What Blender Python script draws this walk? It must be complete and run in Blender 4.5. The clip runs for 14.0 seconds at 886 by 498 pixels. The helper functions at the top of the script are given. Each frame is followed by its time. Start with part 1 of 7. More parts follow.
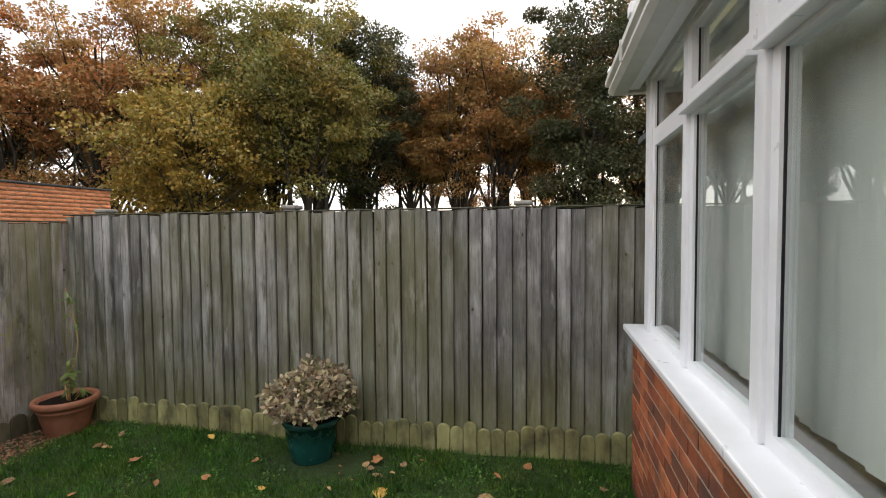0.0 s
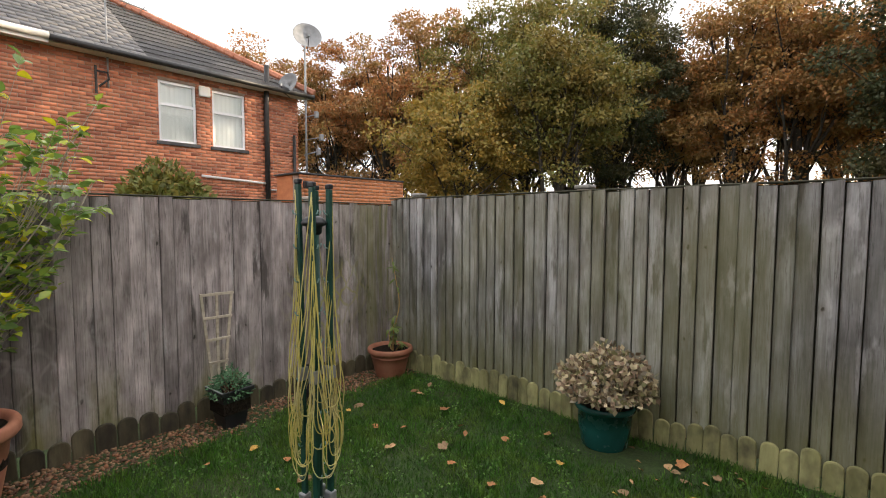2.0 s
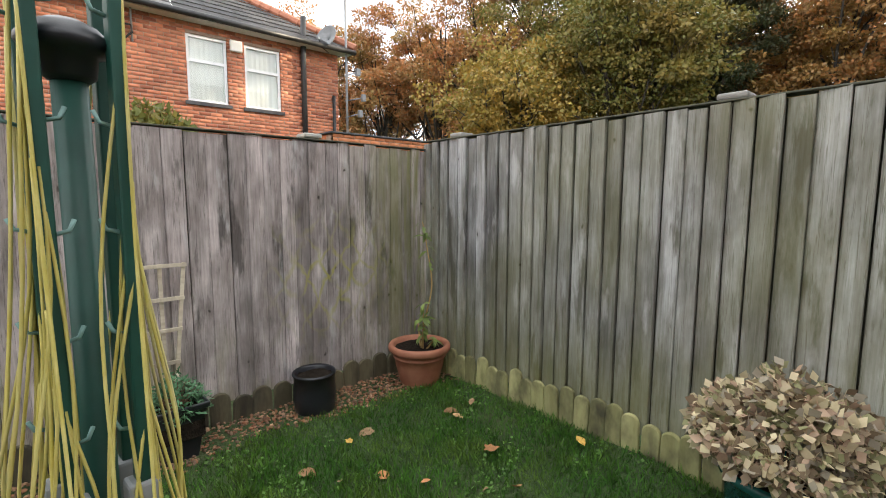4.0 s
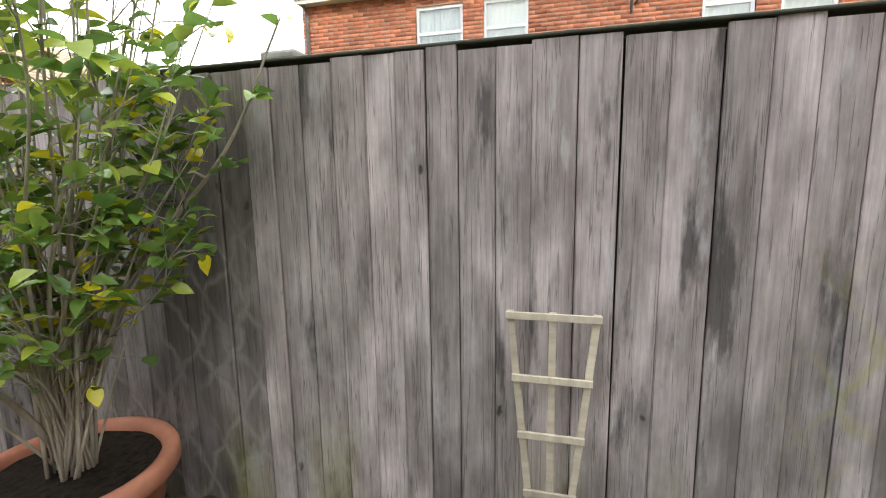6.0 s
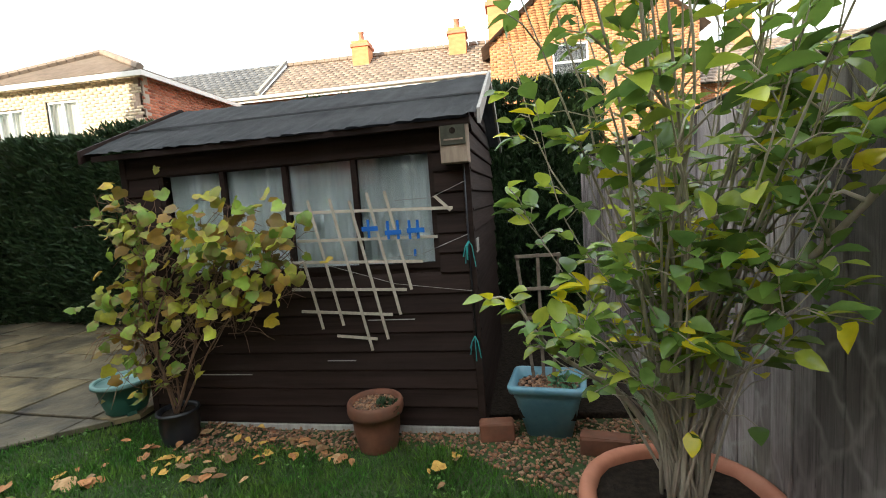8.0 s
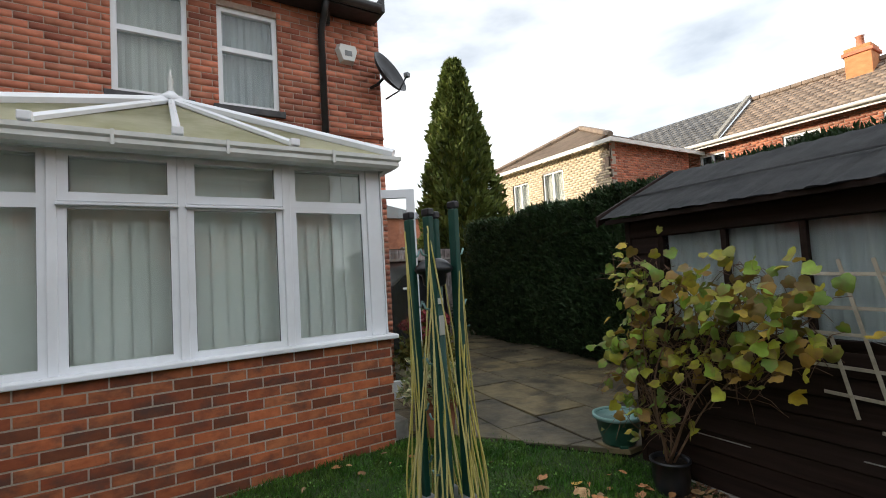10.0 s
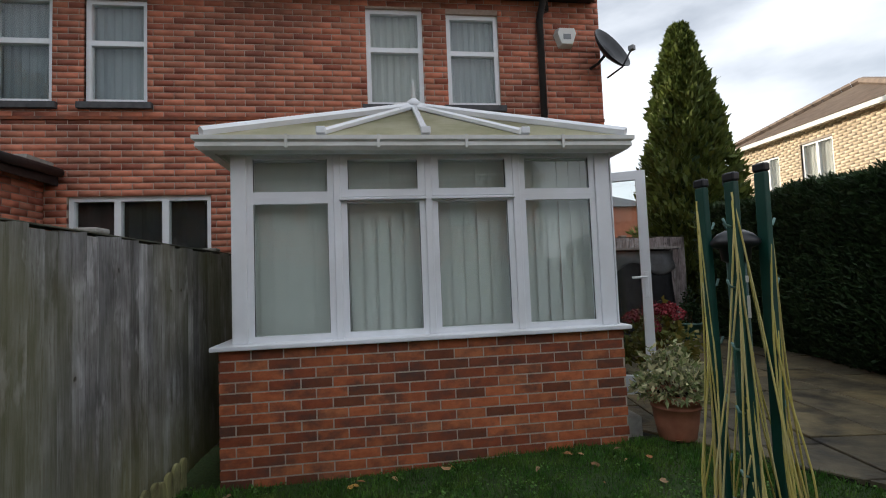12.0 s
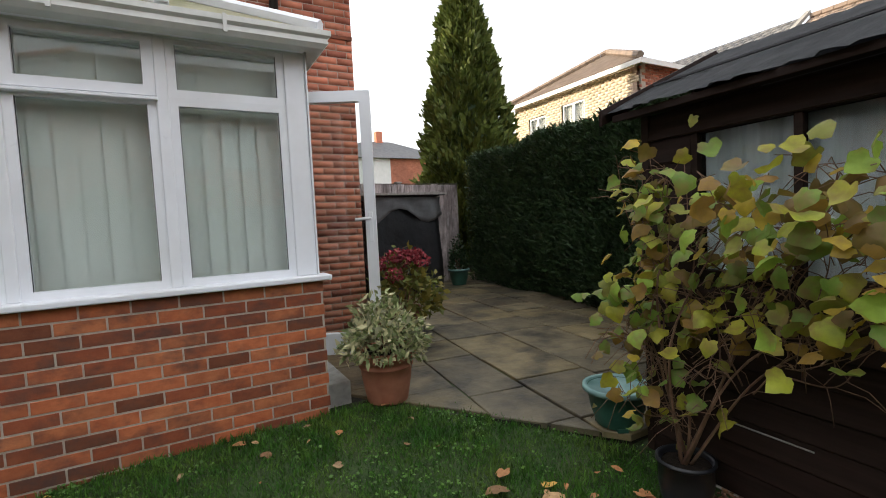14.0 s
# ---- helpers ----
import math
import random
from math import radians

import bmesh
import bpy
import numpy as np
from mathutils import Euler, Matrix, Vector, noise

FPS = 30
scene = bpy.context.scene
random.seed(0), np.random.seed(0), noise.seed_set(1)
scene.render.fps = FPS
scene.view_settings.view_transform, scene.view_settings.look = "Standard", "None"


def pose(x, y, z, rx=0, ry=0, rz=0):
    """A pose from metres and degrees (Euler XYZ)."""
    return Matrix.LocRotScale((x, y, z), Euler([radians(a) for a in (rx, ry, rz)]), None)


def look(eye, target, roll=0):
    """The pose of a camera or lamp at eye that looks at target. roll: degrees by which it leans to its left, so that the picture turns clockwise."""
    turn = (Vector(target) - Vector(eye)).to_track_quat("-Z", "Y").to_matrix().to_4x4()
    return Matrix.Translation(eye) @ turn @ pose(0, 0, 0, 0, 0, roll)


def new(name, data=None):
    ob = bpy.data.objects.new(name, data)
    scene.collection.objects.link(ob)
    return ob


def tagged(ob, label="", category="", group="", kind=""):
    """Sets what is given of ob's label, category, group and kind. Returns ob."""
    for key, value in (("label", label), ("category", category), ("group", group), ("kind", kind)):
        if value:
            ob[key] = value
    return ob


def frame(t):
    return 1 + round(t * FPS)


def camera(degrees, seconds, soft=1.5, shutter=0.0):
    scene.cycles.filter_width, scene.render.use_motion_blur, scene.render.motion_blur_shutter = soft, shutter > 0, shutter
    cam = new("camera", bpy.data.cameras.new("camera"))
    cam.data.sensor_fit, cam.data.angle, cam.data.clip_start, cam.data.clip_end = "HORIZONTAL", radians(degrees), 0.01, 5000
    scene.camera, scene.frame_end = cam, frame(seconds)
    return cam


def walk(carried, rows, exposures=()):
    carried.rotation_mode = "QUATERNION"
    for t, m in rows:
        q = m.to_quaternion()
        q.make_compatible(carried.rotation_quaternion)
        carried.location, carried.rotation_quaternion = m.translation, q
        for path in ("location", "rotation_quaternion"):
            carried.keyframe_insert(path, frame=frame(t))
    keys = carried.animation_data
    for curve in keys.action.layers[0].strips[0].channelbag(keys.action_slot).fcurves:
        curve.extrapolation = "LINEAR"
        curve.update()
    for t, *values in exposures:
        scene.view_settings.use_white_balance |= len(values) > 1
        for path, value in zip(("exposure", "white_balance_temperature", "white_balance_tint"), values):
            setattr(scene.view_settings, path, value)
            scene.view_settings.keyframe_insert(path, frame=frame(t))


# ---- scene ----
cam = camera(87.4, 14.0, soft=1.0)
METRES, EYE, TILT, LEAN, TURN = 6.16, 1.5, 0.0, 0.0, 12.7
ROWS = [
    (0.0, 0.0, 0.0, 0.0, -0.02, -2.31, 0.42),
    (0.5, -0.011, 0.0017, 0.0013, 6.15, -1.71, 0.77),
    (1.0, -0.0255, -0.0017, 0.0019, 14.12, -2.05, 0.69),
    (1.5, -0.0434, -0.0059, -0.0059, 22.77, -2.7, 0.5),
    (2.0, -0.0668, -0.0019, -0.0114, 28.96, -3.56, -0.14),
    (4.5, -0.2109, 0.2427, -0.0473, 40.43, -8.03, -0.27),
    (5.0, -0.2696, 0.2885, -0.0432, 51.9, -8.45, 0.03),
    (5.5, -0.3319, 0.3265, -0.0417, 70.07, -8.85, 0.5),
    (6.0, -0.3938, 0.3256, -0.042, 92.57, -8.98, 0.99),
    (6.5, -0.4341, 0.3236, -0.0368, 118.13, -8.82, 1.75),
    (7.0, -0.4589, 0.3168, -0.0318, 138.39, -7.95, 2.2),
    (7.5, -0.4761, 0.3155, -0.0274, 155.61, -7.41, 3.03),
    (8.0, -0.4755, 0.3259, -0.0318, 174.28, -6.08, 4.23),
    (8.5, -0.4691, 0.3285, -0.0258, 185.14, -4.57, 4.23),
    (9.0, -0.4528, 0.3338, -0.023, 196.75, -2.63, 3.83),
    (11.5, -0.4162, 0.3876, -0.0064, 252.75, 7.17, 1.75),
    (12.0, -0.4121, 0.3845, -0.0216, 250.02, 3.26, 2.21),
    (12.5, -0.4149, 0.3704, -0.0268, 242.44, 0.06, 2.47),
    (13.0, -0.4197, 0.3097, -0.042, 234.35, -1.83, 2.32),
    (13.5, -0.4007, 0.2552, -0.0451, 228.87, -2.92, 2.64),
    (14.0, -0.3668, 0.1897, -0.0442, 227.91, -3.43, 2.77),
]

BASE = pose(0, 0, EYE, TILT, LEAN, TURN)
EXPOSURES = [(0.0, 0.95, 6600, 10), (2.0, 1.0, 6650, 12), (4.5, 1.65, 6350, 8), (5.5, 1.82, 6450, 7), (6.5, 1.5, 6050, 6), (7.5, 1.42, 6050, 4), (9.0, 0.75, 6300, 6), (11.5, 0.08, 5800, 9), (12.0, 0.0, 5950, 9), (12.5, 0.16, 6080, 8), (14.0, 0.72, 6250, 10)]
walk(cam, [(t, BASE @ pose(METRES * x, METRES * y, METRES * z, 90 + pitch, roll, yaw)) for t, x, y, z, yaw, pitch, roll in ROWS], EXPOSURES)

# ---- world and sun ----
SUN_AZ, SUN_EL = 32.0, 16.0          # degrees from +y towards +x, and above the horizon
SKY_STRENGTH, CLOUD = 0.10, 1.30
world = bpy.data.worlds.new("world")
scene.world = world
world.use_nodes = True
wt = world.node_tree
wt.nodes.clear()
w_out, w_bg = wt.nodes.new("ShaderNodeOutputWorld"), wt.nodes.new("ShaderNodeBackground")
w_sky = wt.nodes.new("ShaderNodeTexSky")
w_sky.sky_type, w_sky.sun_disc = "NISHITA", False
w_sky.sun_elevation, w_sky.sun_rotation = radians(SUN_EL), radians(SUN_AZ)
w_sky.air_density, w_sky.dust_density = 1.0, 2.0
w_co, w_map = wt.nodes.new("ShaderNodeTexCoord"), wt.nodes.new("ShaderNodeMapping")
w_map.inputs["Scale"].default_value = (1.0, 1.0, 2.6)
w_noise, w_ramp = wt.nodes.new("ShaderNodeTexNoise"), wt.nodes.new("ShaderNodeValToRGB")
w_noise.inputs["Scale"].default_value, w_noise.inputs["Detail"].default_value = 2.2, 6.0
w_ramp.color_ramp.elements[0].position, w_ramp.color_ramp.elements[0].color = 0.34, (0.35, 0.35, 0.35, 1)
w_ramp.color_ramp.elements[1].position, w_ramp.color_ramp.elements[1].color = 0.62, (1, 1, 1, 1)
w_mul, w_mix = wt.nodes.new("ShaderNodeMix"), wt.nodes.new("ShaderNodeMix")
w_mul.data_type, w_mul.blend_type = "RGBA", "MULTIPLY"
w_mul.inputs[0].default_value = 1.0
w_mul.inputs[7].default_value = (SKY_STRENGTH, SKY_STRENGTH, SKY_STRENGTH, 1)
w_mix.data_type = "RGBA"
w_mix.inputs[7].default_value = (CLOUD, CLOUD * 0.985, CLOUD * 0.97, 1)
for a, b in ((w_co.outputs["Generated"], w_map.inputs[0]), (w_map.outputs[0], w_noise.inputs["Vector"]), (w_noise.outputs["Fac"], w_ramp.inputs[0]),
             (w_sky.outputs[0], w_mul.inputs[6]), (w_mul.outputs[2], w_mix.inputs[6]), (w_ramp.outputs[0], w_mix.inputs[0]),
             (w_mix.outputs[2], w_bg.inputs[0]), (w_bg.outputs[0], w_out.inputs[0])):
    wt.links.new(a, b)
sun = new("sun", bpy.data.lights.new("sun", "SUN"))
sun.data.energy, sun.data.angle, sun.data.color = 4.5, radians(0.6), (1.0, 0.83, 0.60)
_az, _el = radians(SUN_AZ), radians(SUN_EL)
sun.matrix_world = look((0, 0, 30), (-math.sin(_az) * math.cos(_el), -math.cos(_az) * math.cos(_el), 30 - math.sin(_el)))

# ---- materials ----
R = random.Random(11)
NR = np.random.default_rng(5)


def surf(name, a, b, rough=0.7, scale=(8, 8, 8), bump=0.2, bump_scale=(60, 60, 60), depth=0.004, stain=None, stain_scale=(1.2, 1.2, 1.2), stain_amount=0.5,
         vary=0.25, island=False, metal=0.0, algae=None, algae_z=(0.0, 0.5), algae_amount=0.8, algae_patch=0.4, knots=False, lattice=False, tint=None, translucent=0.0, lo=0.3, hi=0.7, spec=0.5):
    """A two-scale procedural surface: grain between colours a and b, a larger stain, per-piece variation and fine relief."""
    m = bpy.data.materials.new(name)
    m.use_nodes = True
    nt = m.node_tree
    N, L = nt.nodes, nt.links
    bsdf = N["Principled BSDF"]
    bsdf.inputs["Roughness"].default_value, bsdf.inputs["Metallic"].default_value = rough, metal
    bsdf.inputs["Specular IOR Level"].default_value = spec
    co = N.new("ShaderNodeTexCoord")
    if island:
        rnd = N.new("ShaderNodeNewGeometry").outputs["Random Per Island"]
    else:
        rnd = N.new("ShaderNodeObjectInfo").outputs["Random"]
    off = N.new("ShaderNodeVectorMath")
    off.operation = "SCALE"
    off.inputs[0].default_value, off.inputs["Scale"].default_value = (31.0, 17.0, 23.0), 1.0
    L.new(rnd, off.inputs["Scale"])
    add = N.new("ShaderNodeVectorMath")
    L.new(co.outputs["Object"], add.inputs[0])
    L.new(off.outputs[0], add.inputs[1])
    src = add.outputs[0] if not island else co.outputs["Object"]

    def noisy(sc, detail=5.0, vec=None):
        mp, nz = N.new("ShaderNodeMapping"), N.new("ShaderNodeTexNoise")
        mp.inputs["Scale"].default_value = sc
        nz.inputs["Scale"].default_value, nz.inputs["Detail"].default_value, nz.inputs["Roughness"].default_value = 1.0, detail, 0.6
        L.new(vec or src, mp.inputs[0])
        L.new(mp.outputs[0], nz.inputs["Vector"])
        return nz.outputs["Fac"]

    def ramp(fac, p, q, ca=(0, 0, 0, 1), cb=(1, 1, 1, 1)):
        r = N.new("ShaderNodeValToRGB")
        r.color_ramp.elements[0].position, r.color_ramp.elements[0].color = p, ca
        r.color_ramp.elements[1].position, r.color_ramp.elements[1].color = q, cb
        L.new(fac, r.inputs[0])
        return r.outputs[0]

    def blend(fac, x, y, kind="MIX"):
        k = N.new("ShaderNodeMix")
        k.data_type, k.blend_type = "RGBA", kind
        for sock, v in ((k.inputs[0], fac), (k.inputs[6], x), (k.inputs[7], y)):
            if hasattr(v, "is_linked"):
                L.new(v, sock)
            else:
                sock.default_value = v
        return k.outputs[2]

    def maths(op, x, y=0.0):
        k = N.new("ShaderNodeMath")
        k.operation = op
        for sock, v in ((k.inputs[0], x), (k.inputs[1], y)):
            if hasattr(v, "is_linked"):
                L.new(v, sock)
            else:
                sock.default_value = v
        return k.outputs[0]

    col = ramp(noisy(scale), lo, hi, (*a, 1), (*b, 1))
    if tint:
        k = N.new("ShaderNodeValToRGB")
        els = k.color_ramp.elements
        while len(els) < len(tint):
            els.new(0.5)
        for i, c in enumerate(tint):
            els[i].position, els[i].color = i / len(tint), (*c, 1)
        k.color_ramp.interpolation = "CONSTANT"
        L.new(rnd, k.inputs[0])
        col = blend(1.0, col, k.outputs[0], "MULTIPLY")
    pos = N.new("ShaderNodeNewGeometry").outputs["Position"]
    if stain:
        col = blend(maths("MULTIPLY", ramp(noisy(stain_scale, 4.0, pos), 0.45, 0.68), stain_amount), col, (*stain, 1))
    if vary:
        h = N.new("ShaderNodeHueSaturation")
        L.new(maths("ADD", maths("MULTIPLY", rnd, 2 * vary), 1 - vary), h.inputs["Value"])
        L.new(col, h.inputs["Color"])
        col = h.outputs[0]
    if knots:
        # grain, weather streaks, splits and scattered knots of a sawn board
        col = blend(1.0, col, ramp(noisy((110, 110, 4.5), 6.0), 0.30, 0.70, (0.76, 0.755, 0.75, 1), (1.15, 1.15, 1.15, 1)), "MULTIPLY")
        col = blend(1.0, col, ramp(noisy((9, 9, 1.9), 7.0), 0.36, 0.64, (0.66, 0.645, 0.635, 1), (1.22, 1.22, 1.23, 1)), "MULTIPLY")
        col = blend(1.0, col, ramp(noisy((5.5, 5.5, 3.2), 6.0, pos), 0.34, 0.66, (0.66, 0.65, 0.65, 1), (1.2, 1.2, 1.22, 1)), "MULTIPLY")
        crack = maths("ABSOLUTE", maths("SUBTRACT", noisy((34, 34, 0.7), 4.0), 0.5))
        col = blend(maths("MULTIPLY", ramp(crack, 0.003, 0.012, (1, 1, 1, 1), (0, 0, 0, 1)), 0.6), col, (0.05, 0.045, 0.04, 1))
        col = blend(maths("MULTIPLY", ramp(noisy((8, 8, 1.5), 7.0), 0.58, 0.66), 0.8), col, (0.042, 0.036, 0.032, 1))
        col = blend(maths("MULTIPLY", ramp(noisy((9, 9, 2.4), 5.0, pos), 0.60, 0.70), 0.5), col, (0.58, 0.57, 0.58, 1))
        flat, face = N.new("ShaderNodeSeparateXYZ"), N.new("ShaderNodeCombineXYZ")
        wavy = N.new("ShaderNodeVectorMath")
        wavy.operation = "MULTIPLY_ADD"
        bend = N.new("ShaderNodeTexNoise")
        bend.inputs["Scale"].default_value = 22.0
        L.new(src, bend.inputs["Vector"])
        L.new(bend.outputs["Color"], wavy.inputs[0])
        wavy.inputs[1].default_value = (0.03, 0.0, 0.05)
        L.new(src, wavy.inputs[2])
        L.new(wavy.outputs[0], flat.inputs[0])
        L.new(maths("MULTIPLY", flat.outputs["X"], 7.5), face.inputs[0])
        L.new(maths("MULTIPLY", flat.outputs["Z"], 4.6), face.inputs[1])
        v = N.new("ShaderNodeTexVoronoi")
        v.voronoi_dimensions = "2D"
        v.inputs["Scale"].default_value = 1.0
        L.new(face.outputs[0], v.inputs["Vector"])
        some = maths("GREATER_THAN", v.outputs["Color"], 0.80)
        halo = ramp(v.outputs["Distance"], 0.06, 0.30, (1, 1, 1, 1), (0, 0, 0, 1))
        core = ramp(v.outputs["Distance"], 0.03, 0.075, (1, 1, 1, 1), (0, 0, 0, 1))
        col = blend(maths("MULTIPLY", maths("MULTIPLY", halo, some), 0.45), col, (0.13, 0.11, 0.095, 1))
        col = blend(maths("MULTIPLY", maths("MULTIPLY", core, some), 0.92), col, (0.03, 0.024, 0.019, 1))
    if lattice:
        sep = N.new("ShaderNodeSeparateXYZ")
        wob = N.new("ShaderNodeVectorMath")
        nzc, sub = N.new("ShaderNodeTexNoise"), N.new("ShaderNodeVectorMath")
        nzc.inputs["Scale"].default_value, nzc.inputs["Detail"].default_value = 5.0, 3.0
        L.new(pos, nzc.inputs["Vector"])
        sub.operation = "MULTIPLY_ADD"
        L.new(nzc.outputs["Color"], sub.inputs[0])
        sub.inputs[1].default_value = (0.20, 0.20, 0.20)
        L.new(pos, sub.inputs[2])
        L.new(sub.outputs[0], sep.inputs[0])
        def ramp01(value, a, b):
            r01 = N.new("ShaderNodeMapRange")
            r01.inputs["From Min"].default_value, r01.inputs["From Max"].default_value = a, b
            L.new(value, r01.inputs["Value"])
            return r01.outputs[0]
        lines = None
        for sign in (1.0, -1.0):
            u = maths("ADD", sep.outputs["Y"], maths("MULTIPLY", sep.outputs["Z"], sign * 0.62))
            f = maths("ABSOLUTE", maths("SUBTRACT", maths("FRACT", maths("MULTIPLY", u, 6.2)), 0.5))
            f = ramp01(f, 0.13, 0.02)
            lines = f if lines is None else maths("MAXIMUM", lines, f)
        def within(axis, a, b, soft=0.25):
            return maths("MULTIPLY", ramp01(sep.outputs[axis], a - soft, a + soft), ramp01(sep.outputs[axis], b + soft, b - soft))
        patch = ramp(noisy((1.6, 1.6, 1.6), 3.0, pos), 0.30, 0.52)
        pale = maths("MULTIPLY", maths("MULTIPLY", lines, patch), maths("MULTIPLY", within("Y", -0.6, 0.9), within("Z", 0.15, 1.15)))
        moss = maths("MULTIPLY", maths("MULTIPLY", lines, ramp(noisy((4, 4, 4), 3.0, pos), 0.32, 0.5)), maths("MULTIPLY", within("Y", 2.25, 2.85), within("Z", 0.55, 1.05)))
        # Darker zone on the boards, y about -0.05 to 0.75.
        mid_dark = maths("MULTIPLY", ramp(noisy((2.2, 2.2, 1.3), 4.0, pos), 0.33, 0.56), within("Y", -0.05, 0.75, 0.3))
        col = blend(maths("MULTIPLY", mid_dark, 0.5), col, (0.07, 0.065, 0.06, 1))
        # Darker zone low on the boards, y about 1.55 to 2.75.
        low_dark = maths("MULTIPLY", ramp(noisy((3.4, 3.4, 1.6), 5.0, pos), 0.38, 0.60), maths("MULTIPLY", within("Y", 1.55, 2.75, 0.35), within("Z", 0.0, 0.85, 0.3)))
        col = blend(maths("MULTIPLY", low_dark, 0.62), col, (0.125, 0.105, 0.10, 1))
        col = blend(maths("MULTIPLY", pale, 0.55), col, (0.44, 0.42, 0.39, 1))
        col = blend(maths("MULTIPLY", moss, 0.9), col, (0.35, 0.33, 0.07, 1))
        damp = maths("MULTIPLY", ramp(noisy((14, 14, 1.0), 4.0, pos), 0.36, 0.60), ramp01(sep.outputs["Y"], 2.55, 3.25))
        col = blend(maths("MULTIPLY", damp, 0.85), col, (0.17, 0.175, 0.045, 1))
        foot = maths("MULTIPLY", ramp(noisy((2.6, 2.6, 0.8), 3.0, pos), 0.52, 0.66), ramp01(sep.outputs["Z"], 0.6, 0.1))
        col = blend(maths("MULTIPLY", foot, 0.8), col, (0.25, 0.245, 0.075, 1))
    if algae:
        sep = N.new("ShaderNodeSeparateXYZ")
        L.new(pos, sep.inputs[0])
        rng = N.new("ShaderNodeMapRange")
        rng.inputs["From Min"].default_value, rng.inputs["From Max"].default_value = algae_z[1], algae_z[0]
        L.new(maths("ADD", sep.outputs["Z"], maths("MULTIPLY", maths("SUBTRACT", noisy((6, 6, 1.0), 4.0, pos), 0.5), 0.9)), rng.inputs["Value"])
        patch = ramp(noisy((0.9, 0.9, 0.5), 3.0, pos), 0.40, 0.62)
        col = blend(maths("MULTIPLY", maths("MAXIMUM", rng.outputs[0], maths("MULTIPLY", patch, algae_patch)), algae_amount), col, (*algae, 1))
    L.new(col, bsdf.inputs["Base Color"])
    if bump:
        bp = N.new("ShaderNodeBump")
        bp.inputs["Strength"].default_value, bp.inputs["Distance"].default_value = bump, depth
        L.new(noisy(bump_scale, 6.0), bp.inputs["Height"])
        L.new(bp.outputs[0], bsdf.inputs["Normal"])
    rr = N.new("ShaderNodeMapRange")
    rr.inputs["To Min"].default_value, rr.inputs["To Max"].default_value = max(rough - 0.12, 0.03), min(rough + 0.12, 1.0)
    L.new(noisy(tuple(2.3 * v for v in scale), 3.0), rr.inputs["Value"])
    L.new(rr.outputs[0], bsdf.inputs["Roughness"])
    if translucent:
        tr, mx = N.new("ShaderNodeBsdfTranslucent"), N.new("ShaderNodeMixShader")
        mx.inputs[0].default_value = translucent
        L.new(col, tr.inputs[0])
        L.new(bsdf.outputs[0], mx.inputs[1])
        L.new(tr.outputs[0], mx.inputs[2])
        L.new(mx.outputs[0], N["Material Output"].inputs[0])
    return m


def glass_mat(name, tint=(0.93, 0.955, 0.945), rough=0.0):
    """Thin window glass: clear, with the mirror of a pane."""
    m = bpy.data.materials.new(name)
    m.use_nodes = True
    nt = m.node_tree
    N, L = nt.nodes, nt.links
    N.remove(N["Principled BSDF"])
    tr, gl, mx, fr = N.new("ShaderNodeBsdfTransparent"), N.new("ShaderNodeBsdfGlossy"), N.new("ShaderNodeMixShader"), N.new("ShaderNodeLayerWeight")
    tr.inputs[0].default_value = (*tint, 1)
    gl.inputs["Roughness"].default_value = rough
    fr.inputs["Blend"].default_value = 0.5
    pw, sc = N.new("ShaderNodeMath"), N.new("ShaderNodeMath")
    pw.operation, sc.operation = "POWER", "MULTIPLY_ADD"
    pw.inputs[1].default_value = 4.0
    sc.inputs[1].default_value, sc.inputs[2].default_value = 0.8, 0.045
    L.new(fr.outputs["Facing"], pw.inputs[0])
    L.new(pw.outputs[0], sc.inputs[0])
    L.new(sc.outputs[0], mx.inputs[0])
    L.new(tr.outputs[0], mx.inputs[1])
    L.new(gl.outputs[0], mx.inputs[2])
    L.new(mx.outputs[0], N["Material Output"].inputs[0])
    return m


M = {}
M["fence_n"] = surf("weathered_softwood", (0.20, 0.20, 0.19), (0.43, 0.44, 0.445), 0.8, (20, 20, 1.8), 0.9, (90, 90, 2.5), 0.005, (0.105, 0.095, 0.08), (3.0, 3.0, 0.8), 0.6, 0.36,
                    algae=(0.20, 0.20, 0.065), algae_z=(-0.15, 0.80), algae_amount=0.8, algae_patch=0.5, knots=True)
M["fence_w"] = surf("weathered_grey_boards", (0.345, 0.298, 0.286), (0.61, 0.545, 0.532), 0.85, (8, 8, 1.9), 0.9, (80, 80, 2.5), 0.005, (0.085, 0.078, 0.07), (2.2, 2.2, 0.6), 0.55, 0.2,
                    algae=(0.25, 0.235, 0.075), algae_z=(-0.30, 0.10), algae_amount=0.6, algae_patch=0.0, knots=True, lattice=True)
M["edging"] = surf("mossy_edging", (0.25, 0.24, 0.10), (0.42, 0.40, 0.19), 0.9, (14, 14, 3), 0.5, (60, 60, 10), 0.004, (0.035, 0.03, 0.022), (5, 5, 3), 0.85, 0.25)
M["edging_w"] = surf("dark_wet_edging", (0.055, 0.045, 0.027), (0.14, 0.12, 0.07), 0.85, (14, 14, 3), 0.5, (60, 60, 10), 0.004, (0.03, 0.025, 0.018), (5, 5, 3), 0.9, 0.35)
M["cap"] = surf("fence_cap_wood", (0.05, 0.052, 0.035), (0.10, 0.10, 0.07), 0.9, (20, 20, 20), 0.4)
M["concrete"] = surf("old_concrete", (0.26, 0.25, 0.23), (0.40, 0.39, 0.36), 0.9, (14, 14, 14), 0.4)
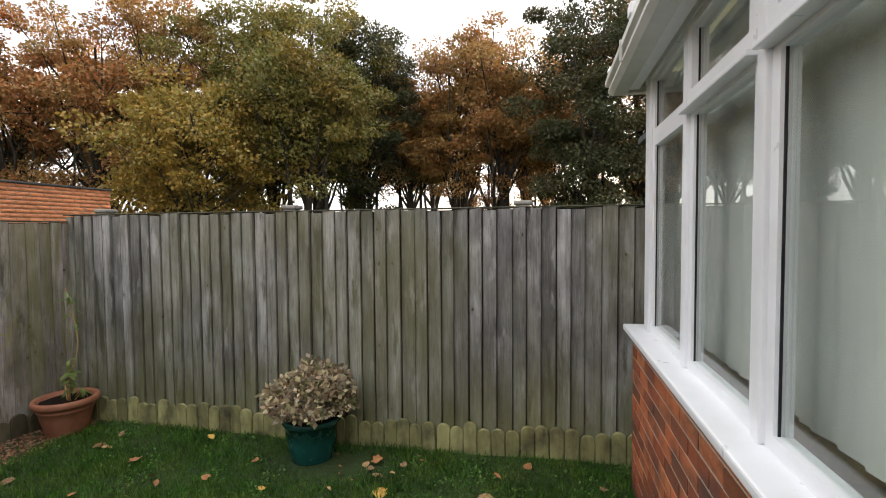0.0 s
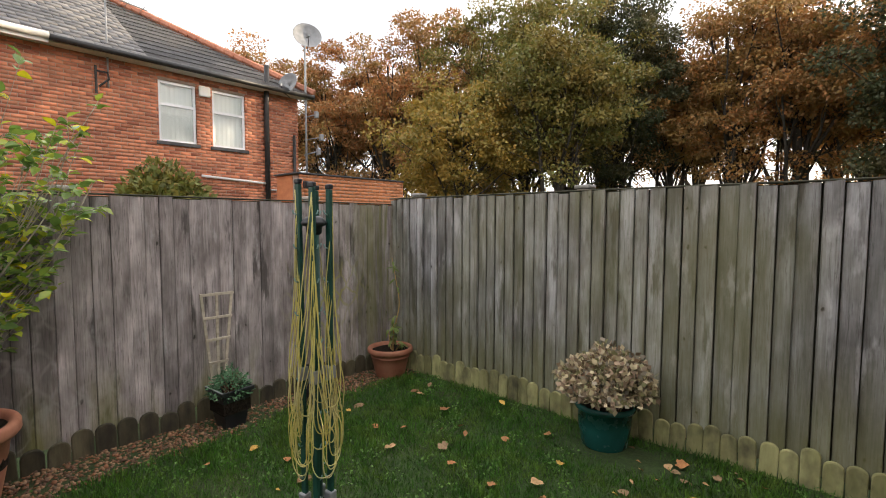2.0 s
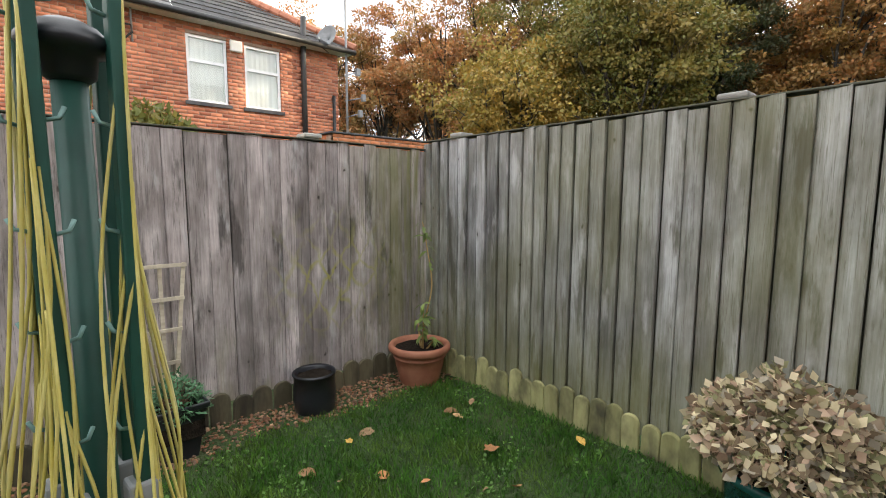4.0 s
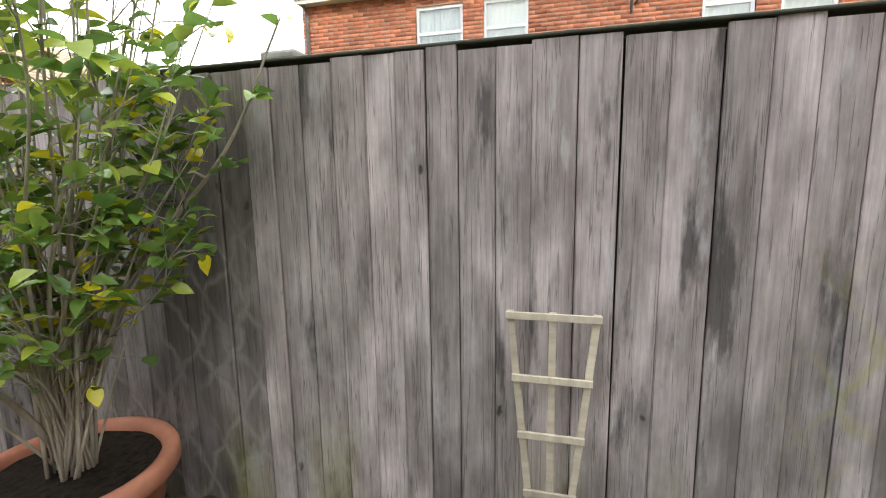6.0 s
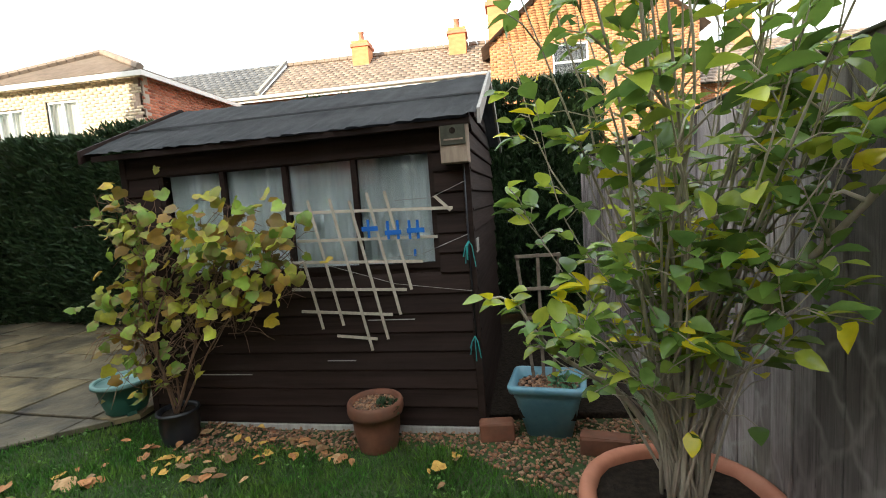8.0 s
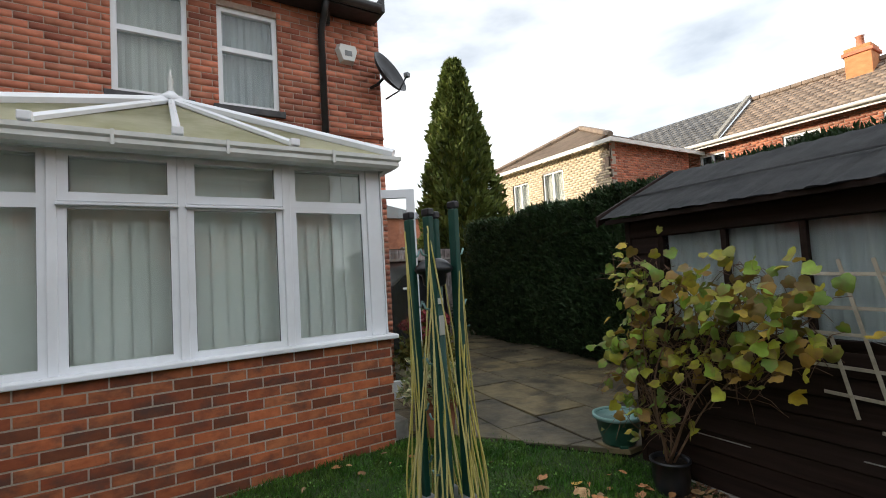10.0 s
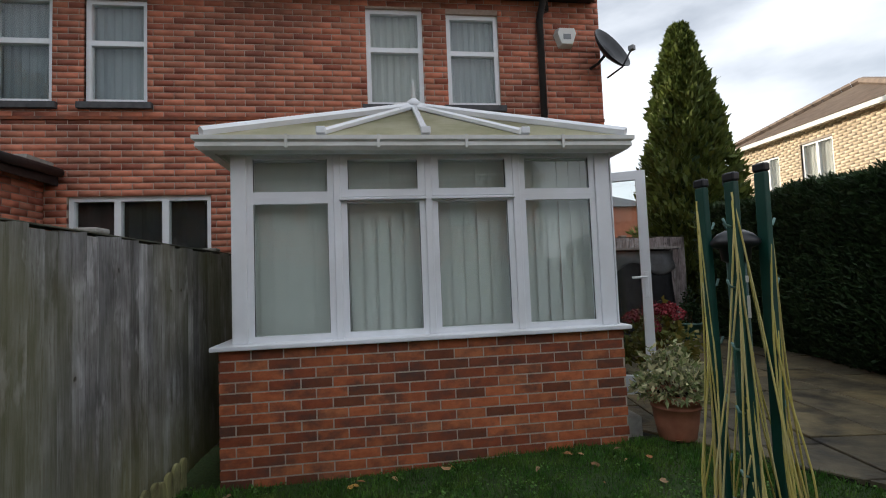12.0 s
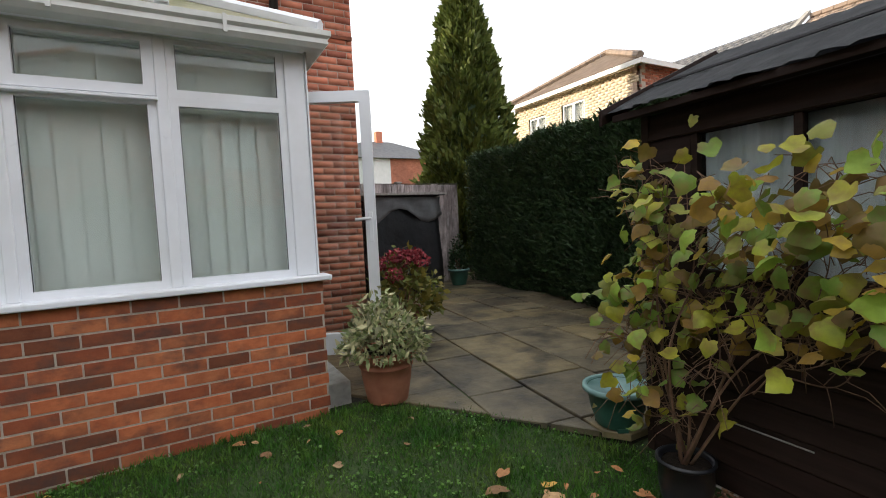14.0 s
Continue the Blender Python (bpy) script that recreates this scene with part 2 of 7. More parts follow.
M["upvc"] = surf("white_upvc", (0.80, 0.82, 0.86), (0.86, 0.88, 0.92), 0.32, (4, 4, 4), 0.03, (20, 20, 20), 0.001, (0.60, 0.60, 0.56), (1.5, 1.5, 1.5), 0.25, 0.02)
M["gutter"] = surf("cream_gutter", (0.62, 0.63, 0.60), (0.74, 0.75, 0.73), 0.4, (5, 5, 5), 0.05, (20, 20, 20), 0.001, (0.42, 0.42, 0.36), (3, 3, 6), 0.4, 0.02)
M["poly"] = surf("algae_polycarbonate", (0.66, 0.64, 0.47), (0.80, 0.78, 0.62), 0.45, (3, 3, 3), 0.1, (30, 30, 30), 0.002, (0.46, 0.46, 0.22), (2.5, 2.5, 2.5), 0.6, 0.05, translucent=0.35)
M["mortar"] = surf("mortar", (0.37, 0.31, 0.25), (0.51, 0.44, 0.37), 0.95, (30, 30, 30), 0.5)
M["mortar_old"] = surf("old_mortar", (0.33, 0.23, 0.18), (0.46, 0.35, 0.28), 0.95, (20, 20, 20), 0.5)
BRICK_TINTS = [(1, 1, 1), (1.02, 0.98, 0.94), (0.86, 0.78, 0.76), (1.12, 1.04, 1.0), (0.58, 0.48, 0.48), (1.0, 0.9, 0.85), (0.36, 0.35, 0.38), (0.95, 1.0, 1.0), (0.48, 0.42, 0.43)]
M["mortar_house"] = surf("pale_house_mortar", (0.42, 0.31, 0.25), (0.56, 0.44, 0.37), 0.95, (20, 20, 20), 0.4)
M["brick_new"] = surf("multi_red_brick", (0.40, 0.115, 0.045), (0.58, 0.195, 0.080), 0.85, (14, 14, 22), 0.5, (120, 120, 120), 0.003, (0.07, 0.045, 0.04), (5.5, 5.5, 8.0), 0.75, 0.16, tint=BRICK_TINTS + [(0.42, 0.38, 0.41), (0.55, 0.45, 0.45)])
M["brick_old"] = surf("old_red_brick", (0.42, 0.146, 0.087), (0.61, 0.25, 0.157), 0.9, (5, 5, 9), 0.5, (60, 60, 60), 0.004, (0.10, 0.045, 0.035), (0.8, 0.8, 0.8), 0.5, 0.16, island=True, tint=BRICK_TINTS[:6])
M["brick_west"] = surf("bright_red_brick", (0.50, 0.185, 0.10), (0.72, 0.31, 0.18), 0.9, (5, 5, 9), 0.5, (60, 60, 60), 0.004, (0.16, 0.07, 0.05), (0.8, 0.8, 0.8), 0.4, 0.16, island=True, tint=BRICK_TINTS[:6])
M["brick_orange"] = surf("orange_brick", (0.52, 0.19, 0.085), (0.66, 0.26, 0.12), 0.9, (5, 5, 9), 0.4, (60, 60, 60), 0.004, None, vary=0.08, island=True)
M["brick_warm"] = surf("orange_stock_brick", (0.40, 0.165, 0.070), (0.56, 0.25, 0.11), 0.9, (5, 5, 9), 0.4, (60, 60, 60), 0.004, None, vary=0.16, island=True)
# Brick lightened to cream: the glare of full sun is in the base colour.
M["brick_sunlit"] = surf("sun_paled_brick", (0.62, 0.48, 0.33), (0.78, 0.64, 0.47), 0.9, (5, 5, 9), 0.4, (60, 60, 60), 0.004, None, vary=0.14, island=True)
M["slate"] = surf("grey_slate", (0.075, 0.075, 0.08), (0.14, 0.14, 0.145), 0.6, (5, 5, 5), 0.3, (40, 40, 40), 0.004, (0.16, 0.15, 0.13), (0.7, 0.7, 0.7), 0.5, 0.22, island=True)
M["tile"] = surf("brown_roof_tile", (0.18, 0.135, 0.105), (0.30, 0.225, 0.175), 0.8, (5, 5, 5), 0.3, (40, 40, 40), 0.004, (0.30, 0.24, 0.18), (0.7, 0.7, 0.7), 0.4, 0.2, island=True)
M["white_blind"] = surf("white_blind_cloth", (0.84, 0.84, 0.84), (0.90, 0.90, 0.90), 0.6, (4, 4, 4), 0.1, vary=0.03)
M["black_metal"] = surf("black_painted_metal", (0.012, 0.012, 0.013), (0.03, 0.03, 0.032), 0.45, (10, 10, 10), 0.1, vary=0.05)
M["render_white"] = surf("white_paint", (0.72, 0.71, 0.68), (0.82, 0.81, 0.79), 0.6, (4, 4, 4), 0.1, vary=0.03)
M["stone_sill"] = surf("dark_stone_sill", (0.05, 0.05, 0.055), (0.10, 0.10, 0.105), 0.8, (12, 12, 12), 0.3, vary=0.1)
M["glass"] = glass_mat("window_glass")
# Dark colour stands in for the shade of an unlit room behind glass.
M["dark_room"] = surf("dim_room_shade", (0.06, 0.06, 0.06), (0.10, 0.10, 0.10), 0.9, (3, 3, 3), 0.0, vary=0.0)
M["curtain"] = surf("grey_white_curtain", (0.70, 0.74, 0.78), (0.88, 0.90, 0.92), 0.9, (40, 40, 1.0), 0.5, (60, 60, 1.5), 0.006, (0.45, 0.47, 0.48), (4, 4, 1), 0.5, 0.03)
# Grey-blue reflection in the upstairs panes, painted on the sheet behind the glass.
M["pane_reflection"] = surf("blue_grey_pane_reflection", (0.42, 0.48, 0.52), (0.56, 0.61, 0.65), 0.9, (8, 8, 2), 0.2, vary=0.05)
M["blind"] = surf("pale_green_grey_blind", (0.66, 0.68, 0.65), (0.74, 0.755, 0.725), 0.8, (6, 6, 2), 0.1, (200, 200, 200), 0.001, vary=0.06)
# Near-black soil; its tone also carries the shade in the gap by the shed.
M["soil"] = surf("dark_soil", (0.008, 0.006, 0.005), (0.034, 0.026, 0.019), 0.95, (40, 40, 40), 0.9, (60, 60, 60), 0.015, vary=0.0, spec=0.1)
M["turf"] = surf("turf", (0.020, 0.040, 0.009), (0.045, 0.085, 0.018), 0.95, (30, 30, 30), 0.8, (50, 50, 50), 0.02, (0.06, 0.055, 0.02), (1.6, 1.6, 1.6), 0.4, 0.0)
M["far_ground"] = surf("far_ground", (0.045, 0.05, 0.02), (0.08, 0.08, 0.035), 0.95, (0.5, 0.5, 0.5), 0.5, (3, 3, 3), 0.05, vary=0.0)
M["grass"] = surf("grass_blade", (0.028, 0.100, 0.009), (0.076, 0.20, 0.021), 0.6, (3, 3, 3), 0.0, stain=(0.19, 0.26, 0.045), stain_scale=(4.5, 4.5, 4.5), stain_amount=0.5, vary=0.5, island=True, translucent=0.3)
M["clover"] = surf("clover_leaf", (0.07, 0.17, 0.030), (0.15, 0.29, 0.055), 0.55, (9, 9, 9), 0.0, vary=0.35, island=True, translucent=0.25)
M["slab"] = surf("riven_paving", (0.092, 0.077, 0.048), (0.205, 0.172, 0.108), 0.45, (5, 5, 5), 0.9, (14, 14, 14), 0.008, (0.020, 0.018, 0.014), (2.6, 2.6, 2.6), 0.95, 0.4, tint=[(1, 1, 1), (1.06, 1.03, 0.88), (0.84, 0.84, 0.82), (1.1, 1.05, 0.88), (0.93, 0.92, 0.88)])
M["joint"] = surf("dirty_joint", (0.012, 0.011, 0.008), (0.04, 0.035, 0.025), 0.95, (30, 30, 30), 0.5, vary=0.0)
M["shed"] = surf("dark_brown_stained_cladding", (0.013, 0.0070, 0.0056), (0.030, 0.0175, 0.014), 0.72, (1.2, 30, 30), 0.45, (3, 90, 90), 0.003, (0.036, 0.024, 0.020), (2.0, 2.0, 5.0), 0.4, 0.15, spec=0.18)
M["bare_wood"] = surf("bare_grey_wood", (0.25, 0.23, 0.21), (0.42, 0.40, 0.37), 0.85, (30, 30, 4), 0.4, vary=0.12)
M["bird_wood"] = surf("bird_box_wood", (0.20, 0.15, 0.11), (0.36, 0.28, 0.21), 0.85, (30, 30, 6), 0.4, vary=0.12)
M["tan_wood"] = surf("tan_trellis_wood", (0.42, 0.355, 0.27), (0.62, 0.55, 0.44), 0.8, (30, 30, 6), 0.4, vary=0.2)
M["old_trellis"] = surf("grey_brown_trellis", (0.11, 0.085, 0.065), (0.22, 0.18, 0.14), 0.85, (30, 30, 6), 0.4, vary=0.15)
M["pale_wood"] = surf("bleached_trellis", (0.38, 0.33, 0.26), (0.55, 0.49, 0.40), 0.8, (30, 30, 6), 0.4, (90, 90, 20), 0.002, vary=0.15)
M["felt"] = surf("mineral_roof_felt", (0.040, 0.042, 0.046), (0.085, 0.088, 0.094), 0.85, (6, 6, 6), 0.7, (160, 160, 160), 0.004, (0.12, 0.12, 0.12), (2.5, 2.5, 2.5), 0.3, 0.1)
M["terracotta"] = surf("terracotta", (0.30, 0.105, 0.058), (0.44, 0.18, 0.105), 0.7, (9, 9, 9), 0.2, (70, 70, 70), 0.002, (0.46, 0.25, 0.17), (4, 4, 4), 0.25, 0.12)
M["old_terracotta"] = surf("stained_terracotta", (0.125, 0.045, 0.024), (0.23, 0.090, 0.048), 0.8, (9, 9, 9), 0.3, (70, 70, 70), 0.002, (0.10, 0.06, 0.04), (5, 5, 5), 0.6, 0.1)
M["teal_glaze"] = surf("teal_glazed_ceramic", (0.006, 0.060, 0.055), (0.014, 0.105, 0.095), 0.25, (6, 6, 6), 0.05, vary=0.05)
M["green_plastic"] = surf("green_plastic", (0.020, 0.085, 0.060), (0.040, 0.125, 0.092), 0.5, (8, 8, 8), 0.08, vary=0.06, stain=(0.08, 0.14, 0.11), stain_scale=(5, 5, 5), stain_amount=0.4)
M["pale_rim"] = surf("sun_bleached_rim", (0.14, 0.27, 0.25), (0.22, 0.36, 0.34), 0.55, (8, 8, 8), 0.1, vary=0.05)
M["blue_plastic"] = surf("dusty_blue_plastic", (0.10, 0.25, 0.34), (0.18, 0.36, 0.45), 0.5, (8, 8, 8), 0.1, vary=0.04, stain=(0.25, 0.36, 0.40), stain_scale=(5, 5, 5), stain_amount=0.5)
M["black_plastic"] = surf("black_plastic", (0.008, 0.009, 0.012), (0.022, 0.024, 0.03), 0.4, (8, 8, 8), 0.1, vary=0.05)
M["pebble"] = surf("mixed_gravel", (0.15, 0.085, 0.052), (0.34, 0.22, 0.145), 0.75, (20, 20, 20), 0.3, vary=0.45, island=True, tint=[(1, 1, 1), (1.1, 0.85, 0.7), (0.7, 0.66, 0.64), (1.25, 1.15, 1.0), (0.9, 0.62, 0.48), (1.0, 0.95, 0.9)])
M["dryer_green"] = surf("dark_green_enamel", (0.004, 0.042, 0.030), (0.010, 0.075, 0.055), 0.5, (8, 8, 8), 0.05, vary=0.03)
M["cord"] = surf("yellow_clothes_line", (0.46, 0.38, 0.07), (0.62, 0.55, 0.20), 0.6, (20, 20, 20), 0.1, vary=0.15, stain=(0.50, 0.46, 0.32), stain_scale=(4, 4, 4), stain_amount=0.7)
M["grey_plastic"] = surf("grey_plastic", (0.20, 0.21, 0.22), (0.30, 0.31, 0.32), 0.5, (8, 8, 8), 0.08, vary=0.05)
M["label"] = surf("paper_label", (0.55, 0.55, 0.48), (0.66, 0.66, 0.60), 0.7, (9, 9, 9), 0.05, vary=0.03)
M["blue_tape"] = surf("blue_tape", (0.008, 0.10, 0.42), (0.02, 0.16, 0.55), 0.45, (9, 9, 9), 0.05, vary=0.05)
M["bark"] = surf("tree_bark", (0.022, 0.018, 0.014), (0.065, 0.055, 0.042), 0.95, (4, 4, 1.0), 0.8, (14, 14, 3), 0.03, vary=0.15)
M["stem"] = surf("shrub_stem", (0.27, 0.235, 0.175), (0.50, 0.44, 0.35), 0.85, (30, 30, 8), 0.4, vary=0.1)
M["vine_stem"] = surf("vine_stem", (0.12, 0.065, 0.04), (0.25, 0.15, 0.09), 0.85, (30, 30, 8), 0.4, vary=0.1)
M["cover"] = surf("black_cover_sheet", (0.020, 0.022, 0.026), (0.05, 0.054, 0.06), 0.4, (3, 3, 3), 0.6, (9, 9, 9), 0.03, vary=0.0)
M["brass"] = surf("satin_metal", (0.45, 0.45, 0.46), (0.60, 0.60, 0.62), 0.3, (9, 9, 9), 0.05, metal=0.9, vary=0.0)
M["teal_cord"] = surf("teal_string", (0.02, 0.22, 0.20), (0.04, 0.32, 0.30), 0.7, (20, 20, 20), 0.1, vary=0.0)
M["dead_leaf"] = surf("fallen_leaf", (0.26, 0.15, 0.07), (0.48, 0.33, 0.18), 0.75, (30, 30, 30), 0.3, vary=0.35, tint=[(1, 1, 1), (1.1, 0.8, 0.6), (0.6, 0.5, 0.42), (1.15, 1.1, 1.0), (1.2, 1.12, 0.45), (0.9, 0.62, 0.45)])


def leaf_mat(name, a, b, tint=None, vary=0.3, rough=0.5, tr=0.25, island=True, spec=0.4, turned=None, patch=0.55):
    return surf(name, a, b, rough, (6, 6, 6), 0.0, stain=turned, stain_scale=(patch, patch, patch), stain_amount=0.75, vary=vary, island=island, tint=tint, translucent=tr, spec=spec)


# ---- mesh helpers ----
def link(name, me, mat, parent=None, label=""):
    ob = new(name, me)
    if mat is not None and not me.materials:
        me.materials.append(mat)
    if parent is not None:
        ob.parent = parent
    if label:
        ob["label"] = label
    return ob


def part(name, bm, mat, parent=None, label="", smooth=False):
    """Links a bmesh as one mesh object under a thing or a part."""
    me = bpy.data.meshes.new(name)
    bm.to_mesh(me)
    bm.free()
    if smooth:
        me.shade_smooth()
    return link(name, me, mat, parent, label)


def raw(name, verts, faces, mat, parent=None, label="", smooth=False):
    """Links arrays of corners and equal-sized faces as one mesh object."""
    me = bpy.data.meshes.new(name)
    v, f = np.asarray(verts, dtype=np.float32), np.asarray(faces, dtype=np.int32)
    n = f.shape[1]
    me.vertices.add(len(v))
    me.vertices.foreach_set("co", v.ravel())
    me.loops.add(f.size)
    me.loops.foreach_set("vertex_index", f.ravel())
    me.polygons.add(len(f))
    me.polygons.foreach_set("loop_start", np.arange(0, f.size, n, dtype=np.int32))
    if smooth:
        me.polygons.foreach_set("use_smooth", np.ones(len(f), dtype=bool))
    me.update(calc_edges=True)
    me.validate()
    return link(name, me, mat, parent, label)


def thing(name, at, label, category, group="", rz=0.0):
    ob = new(name)
    ob.matrix_world = pose(*at, 0, 0, rz)
    ob.empty_display_size = 0.1
    return tagged(ob, label, category, group)


def structure(ob, label, category):
    return tagged(ob, label, category, kind="structure")


def add_box(bm, lo, hi, m=None):
    v = [bm.verts.new((x, y, z)) for z in (lo[2], hi[2]) for y in (lo[1], hi[1]) for x in (lo[0], hi[0])]
    if m is not None:
        for w in v:
            w.co = m @ w.co
    for f in ((0, 2, 3, 1), (4, 5, 7, 6), (0, 1, 5, 4), (2, 6, 7, 3), (0, 4, 6, 2), (1, 3, 7, 5)):
        bm.faces.new([v[i] for i in f])
    return v


def box_bm(lo, hi, bevel=0.0, m=None):
    bm = bmesh.new()
    add_box(bm, lo, hi, m)
    if bevel:
        bmesh.ops.bevel(bm, geom=list(bm.edges), offset=bevel, segments=2, profile=0.5, affect="EDGES")
    return bm


def box(name, lo, hi, mat, parent=None, bevel=0.0, label="", m=None):
    return part(name, box_bm(lo, hi, bevel, m), mat, parent, label)


def lathe(profile, seg=32, wob=0.0, squash=1.0):
    """A turned shape from (radius, height) pairs."""
    bm = bmesh.new()
    rings = []
    for r, z in profile:
        rings.append([bm.verts.new((r * math.cos(a) * (1 + wob * math.sin(3 * a + z * 9)), r * squash * math.sin(a), z)) for a in (2 * math.pi * i / seg for i in range(seg))])
    for p, q in zip(rings, rings[1:]):
        for i in range(seg):
            bm.faces.new((p[i], p[(i + 1) % seg], q[(i + 1) % seg], q[i]))
    bm.faces.new(list(reversed(rings[0])))
    bm.faces.new(rings[-1])
    return bm


def add_tube(bm, pts, radii, seg=6):
    """A round tube through points, with a radius at each."""
    pts = [Vector(p) for p in pts]
    rings = []
    ref = Vector((0.3, 0.9, 0.2))
    for i, p in enumerate(pts):
        d = (pts[min(i + 1, len(pts) - 1)] - pts[max(i - 1, 0)]).normalized()
        u = d.cross(ref)
        if u.length < 1e-3:
            u = d.cross(Vector((1, 0, 0)))
        u.normalize()
        w = d.cross(u)
        r = radii[i] if hasattr(radii, "__len__") else radii
        rings.append([bm.verts.new(p + (u * math.cos(a) + w * math.sin(a)) * r) for a in (2 * math.pi * k / seg for k in range(seg))])
    for p, q in zip(rings, rings[1:]):
        for i in range(seg):
            bm.faces.new((p[i], p[(i + 1) % seg], q[(i + 1) % seg], q[i]))
    bm.faces.new(list(reversed(rings[0])))
    bm.faces.new(rings[-1])


def tube(name, pts, radii, mat, parent=None, seg=8, label=""):
    bm = bmesh.new()
    add_tube(bm, pts, radii, seg)
    return part(name, bm, mat, parent, label, True)


def lath(parent, a, b, w=0.018, t=0.006, mat="pale_wood"):
    a, b = Vector(a), Vector(b)
    d = (b - a)
    L = d.length
    m = d.to_track_quat("X", "Z").to_matrix().to_4x4()
    o = part("lath", box_bm((0, -t / 2, -w / 2), (L, t / 2, w / 2), 0.0015), M[mat], parent)
    o.matrix_local = Matrix.Translation(a) @ m
    return o


def curve_pts(pts, n=10):
    """Smooth points through the given ones."""
    P = [Vector(p) for p in pts]
    P = [P[0] * 2 - P[1]] + P + [P[-1] * 2 - P[-2]]
    out = []
    for i in range(1, len(P) - 2):
        for k in range(n):
            t = k / n
            a, b, c, d = P[i - 1], P[i], P[i + 1], P[i + 2]
            out.append(0.5 * ((2 * b) + (c - a) * t + (2 * a - 5 * b + 4 * c - d) * t * t + (3 * b - a - 3 * c + d) * t ** 3))
    out.append(P[-2])
    return out


BOX_F = np.array(((0, 2, 3, 1), (4, 5, 7, 6), (0, 1, 5, 4), (2, 6, 7, 3), (0, 4, 6, 2), (1, 3, 7, 5)))


def boxes_raw(name, lows, highs, mat, parent=None, label="", frame_m=None, jitter=0.0):
    """Many boxes in one mesh, each its own island."""
    lo, hi = np.asarray(lows, float), np.asarray(highs, float)
    n = len(lo)
    v = np.empty((n, 8, 3))
    for k in range(8):
        for ax in range(3):
            v[:, k, ax] = (hi if (k >> ax) & 1 else lo)[:, ax]
    if jitter:
        v[:, :, 1] += NR.normal(0, jitter, (n, 1))
    v = v.reshape(-1, 3)
    if frame_m is not None:
        a = np.array(frame_m)
        v = v @ a[:3, :3].T + a[:3, 3]
    f = (BOX_F[None] + 8 * np.arange(n)[:, None, None]).reshape(-1, 4)
    return raw(name, v, f, mat, parent, label)


def ground_z(x, y):
    s = lambda t: min(max(t, 0.0), 1.0) ** 2 * (3 - 2 * min(max(t, 0.0), 1.0))
    return -0.115 + 0.12 * s((x + 2.2) / 2.7) * (0.35 + 0.65 * s((2.5 - y) / 2.5))


def brick_cells(width, height, holes, length=0.225, course=0.075, joint=0.010, skip=0.0):
    """Stretcher bond cells (u0, u1, v0, v1) over a wall, cut round its openings."""
    out = []
    rows = int(math.ceil(height / course))
    for r in range(rows):
        v0, v1 = r * course, min((r + 1) * course - joint, height)
        u = -length / 2 if r % 2 else 0.0
        while u < width:
            spans = [(max(u, 0.0), min(u + length - joint, width))]
            for a, b, c, d in holes:
                if v1 > c + 0.005 and v0 < d - 0.005:
                    nxt = []
                    for p, q in spans:
                        if q <= a or p >= b:
                            nxt.append((p, q))
                        else:
                            if p < a:
                                nxt.append((p, a))
                            if q > b:
                                nxt.append((b, q))
                    spans = nxt
            out += [(p, q, v0, v1) for p, q in spans if q - p > 0.015]
            u += length
    return out


def wall_sheet(bm, width, height, holes, y0, y1):
    """A wall as blocks round its openings, from y0 (front) to y1 (back)."""
    us = sorted({0.0, width, *[h[0] for h in holes], *[h[1] for h in holes]})
    vs = sorted({0.0, height, *[h[2] for h in holes], *[h[3] for h in holes]})
    for a, b in zip(us, us[1:]):
        for c, d in zip(vs, vs[1:]):
            mu, mv = (a + b) / 2, (c + d) / 2
            if not any(h[0] < mu < h[1] and h[2] < mv < h[3] for h in holes):
                add_box(bm, (a, y0, c), (b, y1, d))


def brick_wall(parent, frame_m, width, height, holes, brick, mortar="mortar_old", depth=0.25):
    """A wall of separate bricks before a mortar core. frame_m: u along x, outwards is -y, z up."""
    bm = bmesh.new()
    wall_sheet(bm, width, height, holes, 0.0028, depth)
    bmesh.ops.remove_doubles(bm, verts=list(bm.verts), dist=1e-4)
    bm.transform(frame_m)
    core = part("wall", bm, M[mortar], parent)
    cells = brick_cells(width, height, holes)
    bricks = boxes_raw("brickwork", [(a, 0.0, c) for a, b, c, d in cells], [(b, 0.06, d) for a, b, c, d in cells], M[brick], core, "", frame_m, 0.0005)
    tagged(bricks, kind="stuff")
    return core


